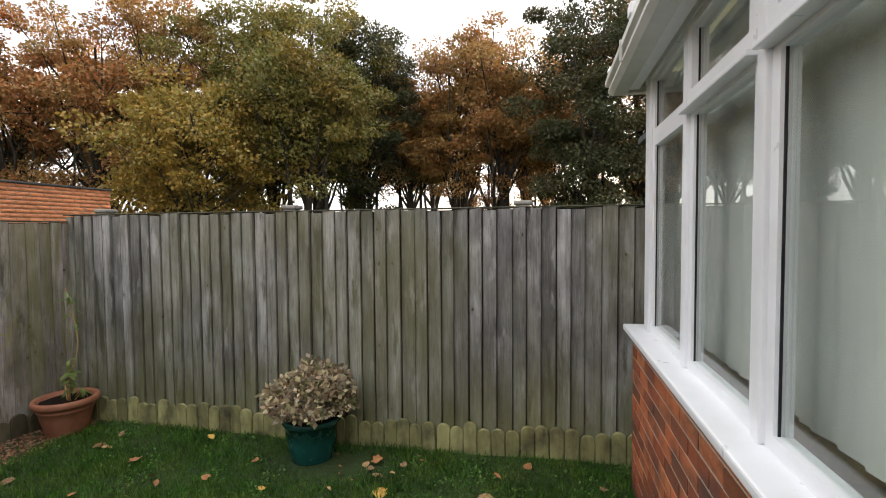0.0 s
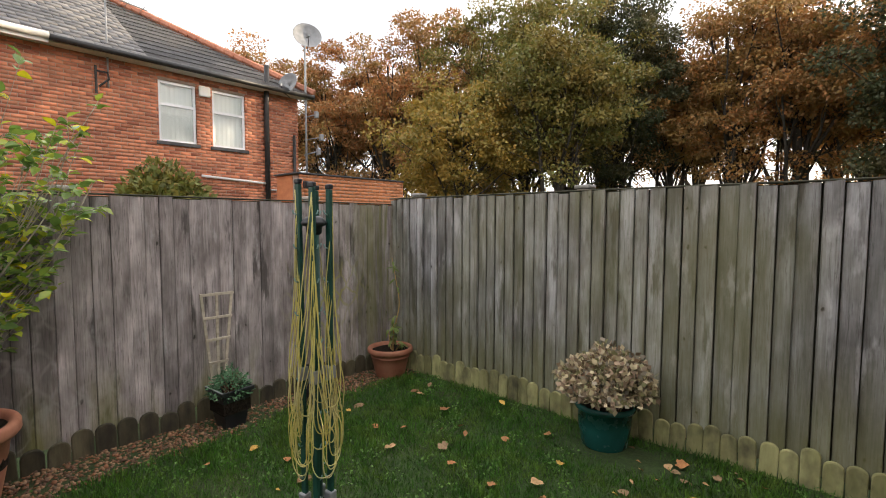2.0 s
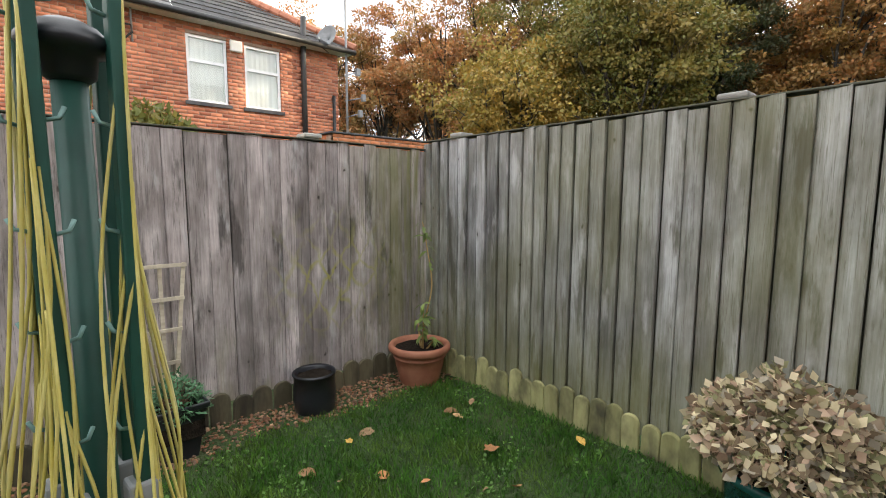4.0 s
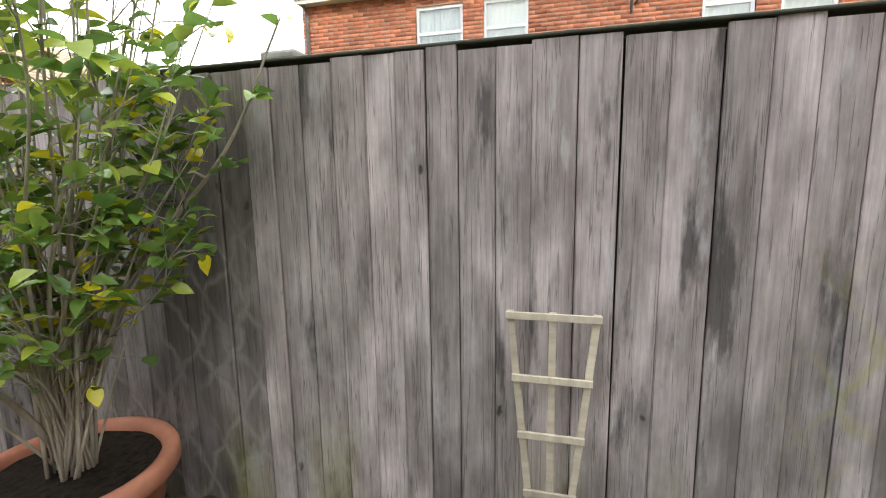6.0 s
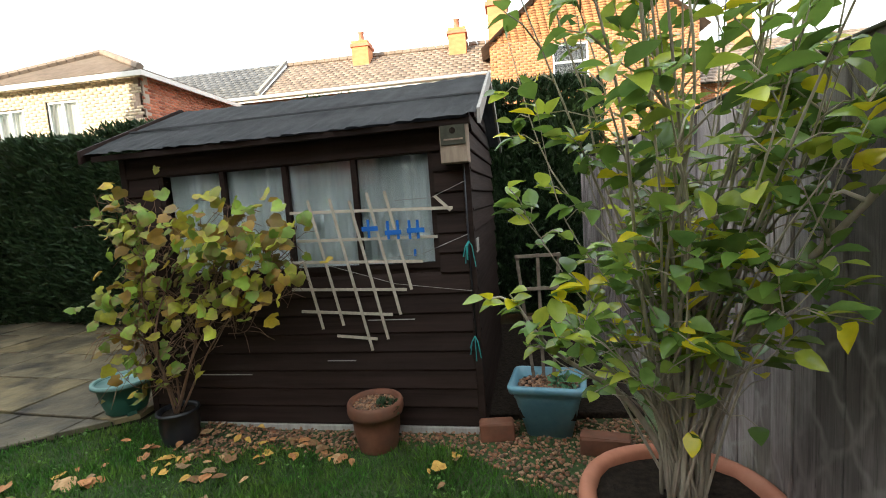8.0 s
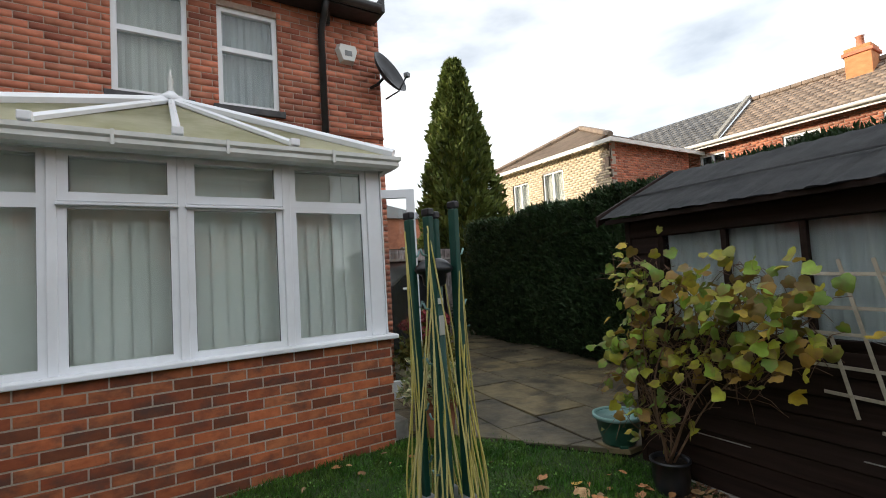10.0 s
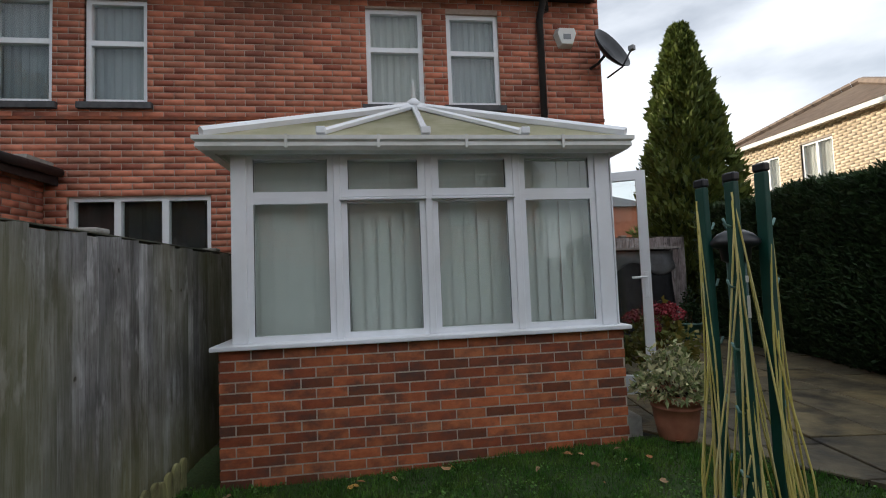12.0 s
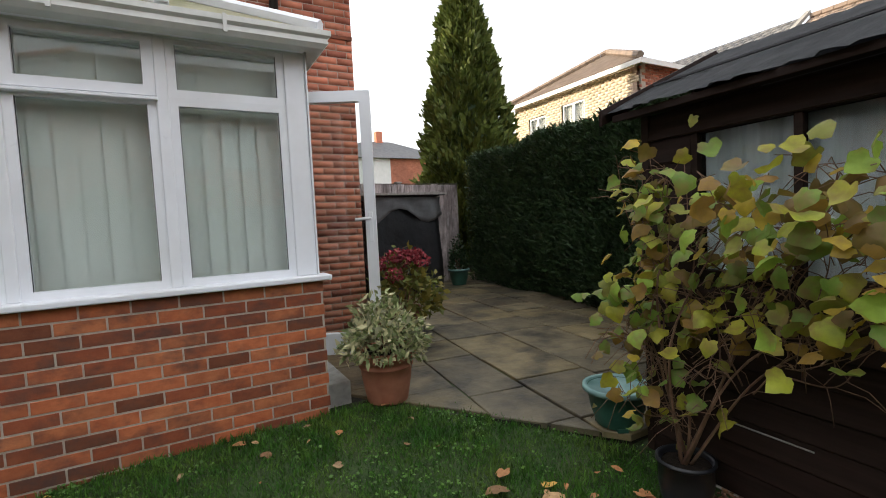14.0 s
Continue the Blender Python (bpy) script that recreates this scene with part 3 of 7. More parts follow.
def sash_window(parent, fm, w, h, lights=((0, 0.62), (0.62, 1.0)), behind="curtain", sill=True, arch=False, cols=1):
    """A white window in a wall's opening: frame, bars, panes, sill and the sheet behind: a hanging, room shade or pane
    reflection in its colour. Local: x across, z up, -y outwards.
    """
    win = new("window")
    win.parent = parent
    win.matrix_local = fm
    bm = bmesh.new()
    t = 0.055
    for a, b in (((0, 0), (t, h)), ((w - t, 0), (w, h)), ((t, 0), (w - t, t)), ((t, h - t), (w - t, h))):
        add_box(bm, (a[0], 0.04, a[1]), (b[0], 0.11, b[1]))
    for lo_, hi_ in lights[:-1]:
        add_box(bm, (t, 0.035, hi_ * h - 0.03), (w - t, 0.11, hi_ * h + 0.03))
    for c in range(1, cols):
        add_box(bm, (c * w / cols - 0.035, 0.036, t), (c * w / cols + 0.035, 0.108, h - t))
    part("frame", bm, M["upvc"], win)
    for lo_, hi_ in lights:
        g = box("pane", (t, 0.075, max(lo_ * h, t)), (w - t, 0.081, min(hi_ * h, h - t)), M["glass"], win)
        g.visible_shadow = False
    bm = bmesh.new()
    n = 24
    ys = [0.16 + 0.012 * math.sin(i * 1.9) if behind != "white_blind" else 0.15 + 0.004 * math.sin(i * 1.9) for i in range(n + 1)]
    for i in range(n):
        x0, x1 = w * i / n, w * (i + 1) / n
        vv = [bm.verts.new(c) for c in ((x0, ys[i], 0), (x1, ys[i + 1], 0), (x1, ys[i + 1], h), (x0, ys[i], h))]
        bm.faces.new(vv)
    bmesh.ops.solidify(bm, geom=list(bm.faces), thickness=0.004)
    part("curtain" if behind == "curtain" else "room_shade", bm, M[behind], win)
    if sill:
        box("sill", (-0.06, -0.05, -0.075), (w + 0.06, 0.10, -0.001), M["stone_sill"], win, 0.004)
    return win


# ---- ground ----
def ground():
    xs = np.concatenate(([-400, -120, -40, -14], np.arange(-5, 3.01, 0.1), [14, 40, 120, 400]))
    ys = np.concatenate(([-400, -120, -40, -14], np.arange(-4, 4.01, 0.1), [14, 40, 120, 400]))
    v = [(x, y, ground_z(x, y) - (0.06 if not (-4.2 < x < 0.6 and -1.6 < y < 3.4) else 0.012 * noise.noise((x * 2, y * 2, 0)))) for y in ys for x in xs]
    n = len(xs)
    f = [(j * n + i, j * n + i + 1, (j + 1) * n + i + 1, (j + 1) * n + i) for j in range(len(ys) - 1) for i in range(n - 1)]
    ob = raw("ground", v, f, M["turf"])
    structure(ob, "dark earth and short turf under the lawn and beyond", "ground")



ground()
# Dark strip over the turf: deep shade between shed and fence, put into the colour.
structure(box("soil_bed", (-4.1, -3.6, -0.2), (-3.0, -1.52, -0.075), M["soil"], None, 0.01), "soil in the gap beside the shed, its deep shade painted in", "soil")


# ---- fences ----
def board_mesh(name, w, h, mat, thick=(0.016, 0.008), dog=False):
    """A feather-edged board with a softened, slightly wavy face."""
    bm = bmesh.new()
    n = 5
    rows = []
    for i in range(n + 1):
        z = h * i / n
        wob = 0.0012 * math.sin(i * 2.1 + w * 90)
        rows.append([bm.verts.new(c) for c in ((0, 0, z), (0, -thick[0] + 0.003 + wob, z), (0.004, -thick[0] + wob, z), (w - 0.003, -thick[1] + wob, z), (w, -thick[1] + 0.003, z), (w, 0, z))])
    for a, b in zip(rows, rows[1:]):
        for k in range(6):
            bm.faces.new((a[k], a[(k + 1) % 6], b[(k + 1) % 6], b[k]))
    bm.faces.new(list(reversed(rows[0])))
    bm.faces.new(rows[-1])
    me = bpy.data.meshes.new(name)
    bm.to_mesh(me)
    bm.free()
    me.materials.append(mat)
    return me


def round_board_mesh(name, w, h, mat):
    """A short edging board with a rounded top."""
    bm = bmesh.new()
    outline = [(0, 0), (w, 0), (w, h - w * 0.42)] + [(w / 2 + w / 2 * math.cos(a), h - w * 0.42 + w * 0.42 * math.sin(a)) for a in (math.pi * k / 7 for k in range(1, 7))] + [(0, h - w * 0.42)]
    front = [bm.verts.new((x, -0.018, z)) for x, z in outline]
    back = [bm.verts.new((x, 0.0, z)) for x, z in outline]
    inner = [bm.verts.new((w / 2 + (x - w / 2) * 0.9, -0.022, h / 2 + (z - h / 2) * 0.95)) for x, z in outline]
    n = len(outline)
    for i in range(n):
        j = (i + 1) % n
        bm.faces.new((back[i], back[j], front[j], front[i]))
        bm.faces.new((front[i], front[j], inner[j], inner[i]))
    bm.faces.new(inner)
    me = bpy.data.meshes.new(name)
    bm.to_mesh(me)
    bm.free()
    me.materials.append(mat)
    return me


def fence(label, at, rz, length, top, widths, gap, mat, bottom, thick, seed):
    rr = random.Random(seed)
    f = thing("fence", (at[0], at[1], 0), label, "fence", "garden fences", rz)
    kinds = [(w, [board_mesh("board", w, top - bottom - d, M[mat], thick) for d in (0.0, 0.008, 0.018)]) for w in widths]
    feather = thick[0] != thick[1]
    u = 0.0
    while u < length - 0.02:
        w, boards = rr.choice(kinds)
        b = link("board", rr.choice(boards), None, f)
        b.matrix_local = pose(u, -0.012 + rr.uniform(-0.004, 0.004), bottom, rr.uniform(-0.25, 0.25), rr.uniform(-0.10, 0.10), 3.0 + rr.uniform(-1.6, 1.6) if feather else rr.uniform(-1.3, 1.3))
        u += w + gap * rr.uniform(0.3, 1.5)
    # Added dark sheet; seen through the gaps it draws the shadow lines between boards.
    box("backing_board", (0, 0.022, bottom + 0.02), (length, 0.030, top - 0.01), M["cap"], f)
    for z in (bottom + 0.25, (top + bottom) / 2, top - 0.2):
        box("rail", (0, 0.031, z), (length, 0.054, z + 0.08), M["cap"], f, 0.003)
    box("capping", (-0.01, -0.034, top - 0.003), (length, 0.05, top + 0.007), M["cap"], f, 0.004)
    k = 0.25
    while k < length:
        p = box("post", (k, 0.055, bottom - 0.1), (k + 0.1, 0.155, top + 0.02), M["concrete"], f, 0.006)
        box("post_cap", (k - 0.015, 0.04, top + 0.021), (k + 0.115, 0.17, top + 0.052), M["concrete"], p, 0.01)
        k += 1.83
    return f


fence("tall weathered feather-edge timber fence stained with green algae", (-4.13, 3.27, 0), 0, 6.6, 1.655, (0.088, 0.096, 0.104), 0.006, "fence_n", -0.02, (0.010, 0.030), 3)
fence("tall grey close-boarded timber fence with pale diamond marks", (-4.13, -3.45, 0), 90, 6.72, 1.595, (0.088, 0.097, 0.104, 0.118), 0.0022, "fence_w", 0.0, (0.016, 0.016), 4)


def edging(label, at, rz, length, pitch, h, mat, seed):
    rr = random.Random(seed)
    e = thing("picket_edging", (at[0], at[1], 0), label, "edging", "picket edging", rz)
    kinds = [round_board_mesh("edging_board", pitch * 0.93, h + d, M[mat]) for d in (0.0, 0.02, 0.04)]
    u = 0.0
    while u < length:
        b = link("edging_board", rr.choice(kinds), None, e)
        wx = at[0] + u * math.cos(radians(rz))
        wy = at[1] + u * math.sin(radians(rz))
        b.matrix_local = pose(u, rr.uniform(-0.006, 0.006), ground_z(wx, wy) - 0.05, rr.uniform(-2, 2), rr.uniform(-2, 2), 0)
        u += pitch
    return e


edging("low mossy timber edging of round-topped boards along the fence", (-4.08, 3.215, 0), 0, 4.65, 0.100, 0.235, "edging", 5)
edging("low dark damp timber edging of round-topped boards along the fence", (-4.085, -0.9, 0), 90, 4.1, 0.125, 0.195, "edging_w", 6)

# ---- the house behind the conservatory ----
HX = 2.6


def slates(parent, fm, width, run, rise, mat, tw=0.30, gauge=0.24, name="roof"):
    """A pitched roof plane of overlapping slates. Local: x along the eaves, y up the slope (in plan), z up."""
    slope = math.hypot(run, rise)
    bm = bmesh.new()
    v = [bm.verts.new(c) for c in ((0, 0, -0.05), (width, 0, -0.05), (width, run, rise - 0.05), (0, run, rise - 0.05))]
    bm.faces.new(v)
    bmesh.ops.solidify(bm, geom=list(bm.faces), thickness=0.04)
    bm.transform(fm)
    roof = part(name, bm, M["cap"], parent)
    lo, hi = [], []
    for r in range(int(slope / gauge)):
        u = -tw / 2 if r % 2 else 0.0
        while u < width:
            a, b = max(u, 0), min(u + tw - 0.008, width)
            if b - a > 0.02:
                lo.append((a, r * gauge, 0.004))
                hi.append((b, r * gauge + gauge * 1.04, 0.018))
            u += tw
    ang = math.atan2(rise, run)
    tilt = Matrix.Rotation(ang, 4, "X")
    lo, hi = np.array(lo), np.array(hi)
    n = len(lo)
    vv = np.empty((n, 8, 3))
    for k in range(8):
        for ax in range(3):
            vv[:, k, ax] = (hi if (k >> ax) & 1 else lo)[:, ax]
    vv[:, [2, 3, 6, 7], 2] -= 0.010
    vv += NR.normal(0, 0.0015, (n, 1, 3))
    a = np.array(fm @ tilt)
    vv = vv.reshape(-1, 3) @ a[:3, :3].T + a[:3, 3]
    f = (BOX_F[None] + 8 * np.arange(n)[:, None, None]).reshape(-1, 4)
    tagged(raw("slating", vv, f, M[mat], roof), kind="stuff")
    return roof


def main_house():
    h = thing("house", (HX, 0, 0), "two-storey red brick semi-detached house with white windows and black gutters", "house")
    # local: u runs from y=12 to y=-1.15 along the wall seen from the garden
    fm = Matrix.Translation((0, 11.4, -0.15)) @ Matrix.Rotation(radians(-90), 4, "Z")
    W = 12.55
    up = lambda y0, y1, z0, z1: (11.4 - y1, 11.4 - y0, z0 + 0.15, z1 + 0.15)
    wins = [(1.18, 1.88, 3.47, 4.70), (0.21, 0.88, 3.47, 4.66), (5.38, 6.03, 3.47, 4.72), (4.38, 5.05, 3.47, 4.70), (8.6, 9.3, 3.47, 4.7)]
    kit = (3.70, 5.22, 1.25, 2.40)
    door = (0.35, 2.45, 0.1, 2.2)
    holes = [up(*w) for w in wins] + [up(*kit), up(*door)]
    brick_wall(h, fm, W, 5.15, holes, "brick_old", "mortar_house")
    for i, w in enumerate(wins):
        u0, u1, v0, v1 = up(*w)
        sash_window(h, fm @ Matrix.Translation((u0, 0, v0)), u1 - u0, v1 - v0, ((0, 0.58), (0.58, 1.0)), "blind" if i == 0 else "pane_reflection")
    u0, u1, v0, v1 = up(*kit)
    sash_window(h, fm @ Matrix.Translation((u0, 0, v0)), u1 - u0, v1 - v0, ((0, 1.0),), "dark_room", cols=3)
    box("string_course", (-0.02, -1.15, 3.27), (-0.001, 11.4, 3.31), M["brick_new"], h, 0.003)
    box("side_wall", (0.26, -1.15, -0.15), (7.0, -0.9, 5.0), M["brick_old"], h)
    box("back_wall", (6.9, -0.9, -0.15), (7.0, 11.4, 5.0), M["brick_old"], h)
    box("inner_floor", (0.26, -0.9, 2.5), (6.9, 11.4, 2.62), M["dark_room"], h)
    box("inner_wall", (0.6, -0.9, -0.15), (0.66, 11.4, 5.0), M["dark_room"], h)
    slates(h, Matrix.Translation((-0.32, 11.4, 4.98)) @ Matrix.Rotation(radians(-90), 4, "Z"), 12.5, 3.8, 2.5, "slate")
    slates(h, Matrix.Translation((7.3, -1.1, 4.98)) @ Matrix.Rotation(radians(90), 4, "Z"), 13.35, 3.8, 2.5, "slate")
    box("gable_wall", (0.3, -1.15, 5.0), (6.8, -1.0, 5.9), M["brick_old"], h)
    box("soffit", (-0.30, -1.05, 4.86), (0.0, 11.4, 4.90), M["black_metal"], h)
    tube("gutter", [(-0.33, -1.05, 4.93), (-0.33, 11.4, 4.97)], 0.06, M["black_metal"], h, 10)
    box("barge_board", (-0.36, -1.10, 4.88), (0.2, -1.05, 5.08), M["black_metal"], h, 0.005)
    tube("drainpipe", [(-0.05, -0.33, 0.1), (-0.05, -0.33, 4.6), (-0.2, -0.33, 4.75), (-0.3, -0.33, 4.92)], 0.045, M["black_metal"], h, 10)
    tube("soil_stack", [(-0.06, -0.40, 4.7), (-0.06, -0.40, 6.3)], 0.05, M["black_metal"], h, 10)
    c = thing("chimney", (HX + 3.2, 3.0, 6.1), "red brick chimney stack with a corbelled top", "chimney")
    box("chimney_shaft", (-0.35, -0.5, 0), (0.35, 0.5, 2.0), M["brick_old"], c, 0.01)
    box("corbel", (-0.42, -0.57, 1.6), (0.42, 0.57, 1.75), M["brick_old"], c, 0.01)
    for k in (-0.25, 0.25):
        part("chimney_pot", lathe([(0.10, 2.0), (0.12, 2.05), (0.09, 2.1), (0.09, 2.4), (0.11, 2.42), (0.11, 2.46)], 14), M["terracotta"], c).location = (0, k, 0)
    a = thing("burglar_alarm", (HX - 0.001, -0.67, 4.25), "white wall-mounted alarm box with a blue badge", "alarm box")
    bm = bmesh.new()
    vs = []
    for y, s in ((-0.09, 0.82), (0.0, 1.0)):
        vs.append([bm.verts.new((y, s * p[0], s * p[1] + 0.12)) for p in ((-0.09, -0.13), (0.09, -0.13), (0.15, 0.04), (0.12, 0.12), (-0.12, 0.12), (-0.15, 0.04))])
    for i in range(6):
        bm.faces.new((vs[0][i], vs[0][(i + 1) % 6], vs[1][(i + 1) % 6], vs[1][i]))
    bm.faces.new(vs[0])
    bm.faces.new(vs[1])
    part("housing", bm, M["render_white"], a)
    box("badge", (-0.096, -0.05, 0.07), (-0.0905, 0.05, 0.14), M["grey_plastic"], a, 0.002)
    return h


main_house()


def sat_dish(at, rz, r=0.32, tilt=25, mat="black_plastic", label="dark grey satellite dish on a wall bracket"):
    d = thing("satellite_dish", at, label, "satellite dish", "satellite dishes", rz)
    prof = [(0.02, 0.0), (r * 0.5, 0.02), (r * 0.85, 0.06), (r, 0.10), (r * 1.02, 0.10), (r * 0.86, 0.05), (r * 0.5, 0.005), (0.02, -0.012)]
    bm = bmesh.new()
    rings = [[bm.verts.new((q * math.cos(a), q * math.sin(a), z)) for a in (2 * math.pi * i / 26 for i in range(26))] for q, z in prof]
    for p, q in zip(rings, rings[1:] + rings[:1]):
        for i in range(26):
            bm.faces.new((p[i], p[(i + 1) % 26], q[(i + 1) % 26], q[i]))
    o = part("reflector", bm, M[mat], d, "", True)
    o.matrix_local = pose(0, -0.25, 0.1, 90 - tilt, 0, 0)
    tube("feed_arm", [(0, -0.24, 0.0 - r * 0.7), (0, -0.45, -r * 0.5), (0, -0.58, 0.02)], 0.012, M["black_metal"], d, 6)
    box("feed", (-0.03, -0.62, 0.0), (0.03, -0.55, 0.06), M["grey_plastic"], d, 0.008)
    tube("bracket", [(0, 0.0, 0.0), (0, -0.12, 0.02), (0, -0.24, 0.1)], 0.02, M["black_metal"], d, 8)
    return d


sat_dish((HX - 0.001, -1.0, 3.98), -60, 0.30)


# ---- conservatory ----
CX, CY0, CY1 = 0.50, -0.12, 2.93      # outer face of the brick base; its ends
GX = 0.545                            # outer face of the frames
CB = 0.89                             # top of the brick base


def conservatory():
    c = thing("conservatory", (0, 0, 0), "white framed conservatory on red brick base with pale hipped roof", "conservatory")
    # sills
    def sill(lo, hi):
        bm = box_bm(lo, hi, 0.008)
        return part("window_sill", bm, M["upvc"], c)
    sill((CX - 0.05, CY0 - 0.05, CB), (CX + 0.13, CY1 + 0.05, CB + 0.035))
    sill((CX + 0.131, CY1 - 0.13, CB), (HX - 0.001, CY1 + 0.05, CB + 0.035))
    sill((1.35, CY0 - 0.05, CB), (HX - 0.001, CY0 + 0.13, CB + 0.035))
    z0, zt, z1 = CB + 0.035, 1.99, 2.36
    posts = [(-0.10, 0.025), (0.655, 0.715), (1.360, 1.415), (2.055, 2.110), (2.740, 2.85)]
    for a, b in posts:
        p = box("mullion", (GX, a, z0), (GX + 0.075, b, z1), M["upvc"], c, 0.006)
    box("corner_trim", (GX - 0.012, -0.112, z0), (GX + 0.10, -0.101, z1), M["upvc"], c, 0.003)
    box("head", (GX - 0.004, -0.10, z1 - 0.05), (GX + 0.08, 2.85, z1 + 0.04), M["upvc"], c, 0.004)
    # panes with their frames
    gaps = [(0.025, 0.655), (0.715, 1.360), (1.415, 2.055), (2.110, 2.740)]
    for i, (a, b) in enumerate(gaps):
        opener = i in (1, 2)
        for k, (lo, hi) in enumerate(((z0, zt), (zt, z1 - 0.03))):
            pr = 0.014 if (opener and k) else 0.0
            bm = bmesh.new()
            t = 0.045 if not (opener and k) else 0.055
            y0, y1, x0, x1 = a, b, GX + 0.016 - pr, GX + 0.062
            for q in (((x0, y0, lo), (x1, y0 + t, hi)), ((x0, y1 - t, lo), (x1, y1, hi)), ((x0, y0 + t, lo), (x1, y1 - t, lo + t)), ((x0, y0 + t, hi - t), (x1, y1 - t, hi))):
                add_box(bm, *q)
            f = part("window_frame", bm, M["upvc"], c)
            for q in (((GX + 0.026, y0 + t - 0.006, lo + t - 0.006), (GX + 0.033, y0 + t + 0.003, hi - t + 0.006)), ((GX + 0.026, y1 - t - 0.003, lo + t - 0.006), (GX + 0.033, y1 - t + 0.006, hi - t + 0.006))):
                box("gasket", *q, M["black_plastic"], f)
            g = box("pane", (GX + 0.034, y0 + t - 0.01, lo + t - 0.01), (GX + 0.040, y1 - t + 0.01, hi - t + 0.01), M["glass"], f)
            g.visible_shadow = False
        if opener:
            box("drip_bar", (GX - 0.03, a - 0.01, zt - 0.03), (GX + 0.02, b + 0.01, zt - 0.012), M["upvc"], c, 0.004)
        # vertical blind
        n = 7
        for s in range(n):
            w = (b - a + 0.10) / n
            y = a - 0.05 + w * s
            rr = 10 + R.uniform(-5, 5)
            v = box("blind_slat", (-w * 0.54, -0.0007, z0 + 0.03), (w * 0.54, 0.0007, z1 - 0.07), M["blind"], c)
            v.matrix_local = pose(GX + 0.16, y + w / 2, 0, 0, 0, 90 + rr)
        box("blind_rail", (GX + 0.13, a - 0.06, z1 - 0.068), (GX + 0.19, b + 0.06, z1 - 0.03), M["upvc"], c, 0.004)
    # north side: glazed
    bm = bmesh.new()
    for x0, x1 in ((GX + 0.076, 0.70), (1.30, 1.40), (1.95, 2.05), (2.5, HX - 0.001)):
        add_box(bm, (x0, 2.79, z0), (x1, 2.849, z1))
    for lo, hi in ((z0, z0 + 0.07), (zt - 0.04, zt + 0.05), (z1 - 0.08, z1)):
        for x0, x1 in ((0.70, 1.30), (1.40, 1.95), (2.05, 2.5)):
            add_box(bm, (x0, 2.79, lo), (x1, 2.849, hi))
    side = part("side_frame", bm, M["upvc"], c)
    for x0, x1 in ((0.70, 1.30), (1.40, 1.95), (2.05, 2.5)):
        box("pane", (x0, 2.815, z0 + 0.07), (x1, 2.821, z1 - 0.08), M["glass"], side).visible_shadow = False
    # south side: doorway and a glazed part
    bm = bmesh.new()
    add_box(bm, (1.36, -0.10, z0), (1.42, -0.03, z1))
    add_box(bm, (2.52, -0.10, z0), (HX - 0.001, -0.03, z1))
    add_box(bm, (GX + 0.11, -0.10, 2.30), (1.36, -0.03, z1))
    for lo, hi in ((z0, z0 + 0.07), (z1 - 0.08, z1)):
        add_box(bm, (1.42, -0.10, lo), (2.52, -0.03, hi))
    side = part("side_frame", bm, M["upvc"], c)
    box("pane", (1.42, -0.07, z0 + 0.07), (2.52, -0.064, z1 - 0.08), M["glass"], side).visible_shadow = False
    box("step", (0.62, -0.30, -0.04), (1.36, -0.121, 0.16), M["concrete"], c, 0.01)
    # open door
    d = new("door")
    d.parent = c
    d.matrix_local = pose(1.335, -0.125, 0.19, 0, 0, -115.8)
    w, h = 0.66, 2.10
    bm = bmesh.new()
    for q in (((0, 0, 0), (0.085, 0.06, h)), ((w - 0.085, 0, 0), (w, 0.06, h)), ((0.085, 0, 0), (w - 0.085, 0.06, 0.17)), ((0.085, 0, h - 0.085), (w - 0.085, 0.06, h))):
        add_box(bm, *q)
    part("door_frame", bm, M["upvc"], d)
    box("pane", (0.08, 0.027, 0.165), (w - 0.08, 0.033, h - 0.08), M["glass"], d).visible_shadow = False
    for s in (-1, 1):
        bm = box_bm((w - 0.06, 0.03 + s * 0.032 - 0.004, 0.90), (w - 0.025, 0.03 + s * 0.032 + 0.004, 1.14), 0.003)
        add_tube(bm, [(w - 0.043, 0.03 + s * 0.034, 1.09), (w - 0.043, 0.03 + s * 0.075, 1.09), (w - 0.16, 0.03 + s * 0.075, 1.085)], 0.011, 8)
        part("door_handle", bm, M["upvc"], d, "white lever handle")
    # gutter and roof
    y0, y1, x0 = -0.11, 2.93, 0.40
    prof = [(0.0, 0.0), (-0.075, 0.005), (-0.10, 0.03), (-0.095, 0.06), (-0.115, 0.075), (-0.115, 0.105), (0.0, 0.105)]
    bm = bmesh.new()
    rows = []
    for sy, y in ((-1, y0), (1, y1)):
        rows.append([bm.verts.new((x0 + 0.06 + dx, y + sy * (-dx), 2.30 + dz)) for dx, dz in prof])
    back = [[bm.verts.new((HX - 0.002, y + sy * (-dx), 2.30 + dz)) for dx, dz in prof] for sy, y in ((-1, y0), (1, y1))]
    for a, b in ((rows[0], rows[1]), (rows[1], back[1]), (back[0], rows[0])):
        for i in range(len(prof) - 1):
            bm.faces.new((a[i], a[i + 1], b[i + 1], b[i]))
    part("gutter", bm, M["gutter"], c)
    for y in (0.35, 1.1, 1.75, 2.4):
        box("gutter_bracket", (x0 - 0.062, y, 2.31), (x0 - 0.05, y + 0.02, 2.41), M["gutter"], c)
    box("fascia", (x0 + 0.061, y0 + 0.02, 2.31), (x0 + 0.12, y1 - 0.02, 2.405), M["upvc"], c)
    apex, end = Vector((1.72, 1.39, 3.10)), Vector((HX - 0.003, 1.39, 3.10))
    A, B = Vector((x0 - 0.02, y0 - 0.06, 2.412)), Vector((x0 - 0.02, y1 + 0.06, 2.412))
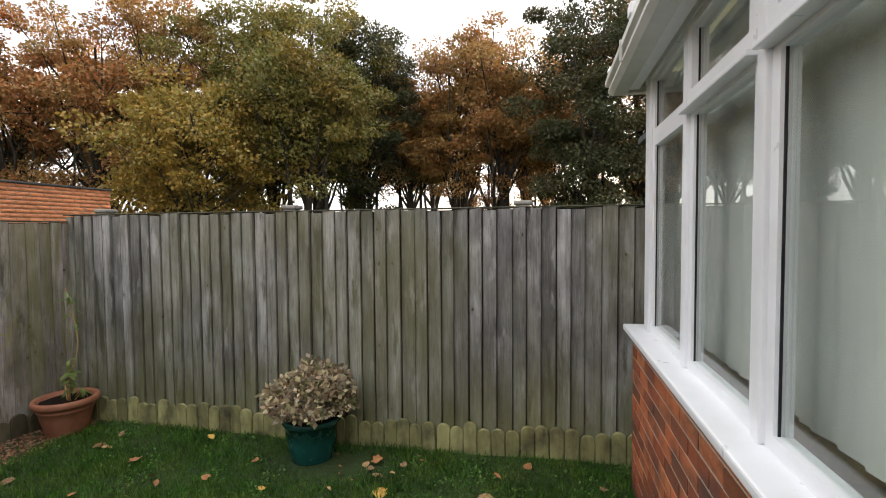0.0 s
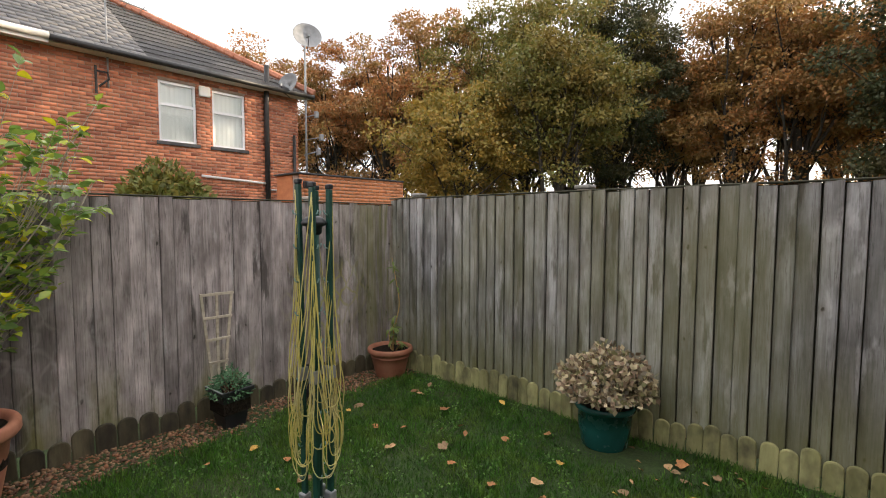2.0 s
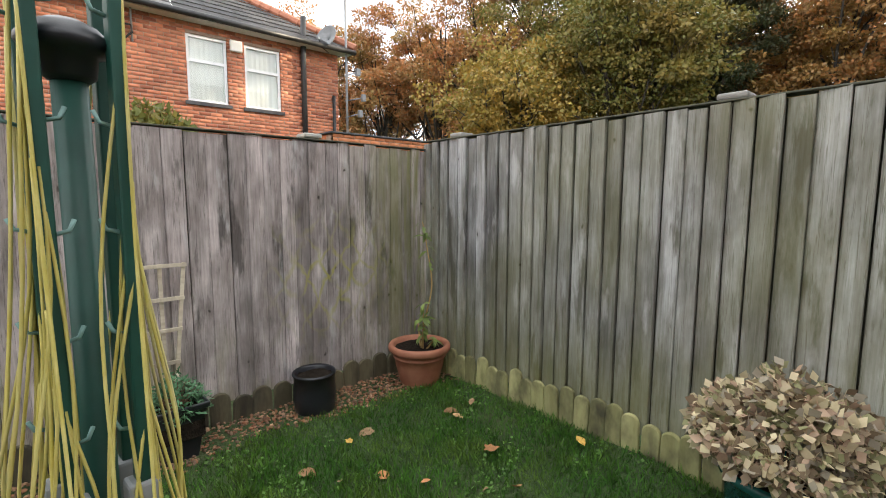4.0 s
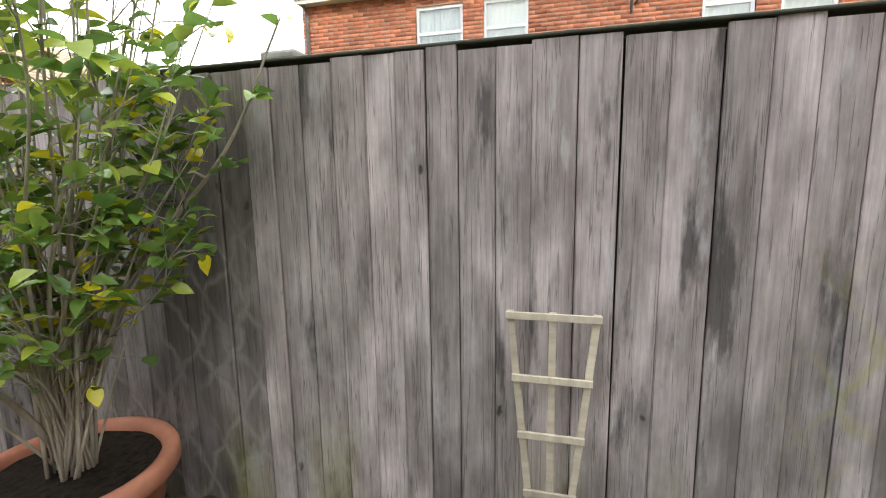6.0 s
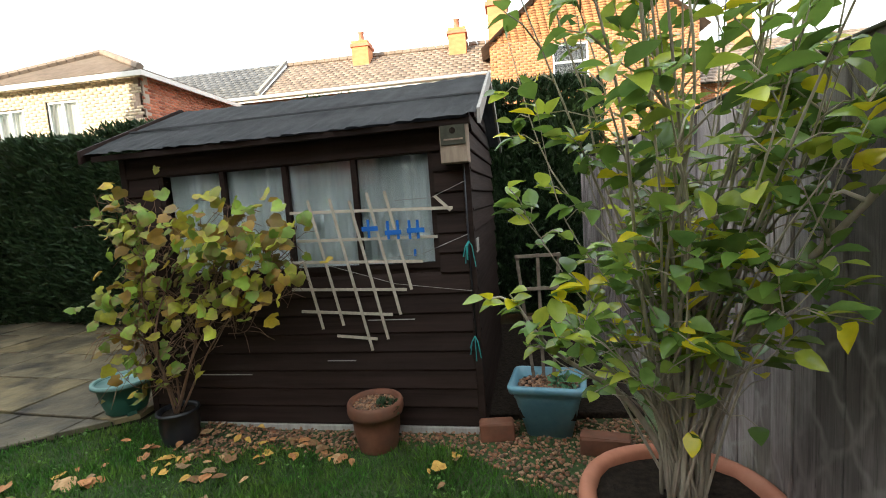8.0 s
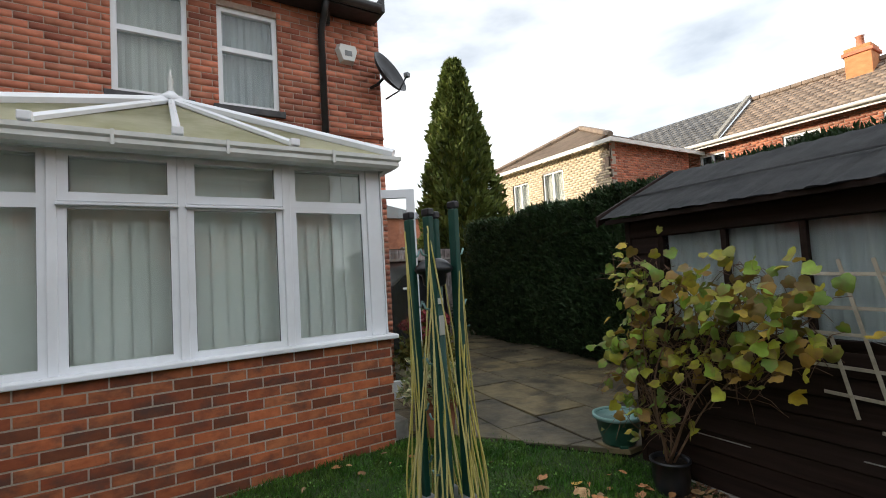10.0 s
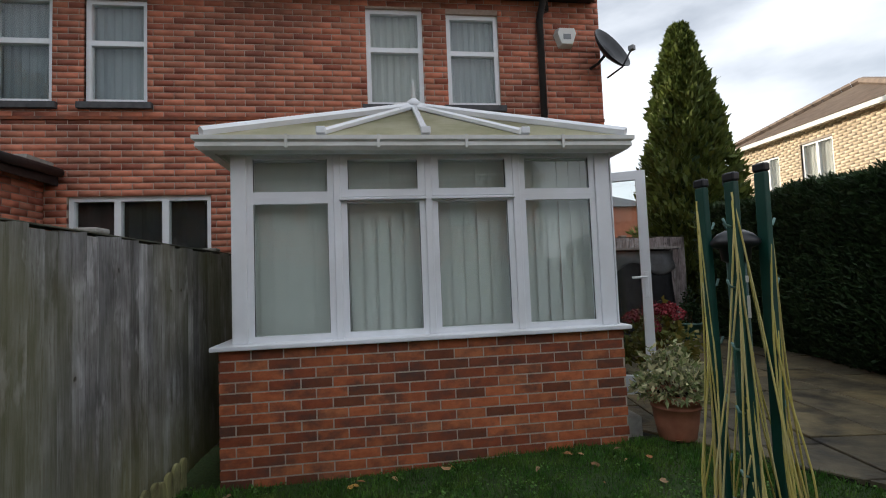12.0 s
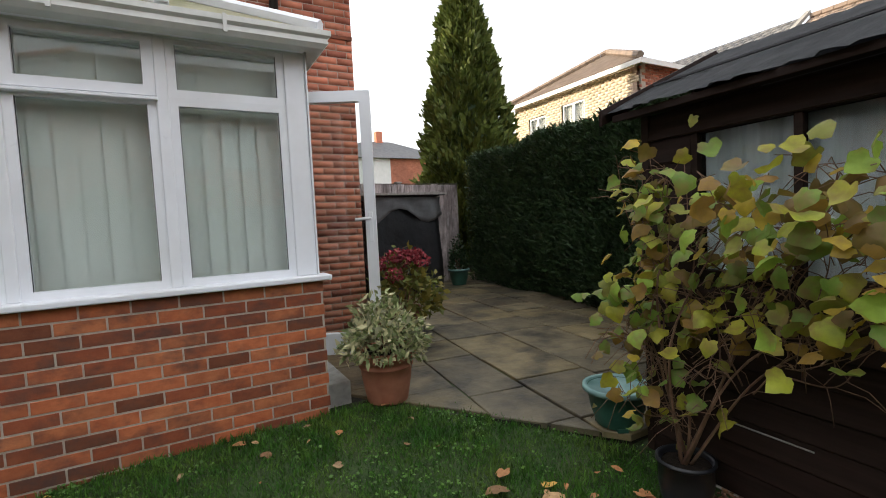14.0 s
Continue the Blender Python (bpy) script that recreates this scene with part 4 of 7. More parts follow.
    A2, B2 = Vector((HX - 0.003, y0, 2.412)), Vector((HX - 0.003, y1, 2.412))
    def panel(pts):
        bm = bmesh.new()
        bm.faces.new([bm.verts.new(p) for p in pts])
        bmesh.ops.solidify(bm, geom=list(bm.faces), thickness=0.02)
        part("roof_panel", bm, M["poly"], c)
    cuts = [B.lerp(A, t) for t in (0, 0.26, 0.5, 0.74, 1)]
    for p, q in zip(cuts, cuts[1:]):
        panel((p, q, apex))
    panel((A, A2, end, apex))
    panel((B2, B, apex, end))
    up = Vector((0, 0, 0.03))
    for p, q, r in [(B, apex, 0.042), (A, apex, 0.042)] + [(k, apex, 0.028) for k in cuts[1:4]] + [(apex, end, 0.05)]:
        bm = bmesh.new()
        add_tube(bm, [p + up * 0.7, q + up], r, 6)
        part("glazing_bar", bm, M["upvc"], c)
    for k in cuts[1:4]:
        box("end_cap", (k.x - 0.04, k.y - 0.035, 2.415), (k.x + 0.03, k.y + 0.035, 2.47), M["upvc"], c, 0.008)
    part("ridge_boss", lathe([(0.09, 0), (0.095, 0.03), (0.05, 0.07), (0.03, 0.09)], 16), M["upvc"], c, "", True).location = apex + Vector((0, 0, 0.02))
    part("finial", lathe([(0.022, 0.0), (0.03, 0.03), (0.018, 0.06), (0.028, 0.1), (0.012, 0.16), (0.004, 0.22)], 12), M["gutter"], c, "", True).location = apex + Vector((0, 0, 0.10))
    box("floor", (0.62, -0.02, 0.0), (HX - 0.02, 2.78, 0.16), M["concrete"], c)
    # brick base
    base = new("brick_base")
    base.parent = c
    bm = bmesh.new()
    add_box(bm, (CX + 0.004, CY0 + 0.004, -0.2), (CX + 0.11, CY1 - 0.008, CB - 0.002))
    add_box(bm, (CX + 0.11, CY1 - 0.11, -0.2), (HX - 0.002, CY1 - 0.008, CB - 0.002))
    add_box(bm, (1.36, CY0 + 0.008, -0.2), (HX - 0.002, CY0 + 0.11, CB - 0.002))
    part("mortar", bm, M["mortar"], base)
    return c, base


cons, cons_base = conservatory()



# ---- foliage helpers ----
def unit(v):
    return v / np.maximum(np.linalg.norm(v, axis=-1, keepdims=True), 1e-9)


def leaf_quads(pos, size, rng, aim=None, spread=1.0, aspect=0.55, droop=0.0):
    """Rhombic leaves: corners and faces. pos (n,3); aim (n,3) points along the leaf."""
    n = len(pos)
    d = rng.normal(size=(n, 3)) * spread
    if aim is not None:
        d = d + aim
    d[:, 2] -= droop
    d = unit(d)
    s = unit(np.cross(d, rng.normal(size=(n, 3))))
    nn = np.cross(d, s)
    L = (size * rng.uniform(0.65, 1.3, n))[:, None]
    mid = pos + d * L * 0.45
    v = np.stack((pos, mid + s * L * aspect / 2 - nn * L * 0.06, pos + d * L, mid - s * L * aspect / 2 - nn * L * 0.06), 1).reshape(-1, 3)
    return v, np.arange(4 * n).reshape(-1, 4)


def branch_net(rng, base, top_z, limbs, trunk_r, spread):
    """Trunk and limbs: a bmesh, and the tips and points along the limbs."""
    bm = bmesh.new()
    tips = []
    x, y, z = base
    lean = rng.normal(0, 0.35, 2)
    trunk = [Vector((x + lean[0] * t, y + lean[1] * t, z + (top_z - z) * t)) for t in (0, 0.15, 0.3, 0.45, 0.6, 0.75, 0.9)]
    trunk = [p + Vector((*rng.normal(0, 0.12, 2), 0)) * (1 if k else 0) for k, p in enumerate(trunk)]
    add_tube(bm, trunk, [trunk_r * (1.25 - 0.17 * k) for k in range(7)], 7)
    for tip in limbs:
        tip = Vector(tip)
        k = int(np.clip((tip.z - z) / (top_z - z) * 7 - rng.uniform(1.5, 3.2), 1, 5))
        s = trunk[k]
        mid = s.lerp(tip, 0.5) + Vector((*rng.normal(0, 0.25, 2), -0.25))
        r = trunk_r * (0.55 - 0.05 * k)
        add_tube(bm, [s, s.lerp(mid, 0.55), mid, mid.lerp(tip, 0.6), tip], [r, r * 0.75, r * 0.55, r * 0.35, r * 0.12], 5)
        tips.append(tip)
        for _ in range(3):
            a = mid.lerp(tip, rng.uniform(0.0, 0.8))
            b = a + Vector(rng.normal(0, 0.75, 3)) + Vector((0, 0, 0.35))
            add_tube(bm, [a, a.lerp(b, 0.5) + Vector(rng.normal(0, 0.1, 3)), b], [r * 0.3, r * 0.2, r * 0.05], 4)
            tips.append(b)
    return bm, tips


def tree(at, height, radius, bare, mat, seed, label, density=1.0, leaf=0.15):
    rng = np.random.default_rng(seed)
    t = thing("tree", (at[0], at[1], -0.2), label, "tree", "woodland trees")
    limbs = []
    nl = 26
    for i in range(nl):
        a = 2.4 * i + rng.uniform(-0.4, 0.4)
        zz = bare + (height - bare) * ((i + 0.5) / nl) * rng.uniform(0.85, 1.08)
        f = (zz - bare) / (height - bare)
        rr = radius * (0.55 + 0.9 * math.sin(math.pi * min(max(f, 0.05), 0.95)) ** 0.8) * rng.uniform(0.45, 0.80)
        limbs.append((rr * math.cos(a), rr * math.sin(a), min(zz, height)))
    bm, tips = branch_net(rng, (0, 0, 0), height * 0.93, limbs, 0.12 + height * 0.008, radius)
    # bare forked stems under the crown
    for _ in range(int(rng.integers(2, 5))):
        a, r0, r1 = rng.uniform(0, 2 * math.pi), rng.uniform(0.0, 0.9), rng.uniform(0.2, 1.3)
        p = Vector((r0 * math.cos(a), r0 * math.sin(a), 0))
        q = Vector((r1 * math.cos(a), r1 * math.sin(a), bare + rng.uniform(0.3, 2.0)))
        k = p.lerp(q, 0.5) + Vector((*rng.normal(0, 0.15, 2), 0))
        add_tube(bm, [p, k, q], [0.12, 0.085, 0.04], 6)
        for _ in range(4):
            s0 = k.lerp(q, rng.uniform(0.0, 0.9))
            e = s0 + Vector((*rng.normal(0, 0.8, 2), rng.uniform(0.4, 1.4)))
            add_tube(bm, [s0, s0.lerp(e, 0.5) + Vector(rng.normal(0, 0.1, 3)), e], [0.035, 0.024, 0.008], 4)
    part("trunk", bm, M["bark"], t)
    pos, aim = [], []
    for p in tips:
        n = int(rng.integers(170, 400) * density)
        r = rng.uniform(0.45, 0.98)
        d = unit(rng.normal(size=(n, 3)))
        q = np.array(p) + d * (r * rng.uniform(0.15, 1.0, (n, 1)) ** 0.55) * np.array((1.2, 1.2, 0.55))
        pos.append(q)
        aim.append(d)
    v, f = leaf_quads(np.concatenate(pos), leaf, rng, np.concatenate(aim), 0.9, 0.66, 0.3)
    tagged(raw("crown", v, f, M[mat], t), kind="stuff")
    return t


AUT = [(1, 1, 1), (1.15, 0.95, 0.7), (0.8, 0.85, 0.8), (1.0, 0.8, 0.7), (0.7, 0.75, 0.7)]
M["leaf_rust"] = leaf_mat("rust_leaves", (0.28, 0.145, 0.055), (0.47, 0.265, 0.10), AUT, turned=(0.36, 0.25, 0.075))
M["leaf_orange"] = leaf_mat("orange_brown_leaves", (0.36, 0.170, 0.075), (0.54, 0.29, 0.12), AUT, turned=(0.33, 0.27, 0.085))
M["leaf_olive"] = leaf_mat("olive_leaves", (0.12, 0.13, 0.034), (0.25, 0.24, 0.06), AUT, turned=(0.34, 0.22, 0.055))
M["leaf_yellow"] = leaf_mat("yellow_green_leaves", (0.23, 0.185, 0.045), (0.40, 0.31, 0.07), AUT, turned=(0.42, 0.26, 0.05))
M["leaf_dark"] = leaf_mat("dark_green_leaves", (0.042, 0.055, 0.026), (0.090, 0.105, 0.045), AUT, turned=(0.13, 0.10, 0.04))
WOOD = [(62, 31, 11.5, 3.6, "leaf_orange"), (55, 30, 11.5, 3.4, "leaf_orange"), (49, 29, 13.0, 3.6, "leaf_orange"), (43.5, 28, 13.4, 3.4, "leaf_rust"), (41, 21, 7.6, 2.7, "leaf_yellow"),
        (37.5, 27, 13.2, 3.4, "leaf_olive"), (32.5, 26, 13.6, 3.2, "leaf_olive"), (27.5, 25, 13.6, 3.0, "leaf_olive"), (22.5, 26, 13.2, 2.8, "leaf_dark"), (29, 20, 9.0, 2.3, "leaf_olive"), (17, 27, 9.5, 2.4, "leaf_rust"),
        # The dark trees at -21.5, -25.5 and -23 are unseen, added to shade the garden.
        (10.5, 25, 12.2, 2.5, "leaf_rust"), (5.5, 25, 13.0, 2.8, "leaf_rust"), (0.5, 26, 10.5, 2.3, "leaf_rust"), (-5, 22, 12.8, 2.7, "leaf_dark"), (-11, 25, 15.0, 3.2, "leaf_rust"), (-18, 25, 14, 3.2, "leaf_dark"), (-21.5, 27, 14.5, 3.8, "leaf_dark"), (-25.5, 26, 14.5, 3.8, "leaf_dark"), (-23, 33, 15, 4.0, "leaf_dark"),
        (35, 36, 14, 4.0, "leaf_rust"), (14, 35, 12, 3.6, "leaf_olive"), (2, 36, 13, 3.8, "leaf_dark"), (48, 38, 13.5, 4.0, "leaf_rust"), (24, 37, 13, 3.8, "leaf_rust")]
LABELS = {"leaf_rust": "tall oak with rust-brown autumn leaves", "leaf_orange": "tall tree with thin orange-brown autumn leaves", "leaf_olive": "tall tree with olive-green turning leaves",
          "leaf_yellow": "smaller tree with bright yellow-green leaves", "leaf_dark": "tall tree with dense dark green leaves"}
for k, (ang, dist, hh, rr, mm) in enumerate(WOOD):
    # Dark trees on the sun side branch low and dense to block its rays.
    low = 2.4 if (mm == "leaf_dark" and ang < 0) else (7.0 if dist > 32 else 5.6)
    tree((-dist * math.sin(radians(ang)), dist * math.cos(radians(ang))), hh, rr, low if mm != "leaf_yellow" else 2.4, mm, 40 + k, LABELS[mm], 1.5 if mm == "leaf_dark" else 1.0)


def scrub():
    """Low growth at the wood's edge."""
    rng = np.random.default_rng(77)
    a = radians(1) * rng.uniform(-25, 66, 150)
    d = rng.uniform(20, 34, 150)
    pos = []
    for x, y in zip(-d * np.sin(a), d * np.cos(a)):
        n = 70
        h = rng.uniform(0.6, 2.2)
        pos.append(np.stack((x + rng.normal(0, 0.6, n), y + rng.normal(0, 0.6, n), rng.uniform(-0.2, h, n)), 1))
    v, f = leaf_quads(np.concatenate(pos), 0.3, rng, None, 1.0, 0.6)
    ob = tagged(raw("undergrowth", v, f, M["leaf_olive"]), "tangled brown-green undergrowth at the edge of the wood", "undergrowth", kind="stuff")
    return ob


scrub()


# ---- neighbour's house to the west ----
def west_house():
    X, Y0, Y1 = -11.9, -4.0, 6.85
    h = thing("house", (X, 0, 0), "red brick semi-detached house with white-blinded windows and slate roof", "house")
    fm = Matrix.Translation((0, Y0, -0.1)) @ Matrix.Rotation(radians(90), 4, "Z")
    up = lambda a, b, c, d: (a - Y0, b - Y0, c + 0.1, d + 0.1)
    wins = [(3.46, 4.24, 3.16, 4.49), (4.60, 5.39, 3.16, 4.49), (-0.23, 0.60, 3.16, 4.45), (-1.55, -0.62, 3.16, 4.45)] 
    brick_wall(h, fm, Y1 - Y0, 4.95, [up(*w) for w in wins], "brick_west")
    for k, w in enumerate(wins):
        a, b, c, d = up(*w)
        sash_window(h, fm @ Matrix.Translation((a, 0, c)), b - a, d - c, ((0, 0.62), (0.62, 1.0)), "white_blind" if k != 3 else "curtain")
    box("side_wall", (-7.5, Y1 - 0.25, -0.1), (-0.26, Y1, 4.85), M["brick_west"], h)
    box("side_wall", (-7.5, Y0, -0.1), (-0.26, Y0 + 0.25, 4.85), M["brick_west"], h)
    tube("downpipe", [(0.05, Y0 + 0.12, -0.1), (0.05, Y0 + 0.12, 4.6), (0.3, Y0 + 0.12, 4.76)], 0.04, M["grey_plastic"], h, 8)
    # hipped slate roof
    slates(h, Matrix.Translation((0.32, Y0, 4.80)) @ Matrix.Rotation(radians(90), 4, "Z"), 7.2, 3.9, 2.5, "slate")
    ridge, corner, back = Vector((-3.58, Y0 + 7.2, 7.30)), Vector((0.32, Y1 + 0.32, 4.80)), Vector((-7.5, Y1 + 0.32, 4.80))
    for tri_, nm in (((corner, Vector((0.32, Y0 + 7.2, 4.80)), ridge), "hip_front"), ((corner, ridge, back), "hip_side")):
        bm = bmesh.new()
        a, b, c = tri_
        n = 14
        for r in range(n):
            p0, p1 = (a.lerp(c, r / n), b.lerp(c, r / n)) if nm == "hip_front" else (a.lerp(b, r / n), c.lerp(b, r / n))
            q0, q1 = (a.lerp(c, (r + 1.05) / n), b.lerp(c, (r + 1.05) / n)) if nm == "hip_front" else (a.lerp(b, (r + 1.05) / n), c.lerp(b, (r + 1.05) / n))
            vs = [bm.verts.new(p) for p in (p0 + Vector((0, 0, 0.02)), p1 + Vector((0, 0, 0.02)), q1, q0)]
            bm.faces.new(vs)
        bmesh.ops.solidify(bm, geom=list(bm.faces), thickness=0.02)
        tagged(part("hip", bm, M["slate"], h), kind="stuff")
    d = corner - ridge
    for k in range(24):
        a, b = ridge + d * (k / 24), ridge + d * ((k + 0.97) / 24)
        bm = bmesh.new()
        add_tube(bm, [a + Vector((0, 0, 0.05)), b + Vector((0, 0, 0.035))], [0.10, 0.12], 8)
        part("hip_tile", bm, M["terracotta"], h)
    box("soffit", (0.0, Y0, 4.70), (0.28, Y1 + 0.25, 4.74), M["render_white"], h)
    box("fascia", (0.28, Y0, 4.66), (0.31, 1.6, 4.82), M["render_white"], h)
    tube("gutter", [(0.35, 1.6, 4.76), (0.35, Y1 + 0.3, 4.74)], 0.06, M["black_metal"], h, 8)
    tube("gutter", [(0.36, Y0, 4.80), (0.36, 1.6, 4.78)], 0.06, M["render_white"], h, 8, "white gutter")
    tube("soil_pipe", [(0.07, 5.92, -0.1), (0.07, 5.92, 4.4), (0.12, 5.92, 5.35)], 0.065, M["black_metal"], h, 10)
    tube("waste_pipe", [(0.05, 4.3, 2.45), (0.06, 5.6, 2.38), (0.06, 5.9, 2.36)], 0.03, M["render_white"], h, 8)
    tube("waste_pipe", [(0.05, 6.0, 2.2), (0.06, 6.35, 2.2), (0.06, 6.4, 2.45)], 0.03, M["render_white"], h, 8)
    tube("rainwater_pipe", [(0.06, 6.7, -0.1), (0.06, 6.7, 3.7)], 0.04, M["black_metal"], h, 8)
    b = tube("aerial_pole", [(0.05, 2.55, 4.1), (0.06, 2.55, 5.95)], 0.02, M["grey_plastic"], h, 6)
    bm = bmesh.new()
    add_tube(bm, [(0.06, 1.75, 6.02), (0.06, 3.3, 5.85)], 0.014, 5)
    for k in range(6):
        yy = 1.85 + 0.27 * k
        add_tube(bm, [(-0.15, yy, 6.01 - 0.11 * (yy - 1.75)), (0.27, yy, 6.01 - 0.11 * (yy - 1.75))], 0.007, 4)
    part("aerial", bm, M["grey_plastic"], b)
    a = thing("burglar_alarm", (X + 0.005, 4.42, 4.28), "white wall-mounted alarm box between the windows", "alarm box")
    bm = box_bm((0, -0.13, 0), (0.07, 0.13, 0.24), 0.03)
    part("housing", bm, M["render_white"], a)
    bracket = thing("lamp_bracket", (X + 0.005, 2.35, 3.95), "old black iron bracket fixed to the brick wall", "bracket")
    bm = bmesh.new()
    add_tube(bm, [(0.02, 0, 0), (0.02, 0, 0.55)], 0.025, 6)
    add_tube(bm, [(0.02, 0, 0.45), (0.12, 0.18, 0.42), (0.12, 0.2, 0.3), (0.02, 0.05, 0.15)], 0.02, 6)
    part("ironwork", bm, M["black_metal"], bracket)
    m = thing("aerial_mast", (X + 0.25, 6.95, 0), "tall galvanised mast with dish and small aerials on the corner", "mast")
    tube("pole", [(0, 0, 2.0), (0, 0, 6.3)], 0.03, M["grey_plastic"], m, 8)
    for zz, ll in ((3.2, 0.35), (3.6, 0.45), (4.2, 0.3)):
        tube("arm", [(-0.1, 0, zz), (0.05, ll, zz + 0.12)], 0.015, M["grey_plastic"], m, 6)
        box("fitting", (0.0, ll - 0.06, zz + 0.02), (0.1, ll + 0.05, zz + 0.2), M["grey_plastic"], m, 0.02)
    return h


west_house()
sat_dish((-11.6, 6.95, 6.1), 65, 0.36, 20, "grey_plastic", "round grey satellite dish on top of the mast")
sat_dish((-11.75, 6.72, 4.85), 20, 0.30, 20, "grey_plastic", "grey satellite dish seen edge-on at the eaves")


def garage():
    g = thing("garage", (-8.9, 0, 0), "flat-roofed garage of bright orange brick", "garage")
    brick_wall(g, Matrix.Translation((0, 5.05, -0.1)) @ Matrix.Rotation(radians(90), 4, "Z"), 2.90, 2.46, [], "brick_orange", "mortar_old")
    box("side_wall", (-0.9, 7.70, -0.1), (-0.26, 7.95, 2.36), M["brick_orange"], g)
    box("side_wall", (-0.9, 5.05, -0.1), (-0.26, 5.30, 2.36), M["brick_orange"], g)
    box("roof", (-0.95, 5.0, 2.365), (0.03, 7.97, 2.40), M["felt"], g, 0.01)
    l = thing("security_light", (-8.88, 5.15, 2.05), "small black floodlight on the garage wall", "light fitting")
    box("lamp_head", (0.08, -0.09, 0.02), (0.2, 0.09, 0.16), M["black_plastic"], l, 0.02)
    tube("stalk", [(-0.01, 0, 0.12), (0.09, 0, 0.1)], 0.02, M["black_plastic"], l, 8)


garage()


def shrub(at, r, h, mat, label, leaf, n, seed, squash=0.8):
    rng = np.random.default_rng(seed)
    s = thing("shrub", at, label, "shrub")
    bm = bmesh.new()
    for k in range(26):
        d = unit(rng.normal(size=3) * np.array((1, 1, 0.5)) + np.array((0, 0, 0.8)))
        tip = d * np.array((r, r, h)) * 0.9
        add_tube(bm, [(d[0] * 0.05, d[1] * 0.05, 0), tuple(tip * np.array((0.55, 0.55, 0.6))), tuple(tip)], [0.02, 0.012, 0.004], 5)
    part("branching", bm, M["stem"], s)
    d = unit(rng.normal(size=(n, 3)))
    d[:, 2] = np.abs(d[:, 2])
    lump = 1 + 0.06 * np.sin(5 * d[:, 0] + 3) * np.cos(4 * d[:, 1]) + 0.04 * np.sin(9 * d[:, 2])
    pos = d * np.array((r, r, h)) * (rng.uniform(0.5, 1.0, (n, 1)) ** 0.45) * lump[:, None]
    v, f = leaf_quads(pos, leaf, rng, d * 0.8, 0.9, 0.6, 0.2)
    tagged(raw("foliage", v, f, M[mat], s), kind="stuff")
    return s


M["leaf_bush"] = leaf_mat("bush_leaves", (0.11, 0.13, 0.032), (0.27, 0.275, 0.07), AUT)
shrub((-6.6, 1.85, -0.1), 0.80, 2.15, "leaf_bush", "rounded green-brown garden shrub behind the fence", 0.085, 15000, 9)


# ---- houses to the south ----
def south_houses():
    t = thing("house", (5.3, -9.5, 0), "brick house wing with sun glare painted on its front and a hipped tiled roof", "house")
    brick_wall(t, Matrix.Translation((4.9, 0, -0.1)) @ Matrix.Rotation(radians(180), 4, "Z"), 4.9, 5.05, [(0.7, 1.5, 3.5, 4.5), (2.2, 3.1, 3.5, 4.6)], "brick_sunlit", "mortar")
    for a, w, hh in ((0.7, 0.8, 1.0), (2.2, 0.9, 1.1)):
        sash_window(t, Matrix.Translation((4.9, 0, -0.1)) @ Matrix.Rotation(radians(180), 4, "Z") @ Matrix.Translation((a, 0, 3.5)), w, hh, ((0, 1),), "render_white", cols=2)
    brick_wall(t, Matrix.Translation((0, -4.0, -0.1)) @ Matrix.Rotation(radians(-90), 4, "Z") @ Matrix.Translation((-4.0, 0, 0)), 4.0, 5.05, [], "brick_old")
    e, top = 4.95, 6.1
    c1, c2, c3, c4 = Vector((-0.25, 0.25, e)), Vector((5.15, 0.25, e)), Vector((5.15, -4.6, e)), Vector((-0.25, -4.6, e))
    r1, r2 = Vector((2.3, -1.6, top)), Vector((2.3, -4.6, top))
    for quad in ((c1, c2, r1), (c2, c3, r2, r1), (c4, c1, r1, r2)):
        bm = bmesh.new()
        bm.faces.new([bm.verts.new(p) for p in quad])
        bmesh.ops.solidify(bm, geom=list(bm.faces), thickness=0.05)
        part("roof", bm, M["tile"], t)
    for a, b in ((c1, r1), (c2, r1)):
        for k in range(16):
            bm = bmesh.new()
            add_tube(bm, [a.lerp(b, k / 16) + Vector((0, 0, 0.05)), a.lerp(b, (k + 0.96) / 16) + Vector((0, 0, 0.04))], [0.09, 0.10], 6)
            part("hip_tile", bm, M["tile"], t)
    box("fascia", (-0.28, 0.22, e - 0.14), (5.18, 0.27, e - 0.02), M["render_white"], t)
    box("fascia", (-0.28, -4.5, e - 0.14), (-0.23, 0.22, e - 0.02), M["render_white"], t)
    # long terrace
    t = thing("house", (-3.2, -14.0, 0), "long brick terrace with brown tiled roof and white fascia", "house")
    fm = Matrix.Translation((9.4, 0, -0.1)) @ Matrix.Rotation(radians(180), 4, "Z")
    wins = [(1.0, 1.8, 4.0, 4.9), (3.4, 4.3, 4.0, 4.9), (5.6, 6.5, 4.0, 4.9)]
    brick_wall(t, fm, 9.4, 5.25, wins, "brick_old")
    for a, b, c, d in wins:
        sash_window(t, fm @ Matrix.Translation((a, 0, c)), b - a, d - c, ((0, 1.0),), "dark_room", cols=2)
    rm = Matrix.Translation((7.6, 0.3, 5.12)) @ Matrix.Rotation(radians(180), 4, "Z")
    slates(t, rm, 7.9, 2.4, 1.62, "tile", 0.28, 0.22)
    rm = Matrix.Translation((12.5, 0.3, 5.12)) @ Matrix.Rotation(radians(180), 4, "Z")
    slates(t, rm, 4.8, 2.4, 1.75, "slate", 0.28, 0.22)
    box("fascia", (-0.2, 0.27, 4.98), (12.4, 0.31, 5.14), M["render_white"], t)
    tube("gutter", [(-0.2, 0.36, 5.10), (12.4, 0.36, 5.10)], 0.06, M["render_white"], t, 8)
    for k in range(26):
        bm = bmesh.new()
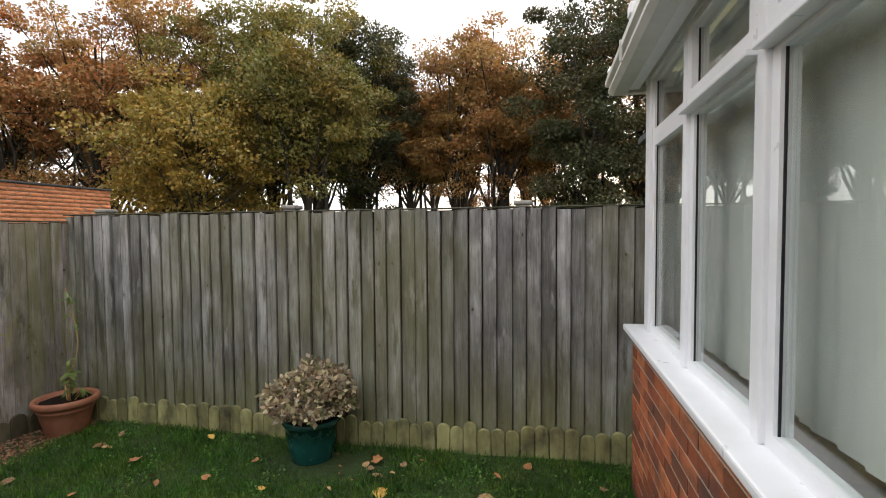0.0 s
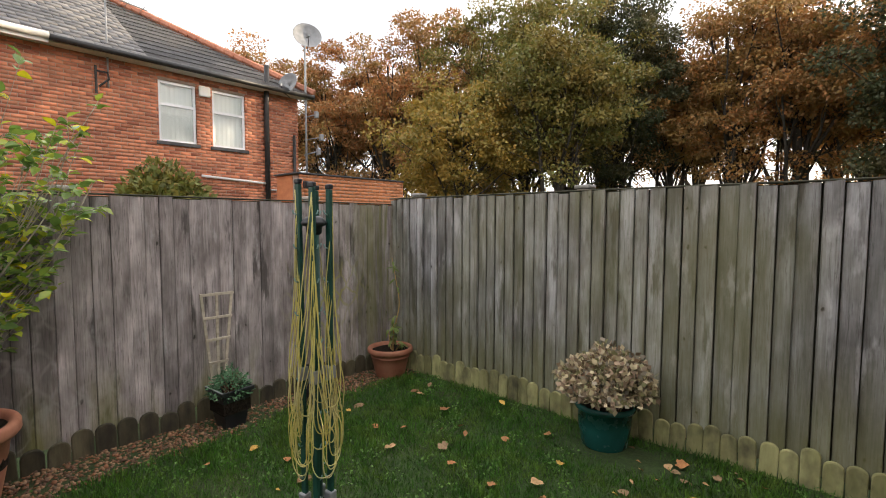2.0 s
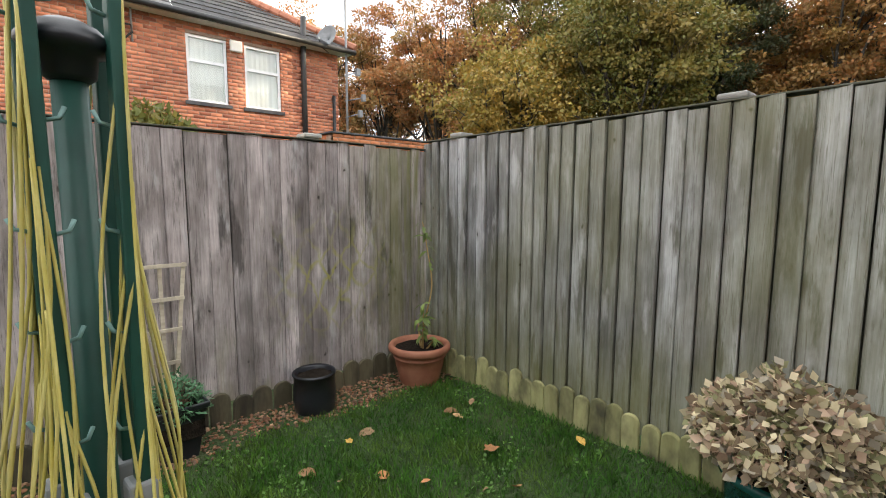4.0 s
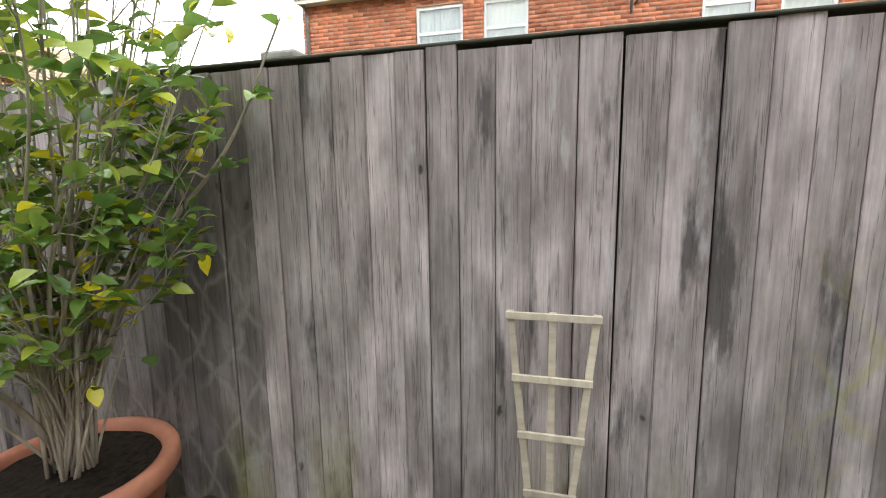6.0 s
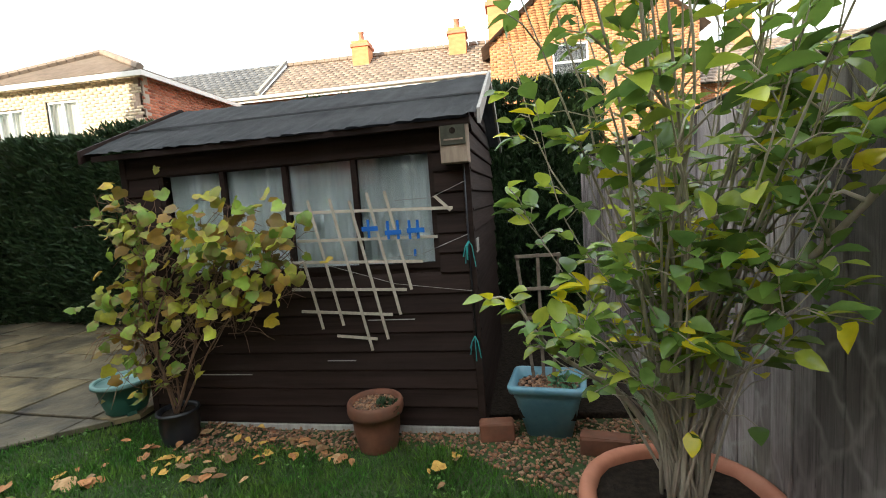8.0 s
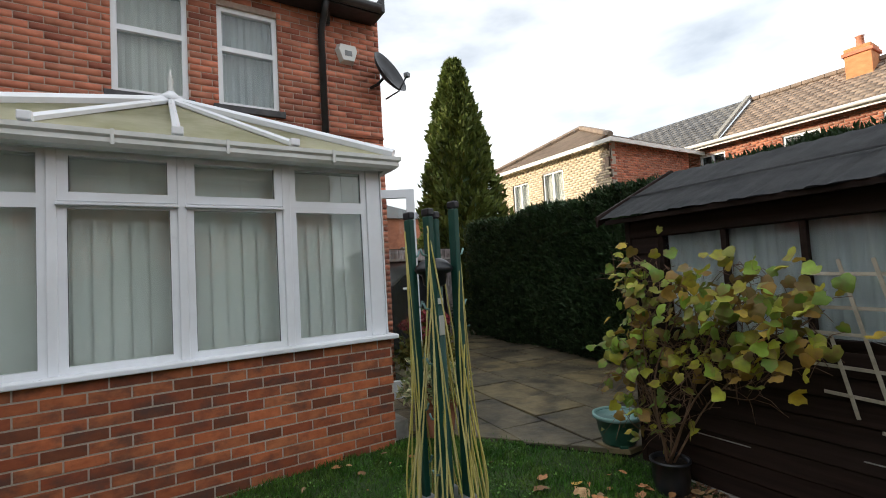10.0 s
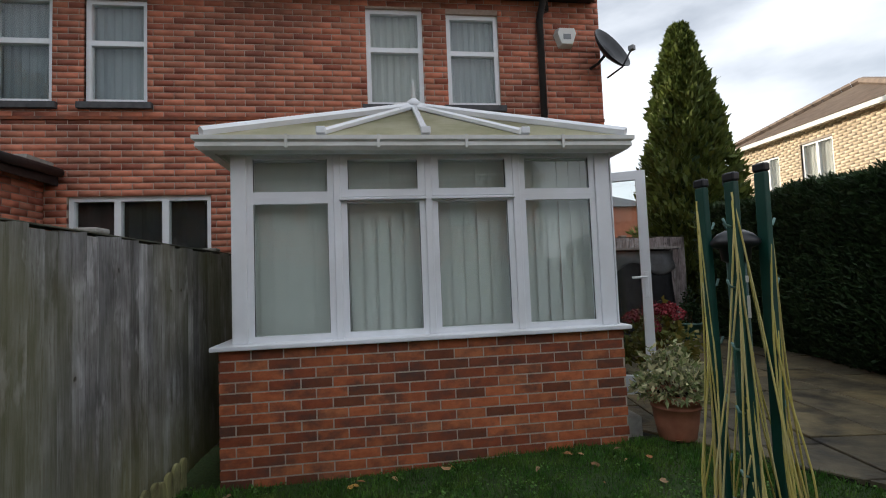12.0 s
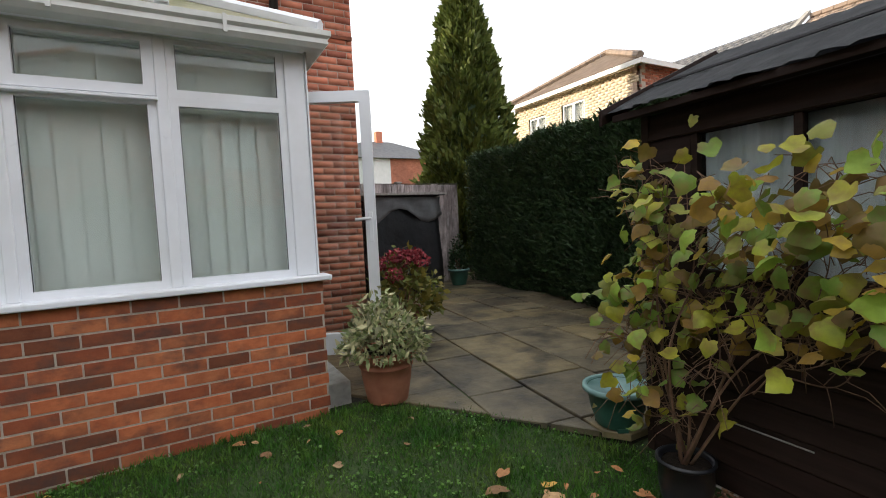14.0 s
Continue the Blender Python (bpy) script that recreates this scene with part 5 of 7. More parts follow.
        add_tube(bm, [(-0.2 + 0.3 * k, -2.1, 6.77), (0.08 + 0.3 * k, -2.1, 6.76)], [0.11, 0.12], 6)
        part("ridge_tile", bm, M["tile"], t)
    lath(t, (7.65, 0.35, 5.22), (7.65, -2.1, 6.92), 0.10, 0.14, "concrete")
    for x, y, z, w, n in ((1.33 + 3.2, -1.75, 6.42, 0.3, 1), (-2.15 + 3.2, -1.7, 6.45, 0.3, 1)):
        c = thing("chimney", (x - 3.2, -14.0 + y, z), "brick chimney stack with clay pot", "chimney", "terrace chimneys")
        box("chimney_shaft", (-w, -0.35, -0.3), (w, 0.35, 0.72), M["brick_warm"], c, 0.01)
        box("corbel", (-w - 0.05, -0.4, 0.50), (w + 0.05, 0.4, 0.60), M["brick_old"], c, 0.01)
        part("chimney_pot", lathe([(0.11, 0.72), (0.13, 0.76), (0.10, 0.8), (0.09, 1.05), (0.12, 1.08)], 12), M["terracotta"], c, "", True)
    # gabled house
    t = thing("house", (-3.25, -13.4, 0), "tall warm brick gabled house with an arched white window", "house")
    fm = Matrix.Translation((0, 0, -0.1)) @ Matrix.Rotation(radians(180), 4, "Z")
    hole = (1.85, 2.9, 4.55, 5.75)
    brick_wall(t, fm, 6.0, 5.95, [hole], "brick_warm", "mortar_old")
    sash_window(t, fm @ Matrix.Translation((hole[0], 0, hole[2])), hole[1] - hole[0], hole[3] - hole[2], ((0, 0.55), (0.55, 1.0)), "dark_room")
    rows = [(0.075 * k, 3.0 * (1 - 0.075 * k / 2.3)) for k in range(30)]
    lo, hi = [], []
    for z, half in rows:
        u = 3.0 - half + (0.11 if int(z / 0.075) % 2 else 0)
        while u < 3.0 + half:
            lo.append((u, 0.0, 5.95 + z))
            hi.append((min(u + 0.215, 3.0 + half), 0.06, 5.95 + z + 0.065))
            u += 0.225
    bm = bmesh.new()
    g = [bm.verts.new(p) for p in ((0, 0.01, 5.95), (6, 0.01, 5.95), (3, 0.01, 8.25))]
    bm.faces.new(g)
    bmesh.ops.solidify(bm, geom=list(bm.faces), thickness=-0.2)
    bm.transform(fm)
    gab = part("gable", bm, M["mortar_old"], t)
    tagged(boxes_raw("brickwork", lo, hi, M["brick_warm"], gab, "", fm), kind="stuff")
    for s in (0, 1):
        bm = bmesh.new()
        pts = [(-0.25, 0.2, 5.9), (-0.25, -5, 5.9), (-3.0, -5, 8.35), (-3.0, 0.2, 8.35)] if not s else [(-5.75 - 0.5, 0.2, 5.7), (-3.0, 0.2, 8.35), (-3.0, -5, 8.35), (-6.25, -5, 5.7)]
        pts = [(p[0] + (0.5 if (not s and p[0] == -0.25) else 0), p[1], p[2] - (0.2 if (not s and p[0] == -0.25) else 0)) for p in pts]
        bm.faces.new([bm.verts.new(p) for p in pts])
        bmesh.ops.solidify(bm, geom=list(bm.faces), thickness=0.08)
        part("roof", bm, M["tile"], t)
    box("side_wall", (-0.25, -5, -0.1), (-0.001, -0.26, 5.75), M["brick_old"], t)
    c = thing("chimney", (-3.55, -14.2, 6.3), "brick chimney stack beside the gable", "chimney", "terrace chimneys")
    box("chimney_shaft", (-0.3, -0.3, -0.8), (0.3, 0.3, 1.3), M["brick_warm"], c, 0.01)
    box("corbel", (-0.36, -0.36, 0.85), (0.36, 0.36, 0.97), M["brick_old"], c, 0.01)
    # small far house beyond the side passage
    t = thing("house", (22.0, -9.9, 0), "distant rendered house with a hipped grey roof", "house")
    box("wall", (0, 0, -0.1), (0.3, 3.5, 4.9), M["render_white"], t)
    box("wall", (0, -4.0, -0.1), (6, -0.001, 4.9), M["brick_old"], t, 0, "red brick side wall")
    bm = bmesh.new()
    p = [bm.verts.new(q) for q in ((-0.3, 3.8, 4.9), (-0.3, -4.3, 4.9), (6, -4.3, 4.9), (6, 3.8, 4.9), (2.6, 0.6, 6.3), (2.6, -1.2, 6.3))]
    for f in ((0, 1, 5, 4), (1, 2, 5), (2, 3, 4, 5), (3, 0, 4), (0, 3, 2, 1)):
        bm.faces.new([p[i] for i in f])
    part("roof", bm, M["slate"], t)
    box("chimney_shaft", (2.4, -0.6, 6.0), (2.8, -0.2, 6.9), M["brick_old"], t, 0.01)


south_houses()


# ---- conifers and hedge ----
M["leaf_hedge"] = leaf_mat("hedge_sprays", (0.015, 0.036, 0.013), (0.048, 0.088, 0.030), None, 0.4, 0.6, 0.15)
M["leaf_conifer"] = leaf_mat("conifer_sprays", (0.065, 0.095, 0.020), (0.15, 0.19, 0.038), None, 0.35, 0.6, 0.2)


def hedge():
    rng = np.random.default_rng(21)
    h = thing("hedge", (0, 0, 0), "tall clipped dark green conifer hedge along the garden", "hedge")
    path = [Vector((5.3, -4.30, 0)), Vector((1.5, -3.75, 0)), Vector((-1.0, -3.55, 0)), Vector((-4.4, -3.60, 0))]
    bm = bmesh.new()
    for p, q in zip(path, path[1:]):
        d = (q - p).normalized()
        n = Vector((-d.y, d.x, 0))
        if n.y < 0:
            n = -n
        vs = [bm.verts.new(c) for z in (-0.05, 2.28) for c in (p - n * 0.34 + Vector((0, 0, z)), q - n * 0.34 + Vector((0, 0, z)), q - n * 1.0 + Vector((0, 0, z)), p - n * 1.0 + Vector((0, 0, z)))]
        for f in ((0, 1, 2, 3), (4, 7, 6, 5), (0, 4, 5, 1), (1, 5, 6, 2), (2, 6, 7, 3), (3, 7, 4, 0)):
            bm.faces.new([vs[i] for i in f])
    part("inner_growth", bm, M["leaf_hedge"], h)
    pos, aim = [], []
    for p, q in zip(path, path[1:]):
        d = (q - p)
        L = d.length
        d.normalize()
        n = Vector((-d.y, d.x, 0))
        if n.y < 0:
            n = -n
        m = int(L * 2.45 * 3400)
        u, z = rng.uniform(0, L, m), rng.uniform(0.0, 2.42, m)
        bulge = 0.04 * np.sin(u * 2.3) + 0.03 * np.sin(u * 5.1 + z * 3) + 0.03 * np.cos(z * 4.2 + u) - 0.10 * np.maximum(0, 0.35 - z) / 0.35
        off = -0.12 + bulge + rng.uniform(-0.12, 0.05, m)
        P = np.array(p)[None] + np.outer(u, np.array(d)) + np.outer(off, np.array(n))
        P[:, 2] = z + 0.04 * np.sin(u * 3)
        pos.append(P)
        A = np.array(n)[None] * rng.uniform(0.4, 1.0, (m, 1)) + np.array((0, 0, 0.7))
        aim.append(A)
        m = int(L * 0.9 * 1500)
        u, w = rng.uniform(0, L, m), rng.uniform(-1.0, -0.05, m)
        P = np.array(p)[None] + np.outer(u, np.array(d)) + np.outer(w, np.array(n))
        P[:, 2] = 2.30 + 0.05 * np.sin(u * 3) + rng.uniform(0, 0.10, m) + 0.04 * np.sin(u * 7 + w * 5)
        pos.append(P)
        aim.append(np.tile(np.array((0, 0.1, 1.0)), (m, 1)))
    m = 2600
    P = np.stack((5.3 + rng.uniform(-0.08, 0.06, m), rng.uniform(-5.3, -4.3, m), rng.uniform(0, 2.4, m)), 1)
    pos.append(P)
    aim.append(np.tile(np.array((0.8, 0, 0.6)), (m, 1)))
    v, f = leaf_quads(np.concatenate(pos), 0.085, rng, np.concatenate(aim), 0.45, 0.30)
    tagged(raw("spray_growth", v, f, M["leaf_hedge"], h), kind="stuff")


hedge()


def conifer():
    rng = np.random.default_rng(22)
    c = thing("conifer_tree", (7.2, -5.58, -0.1), "tall narrow conical evergreen with yellow-green outer growth", "conifer")
    tube("trunk", [(0, 0, 0), (0.02, 0, 3), (0, 0, 7.0)], [0.16, 0.1, 0.02], M["bark"], c, 8)
    m = 26000
    t = rng.uniform(0, 1, m) ** 1.35
    z = 0.4 + 6.85 * t
    a = rng.uniform(0, 2 * math.pi, m)
    lump = 1 + 0.10 * np.sin(3 * a + 5 * t) + 0.10 * np.sin(7 * a - 17 * t) + 0.09 * np.sin(43 * t + 3 * a) + 0.07 * np.sin(11 * a + 61 * t)
    r = 1.42 * (1 - t) ** 0.72 * np.minimum(1.0, 0.75 + t) * lump * rng.uniform(0.72, 1.02, m) + 0.03
    P = np.stack((r * np.cos(a), r * np.sin(a), z), 1)
    A = np.stack((np.cos(a) * 0.7, np.sin(a) * 0.7, np.full(m, 0.9)), 1)
    v, f = leaf_quads(P, 0.20, rng, A, 0.4, 0.42)
    tagged(raw("foliage", v, f, M["leaf_conifer"], c), kind="stuff")
    # Solid cone in the darker hedge green, in place of shade inside the foliage.
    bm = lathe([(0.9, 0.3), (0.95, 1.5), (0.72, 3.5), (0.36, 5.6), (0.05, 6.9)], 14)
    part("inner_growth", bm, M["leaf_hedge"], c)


conifer()


# ---- patio ----
def patio():
    p = thing("patio", (0, 0, 0), "patio of worn riven stone slabs with dark damp joints", "patio")
    p["kind"] = "structure"
    bm = bmesh.new()
    # bed under the slabs, edged along the lawn
    edge = [(0.62, -0.42), (0.30, -0.52), (-0.05, -0.86), (-0.42, -1.15), (-0.78, -1.42), (-0.80, -3.8), (8.5, -5.0), (8.5, -1.2), (2.6, -1.16), (2.6, -0.13), (0.62, -0.13)]
    top = [bm.verts.new((x, y, 0.0)) for x, y in edge]
    low = [bm.verts.new((x, y, -0.2)) for x, y in edge]
    bm.faces.new(top)
    bm.faces.new(list(reversed(low)))
    for i in range(len(edge)):
        j = (i + 1) % len(edge)
        bm.faces.new((top[i], low[i], low[j], top[j]))
    part("bed", bm, M["joint"], p)
    rr = random.Random(8)
    m = Matrix.Rotation(radians(-8), 4, "Z")
    y = 0.4
    for row in range(13):
        dy = rr.choice((0.45, 0.45, 0.60, 0.60, 0.3))
        x = -2.2 - rr.uniform(0, 0.6)
        while x < 8.3:
            dx = rr.choice((0.45, 0.60, 0.60, 0.75, 0.9))
            corners = [m @ Vector(c) for c in ((x, y - dy, 0), (x + dx, y - dy, 0), (x + dx, y, 0), (x, y, 0))]
            cx, cy = sum(c.x for c in corners) / 4, sum(c.y for c in corners) / 4
            poly = [(c.x, c.y) for c in (m @ Vector(q) for q in ((x + 0.008, y - dy + 0.008, 0), (x + dx - 0.008, y - dy + 0.008, 0), (x + dx - 0.008, y - 0.008, 0), (x + 0.008, y - 0.008, 0)))]
            for nx, ny, k in ((0.577, -0.817, 0.705), (1.0, 0.0, 0.79)):
                nxt = []
                for a, b in zip(poly, poly[1:] + poly[:1]):
                    da, db = nx * a[0] + ny * a[1] + k - (1.40 if nx < 1 else 0.0), nx * b[0] + ny * b[1] + k - (1.40 if nx < 1 else 0.0)
                    if da >= 0:
                        nxt.append(a)
                    if (da >= 0) != (db >= 0):
                        t = da / (da - db)
                        nxt.append((a[0] + (b[0] - a[0]) * t, a[1] + (b[1] - a[1]) * t))
                poly = nxt
            ok = len(poly) > 2 and all((py < -0.14 or px > 2.58) and (px < 2.55 or py < -1.17) for px, py in poly) and -4.9 < cy < -0.1
            if ok:
                bm = bmesh.new()
                hgt = 0.018 + rr.uniform(-0.004, 0.006)
                tv = [bm.verts.new((px, py, hgt + rr.uniform(-0.003, 0.003))) for px, py in poly]
                lv = [bm.verts.new((px, py, -0.02)) for px, py in poly]
                bm.faces.new(tv)
                for q in range(len(tv)):
                    w = (q + 1) % len(tv)
                    bm.faces.new((tv[w], tv[q], lv[q], lv[w]))
                bmesh.ops.recalc_face_normals(bm, faces=list(bm.faces))
                bmesh.ops.bevel(bm, geom=[e for e in bm.edges if all(v.co.z > 0 for v in e.verts)], offset=0.005, segments=1, affect="EDGES")
                part("slab", bm, M["slab"], p)
            x += dx
        y -= dy


patio()


# ---- shed ----
SX0, SX1, SY0, SY1 = -3.12, -0.86, -1.45, -3.05     # right end, left end, front, back


SHED = Matrix.Translation((-2.3, SY0 + 0.03, 0)) @ Matrix.Rotation(radians(-3.5), 4, "Z") @ Matrix.Translation((2.3, -SY0, 0))


def clad_board(w, h=0.125):
    """A shiplap board: length along x, face towards -y."""
    bm = bmesh.new()
    prof = [(0.0, 0.0), (-0.022, 0.0), (-0.026, 0.005), (-0.012, h - 0.02), (-0.004, h), (0.0, h)]
    n = 4
    rows = [[bm.verts.new((w * i / n, y, z)) for y, z in prof] for i in range(n + 1)]
    for p, q in zip(rows, rows[1:]):
        for k in range(6):
            bm.faces.new((p[k], q[k], q[(k + 1) % 6], p[(k + 1) % 6]))
    bm.faces.new(rows[0])
    bm.faces.new(list(reversed(rows[-1])))
    return bm


def shed():
    s = thing("garden_shed", (0, 0, 0), "dark brown timber garden shed with felt roof and curtained windows", "shed")
    s.matrix_world = SHED
    zb, ze = -0.07, 1.72
    win = (-2.90, -1.14, 0.94, 1.58)
    # carcass, open behind the window
    bm = bmesh.new()
    fm = Matrix.Translation((SX0, SY0 - 0.004, zb))
    wall_sheet(bm, SX1 - SX0, ze - zb, [(win[0] - SX0, win[1] - SX0, win[2] - zb, win[3] - zb)], -0.03, -0.002)
    bm.transform(fm)
    part("front_wall", bm, M["shed"], s)
    box("back_wall", (SX0, SY1, zb), (SX1, SY1 + 0.02, ze), M["shed"], s)
    box("floor", (SX0, SY1 + 0.021, zb), (SX1, SY0 - 0.04, zb + 0.03), M["bare_wood"], s)
    pitch = 0.118
    k = 0
    z = zb
    while z < ze - 0.03:
        spans = [(SX0, SX1)]
        if z + pitch > win[2] + 0.02 and z < win[3] - 0.02:
            spans = [(SX0, win[0] - 0.03), (win[1] + 0.03, SX1)]
        for a, b in spans:
            o = part("cladding_board", clad_board(b - a), M["shed"], s)
            o.matrix_local = Matrix.Translation((b, SY0, z + R.uniform(-0.002, 0.002))) @ Matrix.Rotation(radians(180), 4, "Z")
        z += pitch
    ridge_y, ridge_z = -2.22, 2.17
    for x, sgn in ((SX0, -90), (SX1, 90)):
        z = zb
        while z < ridge_z - 0.1:
            top = z + pitch
            f = 1.0 if top < ze else max(0.0, 1 - (top - ze) / (ridge_z - ze))
            y0, y1 = ridge_y + (SY0 - ridge_y) * f, ridge_y + (SY1 - ridge_y) * f
            if y0 - y1 > 0.08:
                o = part("cladding_board", clad_board(y0 - y1), M["shed"], s)
                o.matrix_local = Matrix.Translation((x, y0 if sgn < 0 else y1, z)) @ Matrix.Rotation(radians(sgn), 4, "Z")
            z += pitch
        xx = x + (0.004 if x == SX0 else -0.034)
        box("end_frame", (xx, SY1 + 0.03, zb + 0.04), (xx + 0.03, SY0 - 0.045, ze - 0.01), M["shed"], s)
    for x in (SX0 - 0.022, SX1 - 0.022):
        box("corner_strip", (x, SY0 - 0.02, zb), (x + 0.044, SY0 + 0.028, ze), M["shed"], s, 0.004)
    # window: frame, bars, panes, curtains
    w = new("window")
    w.parent = s
    bm = bmesh.new()
    t = 0.03
    for q in (((win[0] - t, SY0 - 0.03, win[2] - t), (win[1] + t, SY0 + 0.012, win[2])), ((win[0] - t, SY0 - 0.03, win[3]), (win[1] + t, SY0 + 0.012, win[3] + t)),
              ((win[0] - t, SY0 - 0.03, win[2]), (win[0], SY0 + 0.012, win[3])), ((win[1], SY0 - 0.03, win[2]), (win[1] + t, SY0 + 0.012, win[3]))):
        add_box(bm, *q)
    part("frame", bm, M["shed"], w)
    bars = [win[0], -2.44, -1.99, -1.56, win[1]]
    for x in bars[1:-1]:
        box("glazing_bar", (x - 0.017, SY0 - 0.028, win[2]), (x + 0.017, SY0 + 0.010, win[3]), M["shed"], w, 0.003)
    for a, b in zip(bars, bars[1:]):
        box("pane", (a + 0.004, SY0 - 0.02, win[2]), (b - 0.004, SY0 - 0.016, win[3]), M["glass"], w).visible_shadow = False
        bm = bmesh.new()
        n = 40
        prev = None
        for i in range(n + 1):
            x = a + (b - a) * i / n
            y = SY0 - 0.055 + 0.010 * math.sin(i * 1.15 + a * 7) + 0.006 * math.sin(i * 2.7)
            cur = (bm.verts.new((x, y, win[2] - 0.02)), bm.verts.new((x, y, win[3] + 0.01)))
            if prev:
                bm.faces.new((prev[0], cur[0], cur[1], prev[1]))
            prev = cur
        bmesh.ops.solidify(bm, geom=list(bm.faces), thickness=0.002)
        part("curtain", bm, M["curtain"], w, "creased grey-white curtain", True)
    # roof
    ey, ez = SY0 + 0.17, 1.75
    by = 2 * ridge_y - ey
    for k, (y0, sg) in enumerate(((ey, 1), (by, -1))):
        bm = bmesh.new()
        nx, ny = 70, 5
        x0, x1 = SX0 - 0.09, SX1 + 0.14
        grid = []
        for j in range(ny + 1):
            f = j / ny
            row = []
            for i in range(nx + 1):
                x = x0 + (x1 - x0) * i / nx
                rag = (0.016 * math.sin(i * 2.3) + 0.012 * math.sin(i * 5.7)) if j == 0 else 0
                sag = -0.014 * math.sin(math.pi * i / nx) + 0.004 * math.sin(i * 1.7 + j)
                row.append(bm.verts.new((x, y0 + (ridge_y - y0) * f + sg * rag, ez + (ridge_z - ez) * f + sag)))
            grid.append(row)
        for j in range(ny):
            for i in range(nx):
                f4 = (grid[j][i], grid[j][i + 1], grid[j + 1][i + 1], grid[j + 1][i])
                bm.faces.new(f4 if sg < 0 else f4[::-1])
        bmesh.ops.solidify(bm, geom=list(bm.faces), thickness=0.016)
        part("roof_felt", bm, M["felt"], s)
    # felt laps
    for f in (0.42,):
        y, z = ey + (ridge_y - ey) * f, ez + (ridge_z - ez) * f
        box("felt_lap", (SX0 - 0.09, y - 0.008, z + 0.004), (SX1 + 0.14, y + 0.008, z + 0.014), M["felt"], s)
    box("eaves_board", (SX0 - 0.05, SY0 + 0.130, ez - 0.050), (SX1 + 0.1, SY0 + 0.148, ez - 0.016), M["shed"], s, 0.003)
    box("eaves_soffit", (SX0 - 0.03, SY0 + 0.03, ez - 0.035), (SX1 + 0.08, SY0 + 0.129, ez - 0.024), M["shed"], s)
    for x in (SX0 - 0.115, SX1 + 0.142):
        for y0 in (ey + 0.01, by - 0.01):
            bm = bmesh.new()
            hgt = 0.06
            vs = [bm.verts.new(c) for xx in (x, x + 0.018) for c in ((xx, y0, ez - hgt), (xx, ridge_y, ridge_z - hgt), (xx, ridge_y, ridge_z + 0.02), (xx, y0, ez + 0.02))]
            for f in ((0, 1, 2, 3), (7, 6, 5, 4), (0, 4, 5, 1), (1, 5, 6, 2), (2, 6, 7, 3), (3, 7, 4, 0)):
                bm.faces.new([vs[i] for i in f])
            bmesh.ops.recalc_face_normals(bm, faces=list(bm.faces))
            part("barge_board", bm, M["bare_wood" if x < -2 else "shed"], s, "peeling grey-white barge board" if x < -2 else "dark stained barge board")
    box("bearer", (SX0 - 0.02, SY0 - 0.06, -0.14), (SX1 + 0.02, SY0 + 0.03, -0.075), M["bare_wood"], s, 0.006)
    for z, a, b in ((0.345, -2.35, -2.16), (0.255, -1.62, -1.25), (0.60, -2.75, -2.45)):
        box("bare_chip", (a, SY0 + 0.0205, z), (b, SY0 + 0.0245, z + 0.006), M["bare_wood"], s)
    tube("cable", [(SX0 + 0.01, SY0 + 0.036, 1.70), (SX0 + 0.012, SY0 + 0.036, 1.0), (SX0 + 0.005, SY0 + 0.036, 0.42)], 0.006, M["black_plastic"], s, 6)
    box("peeling_patch", (SX0 - 0.026, SY0 - 0.16, 0.98), (SX0 - 0.020, SY0 - 0.04, 1.06), M["bare_wood"], s)


shed()


def bird_box():
    b = thing("bird_box", (-3.075, SY0 + 0.018, 1.50), "weathered brown wooden bird box fixed under the eaves", "bird box")
    b.matrix_world = SHED @ b.matrix_world
    bm = box_bm((-0.075, 0.001, 0), (0.075, 0.12, 0.235), 0.004)
    part("body", bm, M["bird_wood"], b)
    bm = bmesh.new()
    vs = [bm.verts.new(c) for c in ((-0.085, 0.001, 0.262), (0.085, 0.001, 0.262), (0.085, 0.15, 0.237), (-0.085, 0.15, 0.237))]
    bm.faces.new(vs)
    bmesh.ops.solidify(bm, geom=list(bm.faces), thickness=0.014)
    part("roof", bm, M["bird_wood"], b)
    box("front_plate", (-0.068, 0.1205, 0.095), (0.068, 0.128, 0.225), M["cap"], b, 0.002, "darker wood front plate")
    # Entrance hole as a black disc on the plate, its inner shade only coloured.
    o = part("entrance_hole", lathe([(0.017, 0), (0.017, 0.003)], 14), M["soil"], b)
    o.matrix_local = pose(0.0, 0.1285, 0.17, -90, 0, 0)
    box("strap", (-0.055, 0.1285, 0.12), (0.05, 0.132, 0.128), M["bird_wood"], b)


bird_box()


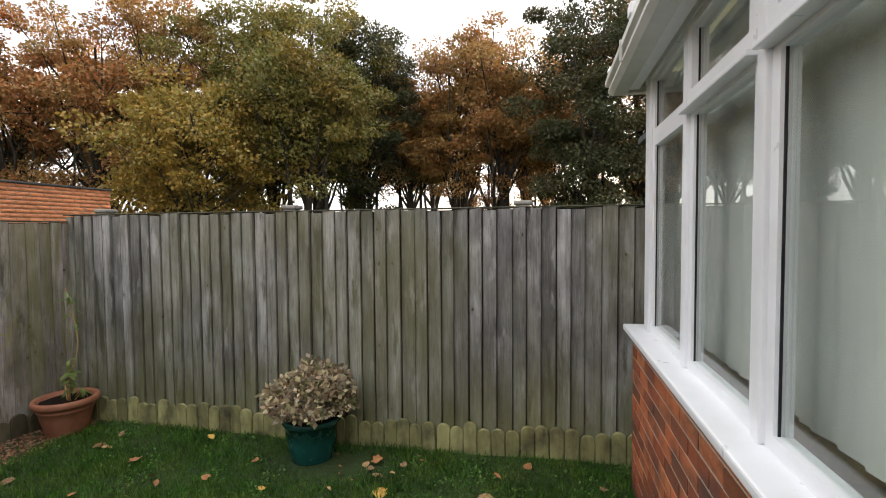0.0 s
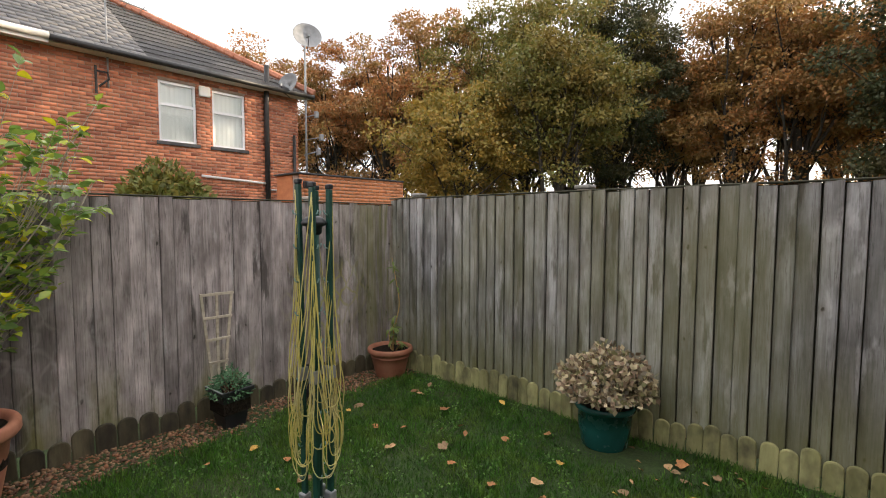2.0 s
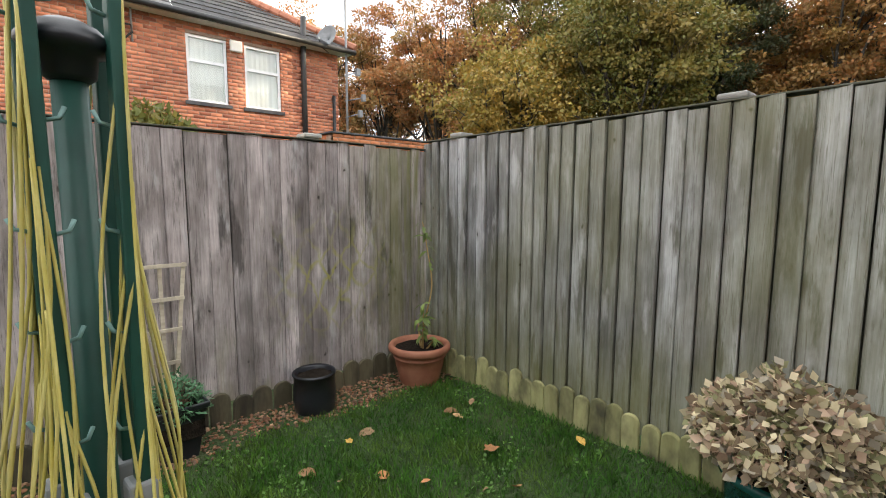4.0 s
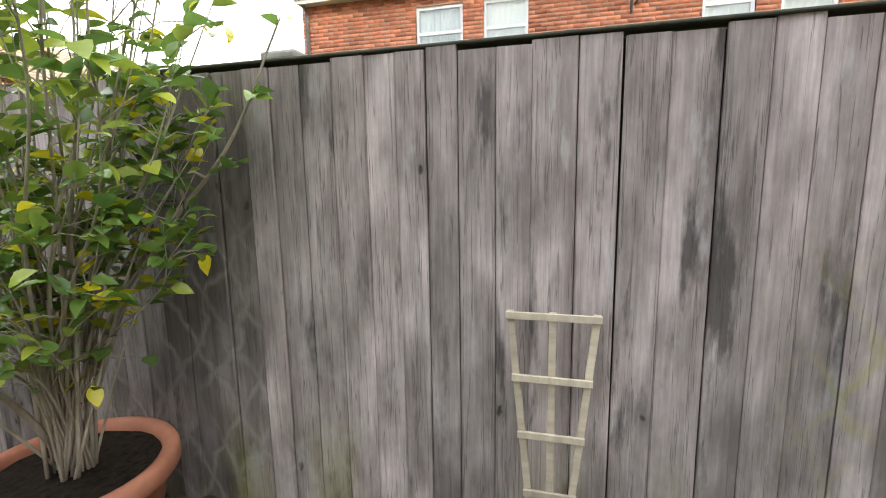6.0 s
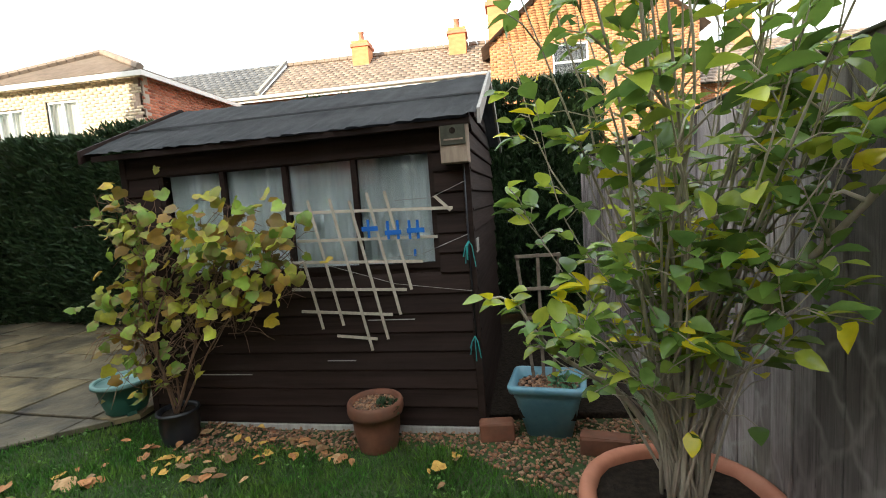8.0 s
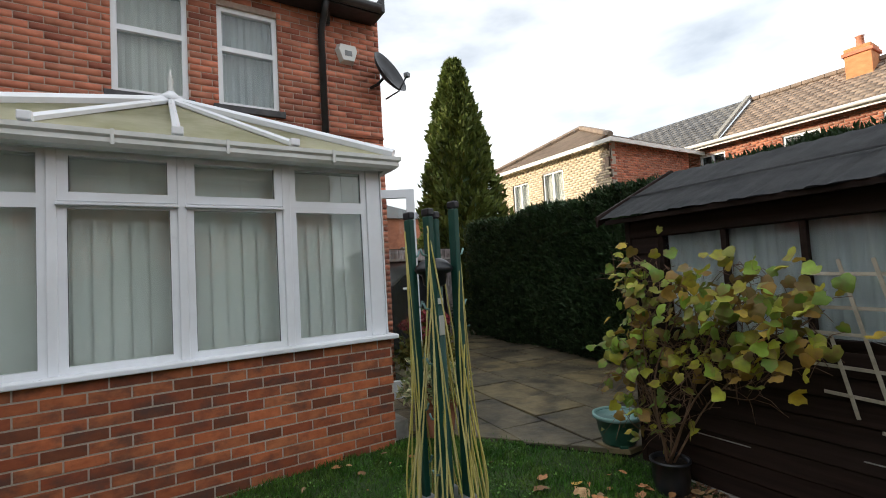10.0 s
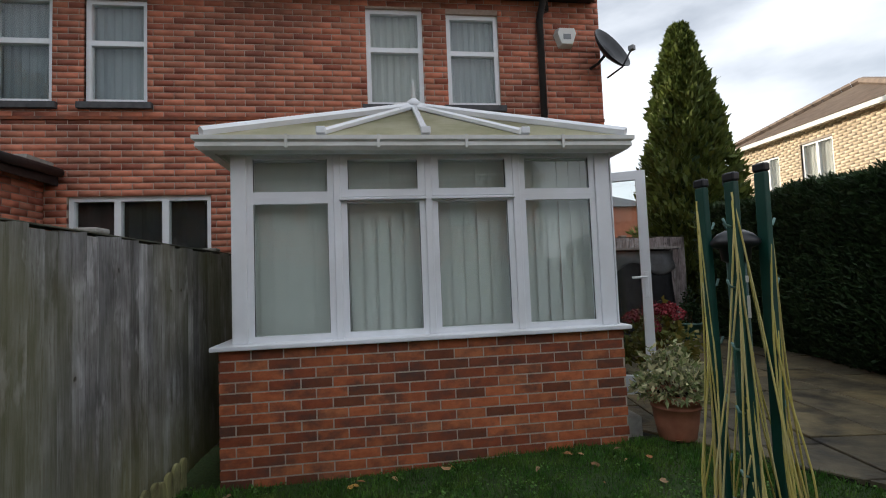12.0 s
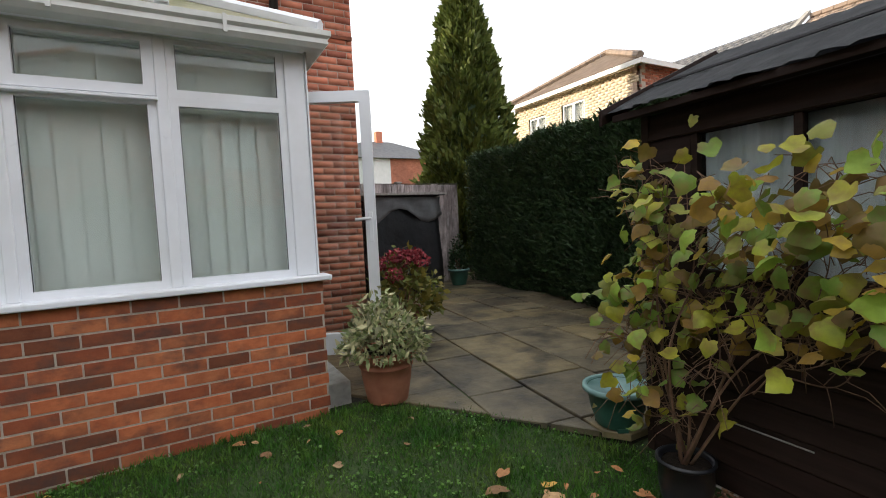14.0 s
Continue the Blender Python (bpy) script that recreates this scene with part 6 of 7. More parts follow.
def wall_trellis():
    t = thing("trellis", (0, SY0 + 0.03, 0), "broken expanding wooden trellis tied to the shed front", "trellis", "trellises")
    t.matrix_world = SHED @ t.matrix_world
    for z0, z1, a, b in ((1.29, 1.255, -2.02, -3.03), (1.115, 1.095, -2.05, -2.93), (0.985, 0.955, -1.95, -2.83), (0.815, 0.79, -1.98, -2.72), (0.675, 0.64, -2.03, -2.62), (0.515, 0.49, -2.25, -2.51)):
        lath(t, (a, 0.012, z0), (b, 0.012, z1))
    for x, lo, hi in ((-2.12, 0.56, 0.98), (-2.26, 0.58, 1.36), (-2.40, 0.42, 1.36), (-2.52, 0.49, 1.34), (-2.64, 0.64, 1.38), (-2.75, 0.79, 1.38)):
        k = 0.20
        lath(t, (x + k * (lo - 0.8), 0.020, lo), (x + k * (hi - 0.8), 0.020, hi))
    lath(t, (-2.93, 0.02, 1.33), (-3.02, 0.02, 1.24))
    for z0, z1, x in ((1.32, 1.38, -2.7), (0.98, 1.08, -2.55), (0.97, 0.75, -2.2)):
        tube("string", [(x, 0.02, z0), ((x + SX0) / 2, 0.03, (z0 + z1) / 2 - 0.03), (SX0 + 0.01, 0.02, z1 + 0.02)], 0.0016, M["bare_wood"], t, 5)
    for z in (1.06, 0.50):
        bm = bmesh.new()
        for k in range(5):
            a = R.uniform(0, 6)
            add_tube(bm, [(SX0 + 0.01, 0.015, z), (SX0 + 0.01 + 0.02 * math.cos(a), 0.03, z - 0.03), (SX0 + 0.01 + 0.035 * math.cos(a), 0.025, z - 0.07 - 0.02 * k)], 0.003, 5)
        part("knot", bm, M["teal_cord"], t, "teal string knot")
    # blue tape marks on the laths
    for x, z in ((-2.52, 1.165), (-2.64, 1.15), (-2.70, 1.15), (-2.77, 1.145), (-2.82, 1.145)):
        box("tape", (x - 0.008, 0.024, z - 0.055), (x + 0.008, 0.029, z + 0.055), M["blue_tape"], t, 0.001, "blue tape")
    for x0, x1, z in ((-2.58, -2.48, 1.165), (-2.72, -2.62, 1.135), (-2.86, -2.755, 1.14)):
        box("tape", (x0, 0.0295, z - 0.014), (x1, 0.034, z + 0.014), M["blue_tape"], t, 0.001, "blue tape")
    box("tape", (-2.80, 0.024, 0.99), (-2.785, 0.029, 1.03), M["blue_tape"], t, 0.001, "blue tape")


wall_trellis()


def fan_trellis(at, rz, label, top=0.27, low=0.10, h=0.86, rows=(0.86, 0.68, 0.50, 0.32), mat="tan_wood"):
    t = thing("trellis", at, label, "trellis", "trellises", rz)
    for k in (-1, 0, 1):
        lath(t, (k * low / 2, 0.0, 0), (k * top / 2, 0.0, h), 0.02, 0.012, mat)
    for i, z in enumerate(rows):
        w = low + (top - low) * z / h + 0.022
        lath(t, (-w / 2, -0.013, z - 0.01), (w / 2, -0.013, z - 0.01), 0.02, 0.010, mat)
    return t


fan_trellis((-4.055, 1.385, 0.02), 90, "tan wooden fan trellis standing in a square planter", 0.232, 0.062, 0.85, (0.85, 0.67, 0.50, 0.32))
fan_trellis((-3.50, -1.50, 0.16), 180, "grey wooden fan trellis standing in the blue trough", 0.25, 0.12, 0.78, (0.78, 0.58, 0.40, 0.22), "old_trellis")


# ---- pots ----
def pot(name, at, r_top, r_base, h, mat, label, rim=0.03, rim_h=0.05, soil="soil", group="plant pots", band=False, squash=1.0, feet=False, rim_mat=None):
    p = thing(name, at, label, "plant pot", group)
    prof = [(r_base * 0.97, 0.0), (r_base, 0.008), (r_base + (r_top - rim - r_base) * 0.5 + 0.008, h * 0.45), (r_top - rim, h - rim_h - 0.004)]
    if band:
        prof[3:3] = [(r_base + (r_top - rim - r_base) * 0.74 + 0.006, h * 0.66), (r_base + (r_top - rim - r_base) * 0.76 + 0.014, h * 0.675), (r_base + (r_top - rim - r_base) * 0.79 + 0.014, h * 0.70), (r_base + (r_top - rim - r_base) * 0.80 + 0.005, h * 0.715)]
    prof += [(r_top - rim * 0.3, h - rim_h), (r_top, h - rim_h * 0.75), (r_top, h - rim_h * 0.25), (r_top - 0.008, h - 0.003), (r_top - rim * 0.6, h), (r_top - rim - 0.006, h - 0.012), (r_top - rim - 0.012, h - 0.05), (r_base * 0.9, h * 0.35)]
    part("body", lathe(prof, 40, 0.0, squash), M[mat], p, "", True)
    if rim_mat:
        part("rim", lathe([(r_top - rim, h - 0.010), (r_top - rim, h + 0.002), (r_top + 0.004, h + 0.003), (r_top + 0.006, h - 0.022), (r_top + 0.001, h - 0.023)], 40), M[rim_mat], p, "sun-bleached rim", True)
    bm = lathe([(r_top - rim - 0.016, h * 0.5), (r_top - rim - 0.010, h - 0.032)], 24, 0, squash)
    for v in bm.verts:
        if v.co.z > h - 0.05:
            v.co.z += R.uniform(-0.006, 0.006)
    part("compost", bm, M[soil], p)
    if feet:
        for a in (0.4, 2.5, 4.6):
            o = box("foot", (-0.03, -0.015, -0.012), (0.03, 0.015, 0.014), M[mat], p, 0.004)
            o.matrix_local = pose(r_base * 0.9 * math.cos(a), r_base * 0.9 * math.sin(a), 0, 0, 0, math.degrees(a) + 90)
    return p


GZ = ground_z
pot("camellia_pot", (-3.79, -0.08, GZ(-3.79, -0.08)), 0.30, 0.19, 0.48, "terracotta", "large terracotta pot with rounded rim and mossy soil", 0.045, 0.075)
pot("terracotta_pot", (-3.82, 2.955, GZ(-3.8, 2.95)), 0.225, 0.14, 0.29, "terracotta", "terracotta-coloured pot with banded rim on gravel in the corner", 0.035, 0.055, band=True)
pot("black_pot", (-3.905, 2.17, GZ(-3.9, 2.17)), 0.135, 0.125, 0.25, "black_plastic", "plain black plastic pot of soil standing on gravel", 0.012, 0.02)
pot("glazed_pot", (-1.64, 2.975, GZ(-1.64, 2.97)), 0.205, 0.15, 0.30, "teal_glaze", "teal glazed pot standing on the lawn by the fence", 0.025, 0.04)
pot("terracotta_pot", (0.50, -0.52, 0.018), 0.21, 0.14, 0.36, "terracotta", "tall terracotta pot on the patio beside the conservatory", 0.03, 0.07, band=True)
pot("green_bowl", (-0.66, -1.46, 0.028), 0.185, 0.12, 0.22, "green_plastic", "green plastic bowl planter with bleached rim and feet", 0.022, 0.03, feet=True, rim_mat="pale_rim")
pot("black_pot", (-1.22, -1.235, GZ(-1.2, -1.2)), 0.125, 0.10, 0.21, "black_plastic", "black plastic pot holding a vine beside the shed", 0.012, 0.02)
pot("terracotta_pot", (-2.50, -1.22, GZ(-2.5, -1.2)), 0.165, 0.115, 0.29, "old_terracotta", "stained old terracotta pot of pebbles before the shed", 0.025, 0.08, soil="soil")
pot("green_pot", (5.0, -3.85, 0.02), 0.20, 0.13, 0.30, "green_plastic", "green pot with a small conifer beside the covered shelter", 0.02, 0.04, rim_mat="pale_rim")
pot("terracotta_pot", (2.15, -1.42, 0.02), 0.19, 0.13, 0.30, "old_terracotta", "brown pot holding a red hydrangea by the house", 0.03, 0.05)


def square_planter():
    p = thing("square_planter", (-3.86, 1.385, GZ(-3.86, 1.385)), "tapered square dark blue-black planter on gravel", "plant pot", "plant pots", 4)
    p.scale = (0.88, 0.88, 1.0)
    bm = bmesh.new()
    h = 0.30
    loops = []
    for r, z in ((0.085, 0.0), (0.128, h - 0.03), (0.142, h - 0.03), (0.145, h - 0.005), (0.142, h), (0.130, h), (0.124, h - 0.04), (0.08, 0.02)):
        loops.append([bm.verts.new((sx * r, sy * r, z)) for sx, sy in ((-1, -1), (1, -1), (1, 1), (-1, 1))])
    for a, b in zip(loops, loops[1:]):
        for i in range(4):
            bm.faces.new((a[i], a[(i + 1) % 4], b[(i + 1) % 4], b[i]))
    bm.faces.new(list(reversed(loops[0])))
    bm.faces.new(loops[-1])
    bmesh.ops.bevel(bm, geom=list(bm.edges), offset=0.003, segments=1, affect="EDGES")
    part("body", bm, M["black_plastic"], p)
    box("rim", (-0.146, -0.146, h + 0.0005), (0.146, -0.131, h + 0.003), M["grey_plastic"], p)
    box("compost", (-0.118, -0.118, 0.12), (0.118, 0.118, h - 0.05), M["soil"], p)


square_planter()


def blue_trough():
    p = thing("trough_planter", (-3.515, -1.395, GZ(-3.5, -1.4)), "dusty blue plastic trough filled with gravel", "plant pot", "plant pots", -10)
    h = 0.325
    bm = bmesh.new()
    loops = []
    for rx, ry, z in ((0.13, 0.10, 0.0), (0.185, 0.145, h * 0.74), (0.19, 0.15, h * 0.76), (0.19, 0.15, h - 0.045), (0.215, 0.172, h - 0.045), (0.222, 0.178, h - 0.012), (0.215, 0.172, h), (0.192, 0.150, h), (0.182, 0.140, h - 0.06), (0.12, 0.09, 0.05)):
        loops.append([bm.verts.new((cx * (rx - 0.04) + 0.04 * math.cos(a), cy * (ry - 0.04) + 0.04 * math.sin(a), z)) for cx, cy, s in ((1, 1, 0), (-1, 1, 90), (-1, -1, 180), (1, -1, 270)) for a in (radians(s + q) for q in (0, 30, 60, 90))])
    n = len(loops[0])
    for a, b in zip(loops, loops[1:]):
        for i in range(n):
            bm.faces.new((a[i], a[(i + 1) % n], b[(i + 1) % n], b[i]))
    bm.faces.new(list(reversed(loops[0])))
    bm.faces.new(loops[-1])
    part("body", bm, M["blue_plastic"], p, "", True)
    box("fill", (-0.16, -0.12, 0.12), (0.16, 0.12, h - 0.05), M["soil"], p)
    return p


blue_trough()


# ---- leaves ----
def leaf_mesh(name, L, W, mat, curl=0.12, fold=0.10):
    """A single pointed oval leaf, folded along its midrib and drooping at the tip."""
    bm = bmesh.new()
    prof = [(0.0, 0.05), (0.18, 0.62), (0.42, 1.0), (0.68, 0.82), (0.88, 0.38), (1.0, 0.0)]
    rows = []
    for t, w in prof:
        z = -curl * L * t * t
        hw = W / 2 * w
        rows.append([bm.verts.new((L * t, -hw, z + fold * hw * 2)), bm.verts.new((L * t, 0, z)), bm.verts.new((L * t, hw, z + fold * hw * 2))] if w > 0 else [bm.verts.new((L * t, 0, z))])
    for a, b in zip(rows, rows[1:]):
        if len(b) == 3:
            bm.faces.new((a[0], b[0], b[1], a[1]))
            bm.faces.new((a[1], b[1], b[2], a[2]))
        else:
            bm.faces.new((a[0], b[0], a[1]))
            bm.faces.new((a[1], b[0], a[2]))
    me = bpy.data.meshes.new(name)
    bm.to_mesh(me)
    bm.free()
    me.shade_smooth()
    me.materials.append(mat)
    return me


def lobed_leaf_mesh(name, size, mat, curl=0.2, seed=0):
    """A broad five-lobed vine leaf, cupped, with its stalk at the origin."""
    rr = random.Random(seed)
    bm = bmesh.new()
    pts = [(0.0, 0.02), (-0.14, 0.22), (-0.08, 0.46), (0.10, 0.48), (0.30, 0.57), (0.46, 0.50), (0.60, 0.38), (0.80, 0.24), (1.0, 0.0)]
    out = pts + [(x, -y) for x, y in reversed(pts[1:-1])]
    c = bm.verts.new((size * 0.35, 0, 0.03 * size))
    ring = []
    for x, y in out:
        r = math.hypot(x - 0.35, y)
        ring.append(bm.verts.new((size * x, size * y * rr.uniform(0.92, 1.08), -curl * size * r * r * 1.6 + size * 0.05 * rr.uniform(-1, 1))))
    for i in range(len(ring)):
        bm.faces.new((c, ring[i], ring[(i + 1) % len(ring)]))
    me = bpy.data.meshes.new(name)
    bm.to_mesh(me)
    bm.free()
    me.shade_smooth()
    me.materials.append(mat)
    return me


def aim_matrix(p, d, up, twist=0.0):
    d = Vector(d).normalized()
    u = Vector(up)
    y = u.cross(d)
    if y.length < 1e-4:
        y = Vector((0, 1, 0)).cross(d)
    y.normalize()
    z = d.cross(y)
    m = Matrix((d, y, z)).transposed().to_4x4()
    return Matrix.Translation(p) @ m @ Matrix.Rotation(twist, 4, "X")


CAM_TINT = [(0.45, 0.6, 0.55), (0.55, 0.75, 0.6), (0.8, 1.0, 0.7), (0.65, 0.85, 0.6), (1.15, 1.15, 0.75), (0.7, 0.9, 0.8), (1.6, 1.45, 0.7), (0.5, 0.7, 0.7), (0.9, 1.0, 0.7), (1.3, 1.25, 0.6), (0.6, 0.8, 0.6), (1.9, 1.35, 0.2)]
M["leaf_camellia"] = surf("camellia_leaf", (0.25, 0.33, 0.085), (0.37, 0.44, 0.125), 0.20, (20, 20, 20), 0.1, (60, 60, 60), 0.001, vary=0.22, tint=CAM_TINT, translucent=0.36)
M["leaf_vine"] = surf("vine_leaf", (0.25, 0.28, 0.042), (0.44, 0.45, 0.07), 0.55, (14, 14, 14), 0.2, (50, 50, 50), 0.001, stain=(0.25, 0.135, 0.06), stain_scale=(12, 12, 12), stain_amount=0.7, vary=0.3,
                      tint=[(1, 1, 1), (0.6, 0.9, 0.7), (1.25, 1.15, 0.6), (0.95, 0.55, 0.55), (0.5, 0.36, 0.4), (1.1, 1.15, 0.7), (0.75, 1.05, 0.8), (1.2, 0.85, 0.5), (0.4, 0.62, 0.5)], translucent=0.3)


def camellia():
    rr = random.Random(31)
    base = Vector((-3.80, -0.10, GZ(-3.8, -0.1) + 0.41))
    c = thing("camellia", base, "leggy potted camellia with glossy green and yellowing leaves", "shrub")
    kinds = [leaf_mesh("leaf", L, W, M["leaf_camellia"], cu, fo) for L, W, cu, fo in ((0.066, 0.044, 0.25, 0.16), (0.060, 0.041, 0.45, 0.24), (0.074, 0.050, 0.10, 0.20), (0.048, 0.033, 0.35, 0.12))]
    tips = [(-0.20, 0.74, 1.38), (-0.06, 0.62, 1.08), (0.49, 0.07, 0.72), (0.44, -0.02, 0.60), (-0.10, 0.50, 0.84), (0.41, 0.26, 1.25), (-0.05, 0.18, 0.50), (0.30, -0.12, 0.46), (0.22, 0.30, 0.56), (0.45, 0.12, 0.98), (-0.15, 0.45, 1.25), (-0.12, 0.60, 1.42), (-0.20, 0.36, 1.05), (-0.05, 0.50, 1.56), (-0.18, 0.30, 1.38), (-0.14, 0.55, 1.18)]
    for k in range(52):
        a = rr.uniform(0, 2 * math.pi)
        z = rr.uniform(0.60, 1.90) if k < 36 else rr.uniform(1.0, 1.75)
        r = 0.06 + 0.34 * math.sqrt(rr.random()) * min(1.0, 0.45 + 0.5 * z)
        tips.append((max(-0.27, min(r * math.cos(a) + 0.09 * z, 0.46)), r * math.sin(a) + 0.21 * z, z))
    for k, tp in enumerate(tips):
        tip = Vector(tp)
        foot = Vector((rr.uniform(-0.05, 0.05), rr.uniform(-0.06, 0.06), 0.0))
        kn = foot.lerp(tip, 0.40) * Vector((0.72, 0.72, 1.0)) + Vector((rr.uniform(-0.05, 0.05), rr.uniform(-0.05, 0.05), 0.07))
        pts = curve_pts([foot, kn, foot.lerp(tip, 0.72) + Vector((rr.uniform(-0.05, 0.05), rr.uniform(-0.05, 0.05), 0.03)), tip], 5)
        r0 = 0.013 if k in (0, 2) else rr.uniform(0.0035, 0.0070)
        bm = bmesh.new()
        add_tube(bm, pts, [r0 * (1 - 0.8 * i / (len(pts) - 1)) for i in range(len(pts))], 6)
        stem = part("stem", bm, M["stem"], c, "", True)
        ends = [(tip, (pts[-1] - pts[-3]).normalized(), stem)]
        for q in range(rr.randint(5, 8)):
            i = rr.randint(len(pts) // 3, len(pts) - 2)
            p = pts[i]
            d = Vector((rr.uniform(-1, 1), rr.uniform(-1, 1), rr.uniform(0.0, 0.9))).normalized()
            L = rr.uniform(0.05, 0.17)
            e = p + d * L
            e.x = max(-0.275, e.x)
            bm = bmesh.new()
            add_tube(bm, [p, p + d * L * 0.5 + Vector((0, 0, 0.015)), e], [r0 * 0.4, r0 * 0.3, 0.0014], 5)
            ends.append((e, d, part("twig", bm, M["stem"], c, "", True)))
        for e, d, stem in ends:
            if e.z < 0.30:
                continue
            for q in range(rr.randint(2, 5) if e.z > 0.55 else rr.randint(0, 2)):
                dd = (d * 0.6 + Vector((rr.uniform(-1, 1), rr.uniform(-1, 1), rr.uniform(-0.5, 0.5)))).normalized()
                p = e - d * 0.02 * q
                if p.x + dd.x * 0.09 < -0.29:
                    dd.x = abs(dd.x)
                o = link("leaf", rr.choice(kinds), None, stem)
                o.matrix_local = aim_matrix(p, dd, (rr.uniform(-0.4, 0.4), rr.uniform(-0.4, 0.4), 1), rr.uniform(-0.5, 0.5))


camellia()


def vine():
    rr = random.Random(32)
    base = Vector((-1.22, -1.235, GZ(-1.2, -1.2) + 0.17))
    v = thing("vine", base, "straggling vine with yellow-green and brown autumn leaves", "climbing plant")
    kinds = [lobed_leaf_mesh("leaf", sz, M["leaf_vine"], cu, sd) for sz, cu, sd in ((0.066, 0.35, 1), (0.082, 0.6, 2), (0.050, 0.2, 3), (0.072, -0.4, 4))]
    regions = [(-1.08, 1.22, 0.12, 0.30, 46), (-1.00, 0.80, 0.19, 0.28, 56), (-1.15, 0.42, 0.15, 0.22, 26), (-1.40, 1.12, 0.24, 0.27, 58), (-1.40, 0.80, 0.22, 0.18, 30), (-1.75, 1.20, 0.26, 0.22, 66), (-2.00, 1.10, 0.20, 0.24, 66), (-1.80, 0.86, 0.18, 0.13, 22)]
    for k, (cx, cz, rx, rz, n) in enumerate(regions):
        hub = Vector((cx, -1.25, cz)) - base
        for j in range(9):
            tip = Vector((cx + rr.uniform(-rx, rx), rr.uniform(-1.36, -1.06), cz + rr.uniform(-rz, rz))) - base
            mid = hub * rr.uniform(0.4, 0.7) + Vector((rr.uniform(-0.12, 0.12), rr.uniform(-0.05, 0.1), rr.uniform(0.0, 0.15)))
            bm = bmesh.new()
            root = Vector((rr.uniform(-0.03, 0.03), rr.uniform(-0.03, 0.03), 0)) if j < 1 else hub * rr.uniform(0.55, 0.92) + Vector((rr.uniform(-0.10, 0.10), rr.uniform(-0.08, 0.05), rr.uniform(-0.08, 0.08)))
            if j >= 1:
                mid = root.lerp(tip, 0.5) + Vector((rr.uniform(-0.10, 0.10), rr.uniform(-0.05, 0.08), rr.uniform(-0.06, 0.12)))
            pts = curve_pts([root, mid, tip], 6)
            add_tube(bm, pts, [(0.008 if j < 1 else 0.0038) * (1 - 0.7 * i / (len(pts) - 1)) for i in range(len(pts))], 5)
            for q in range(6):
                p = pts[rr.randint(5, len(pts) - 2)]
                e = p + Vector((rr.uniform(-0.16, 0.16), rr.uniform(-0.05, 0.14), rr.uniform(-0.16, 0.14)))
                add_tube(bm, [p, p.lerp(e, 0.5) + Vector((0, 0, 0.02)), e], 0.0018, 4)
            stem = part("stem", bm, M["vine_stem"], v, "", True)
            for q in range(n // 7 + (1 if j < n % 7 else 0)):
                p = Vector((cx + rr.gauss(0, rx * 0.6), min(-1.02 + rr.gauss(0, 0.12), -0.88) if k in (5, 6, 7) else -1.20 + rr.gauss(0, 0.09), cz + rr.gauss(0, rz * 0.55))) - base
                p.y = max(p.y, -1.38 - base.y)
                d = Vector((rr.uniform(-1.0, 1.0), rr.uniform(-0.2, 0.8), rr.uniform(-1.1, 0.2)))
                o = link("leaf", rr.choice(kinds), None, stem)
                o.matrix_local = aim_matrix(p, d, (rr.uniform(-0.8, 0.8), rr.uniform(0.1, 1.0), rr.uniform(0.1, 1.0)), rr.uniform(-0.8, 0.8))


vine()

M["leaf_dried"] = leaf_mat("dried_hydrangea", (0.30, 0.25, 0.18), (0.55, 0.49, 0.38), [(1, 1, 1), (1.1, 0.88, 0.8), (0.62, 0.7, 0.45), (1.15, 1.1, 0.95), (0.4, 0.33, 0.27), (1.1, 1.08, 0.9)], 0.3, 0.7, 0.2)
M["leaf_varieg"] = leaf_mat("variegated_leaves", (0.29, 0.29, 0.16), (0.58, 0.56, 0.37), [(1, 1, 1), (0.55, 0.7, 0.45), (1.25, 1.2, 1.1), (0.8, 0.9, 0.7)], 0.25, 0.5, 0.2)
M["leaf_red"] = leaf_mat("red_flower_heads", (0.20, 0.022, 0.035), (0.36, 0.06, 0.075), None, 0.4, 0.6, 0.2)
M["leaf_herb"] = leaf_mat("blue_green_herb", (0.085, 0.21, 0.105), (0.17, 0.33, 0.175), None, 0.3, 0.6, 0.2)


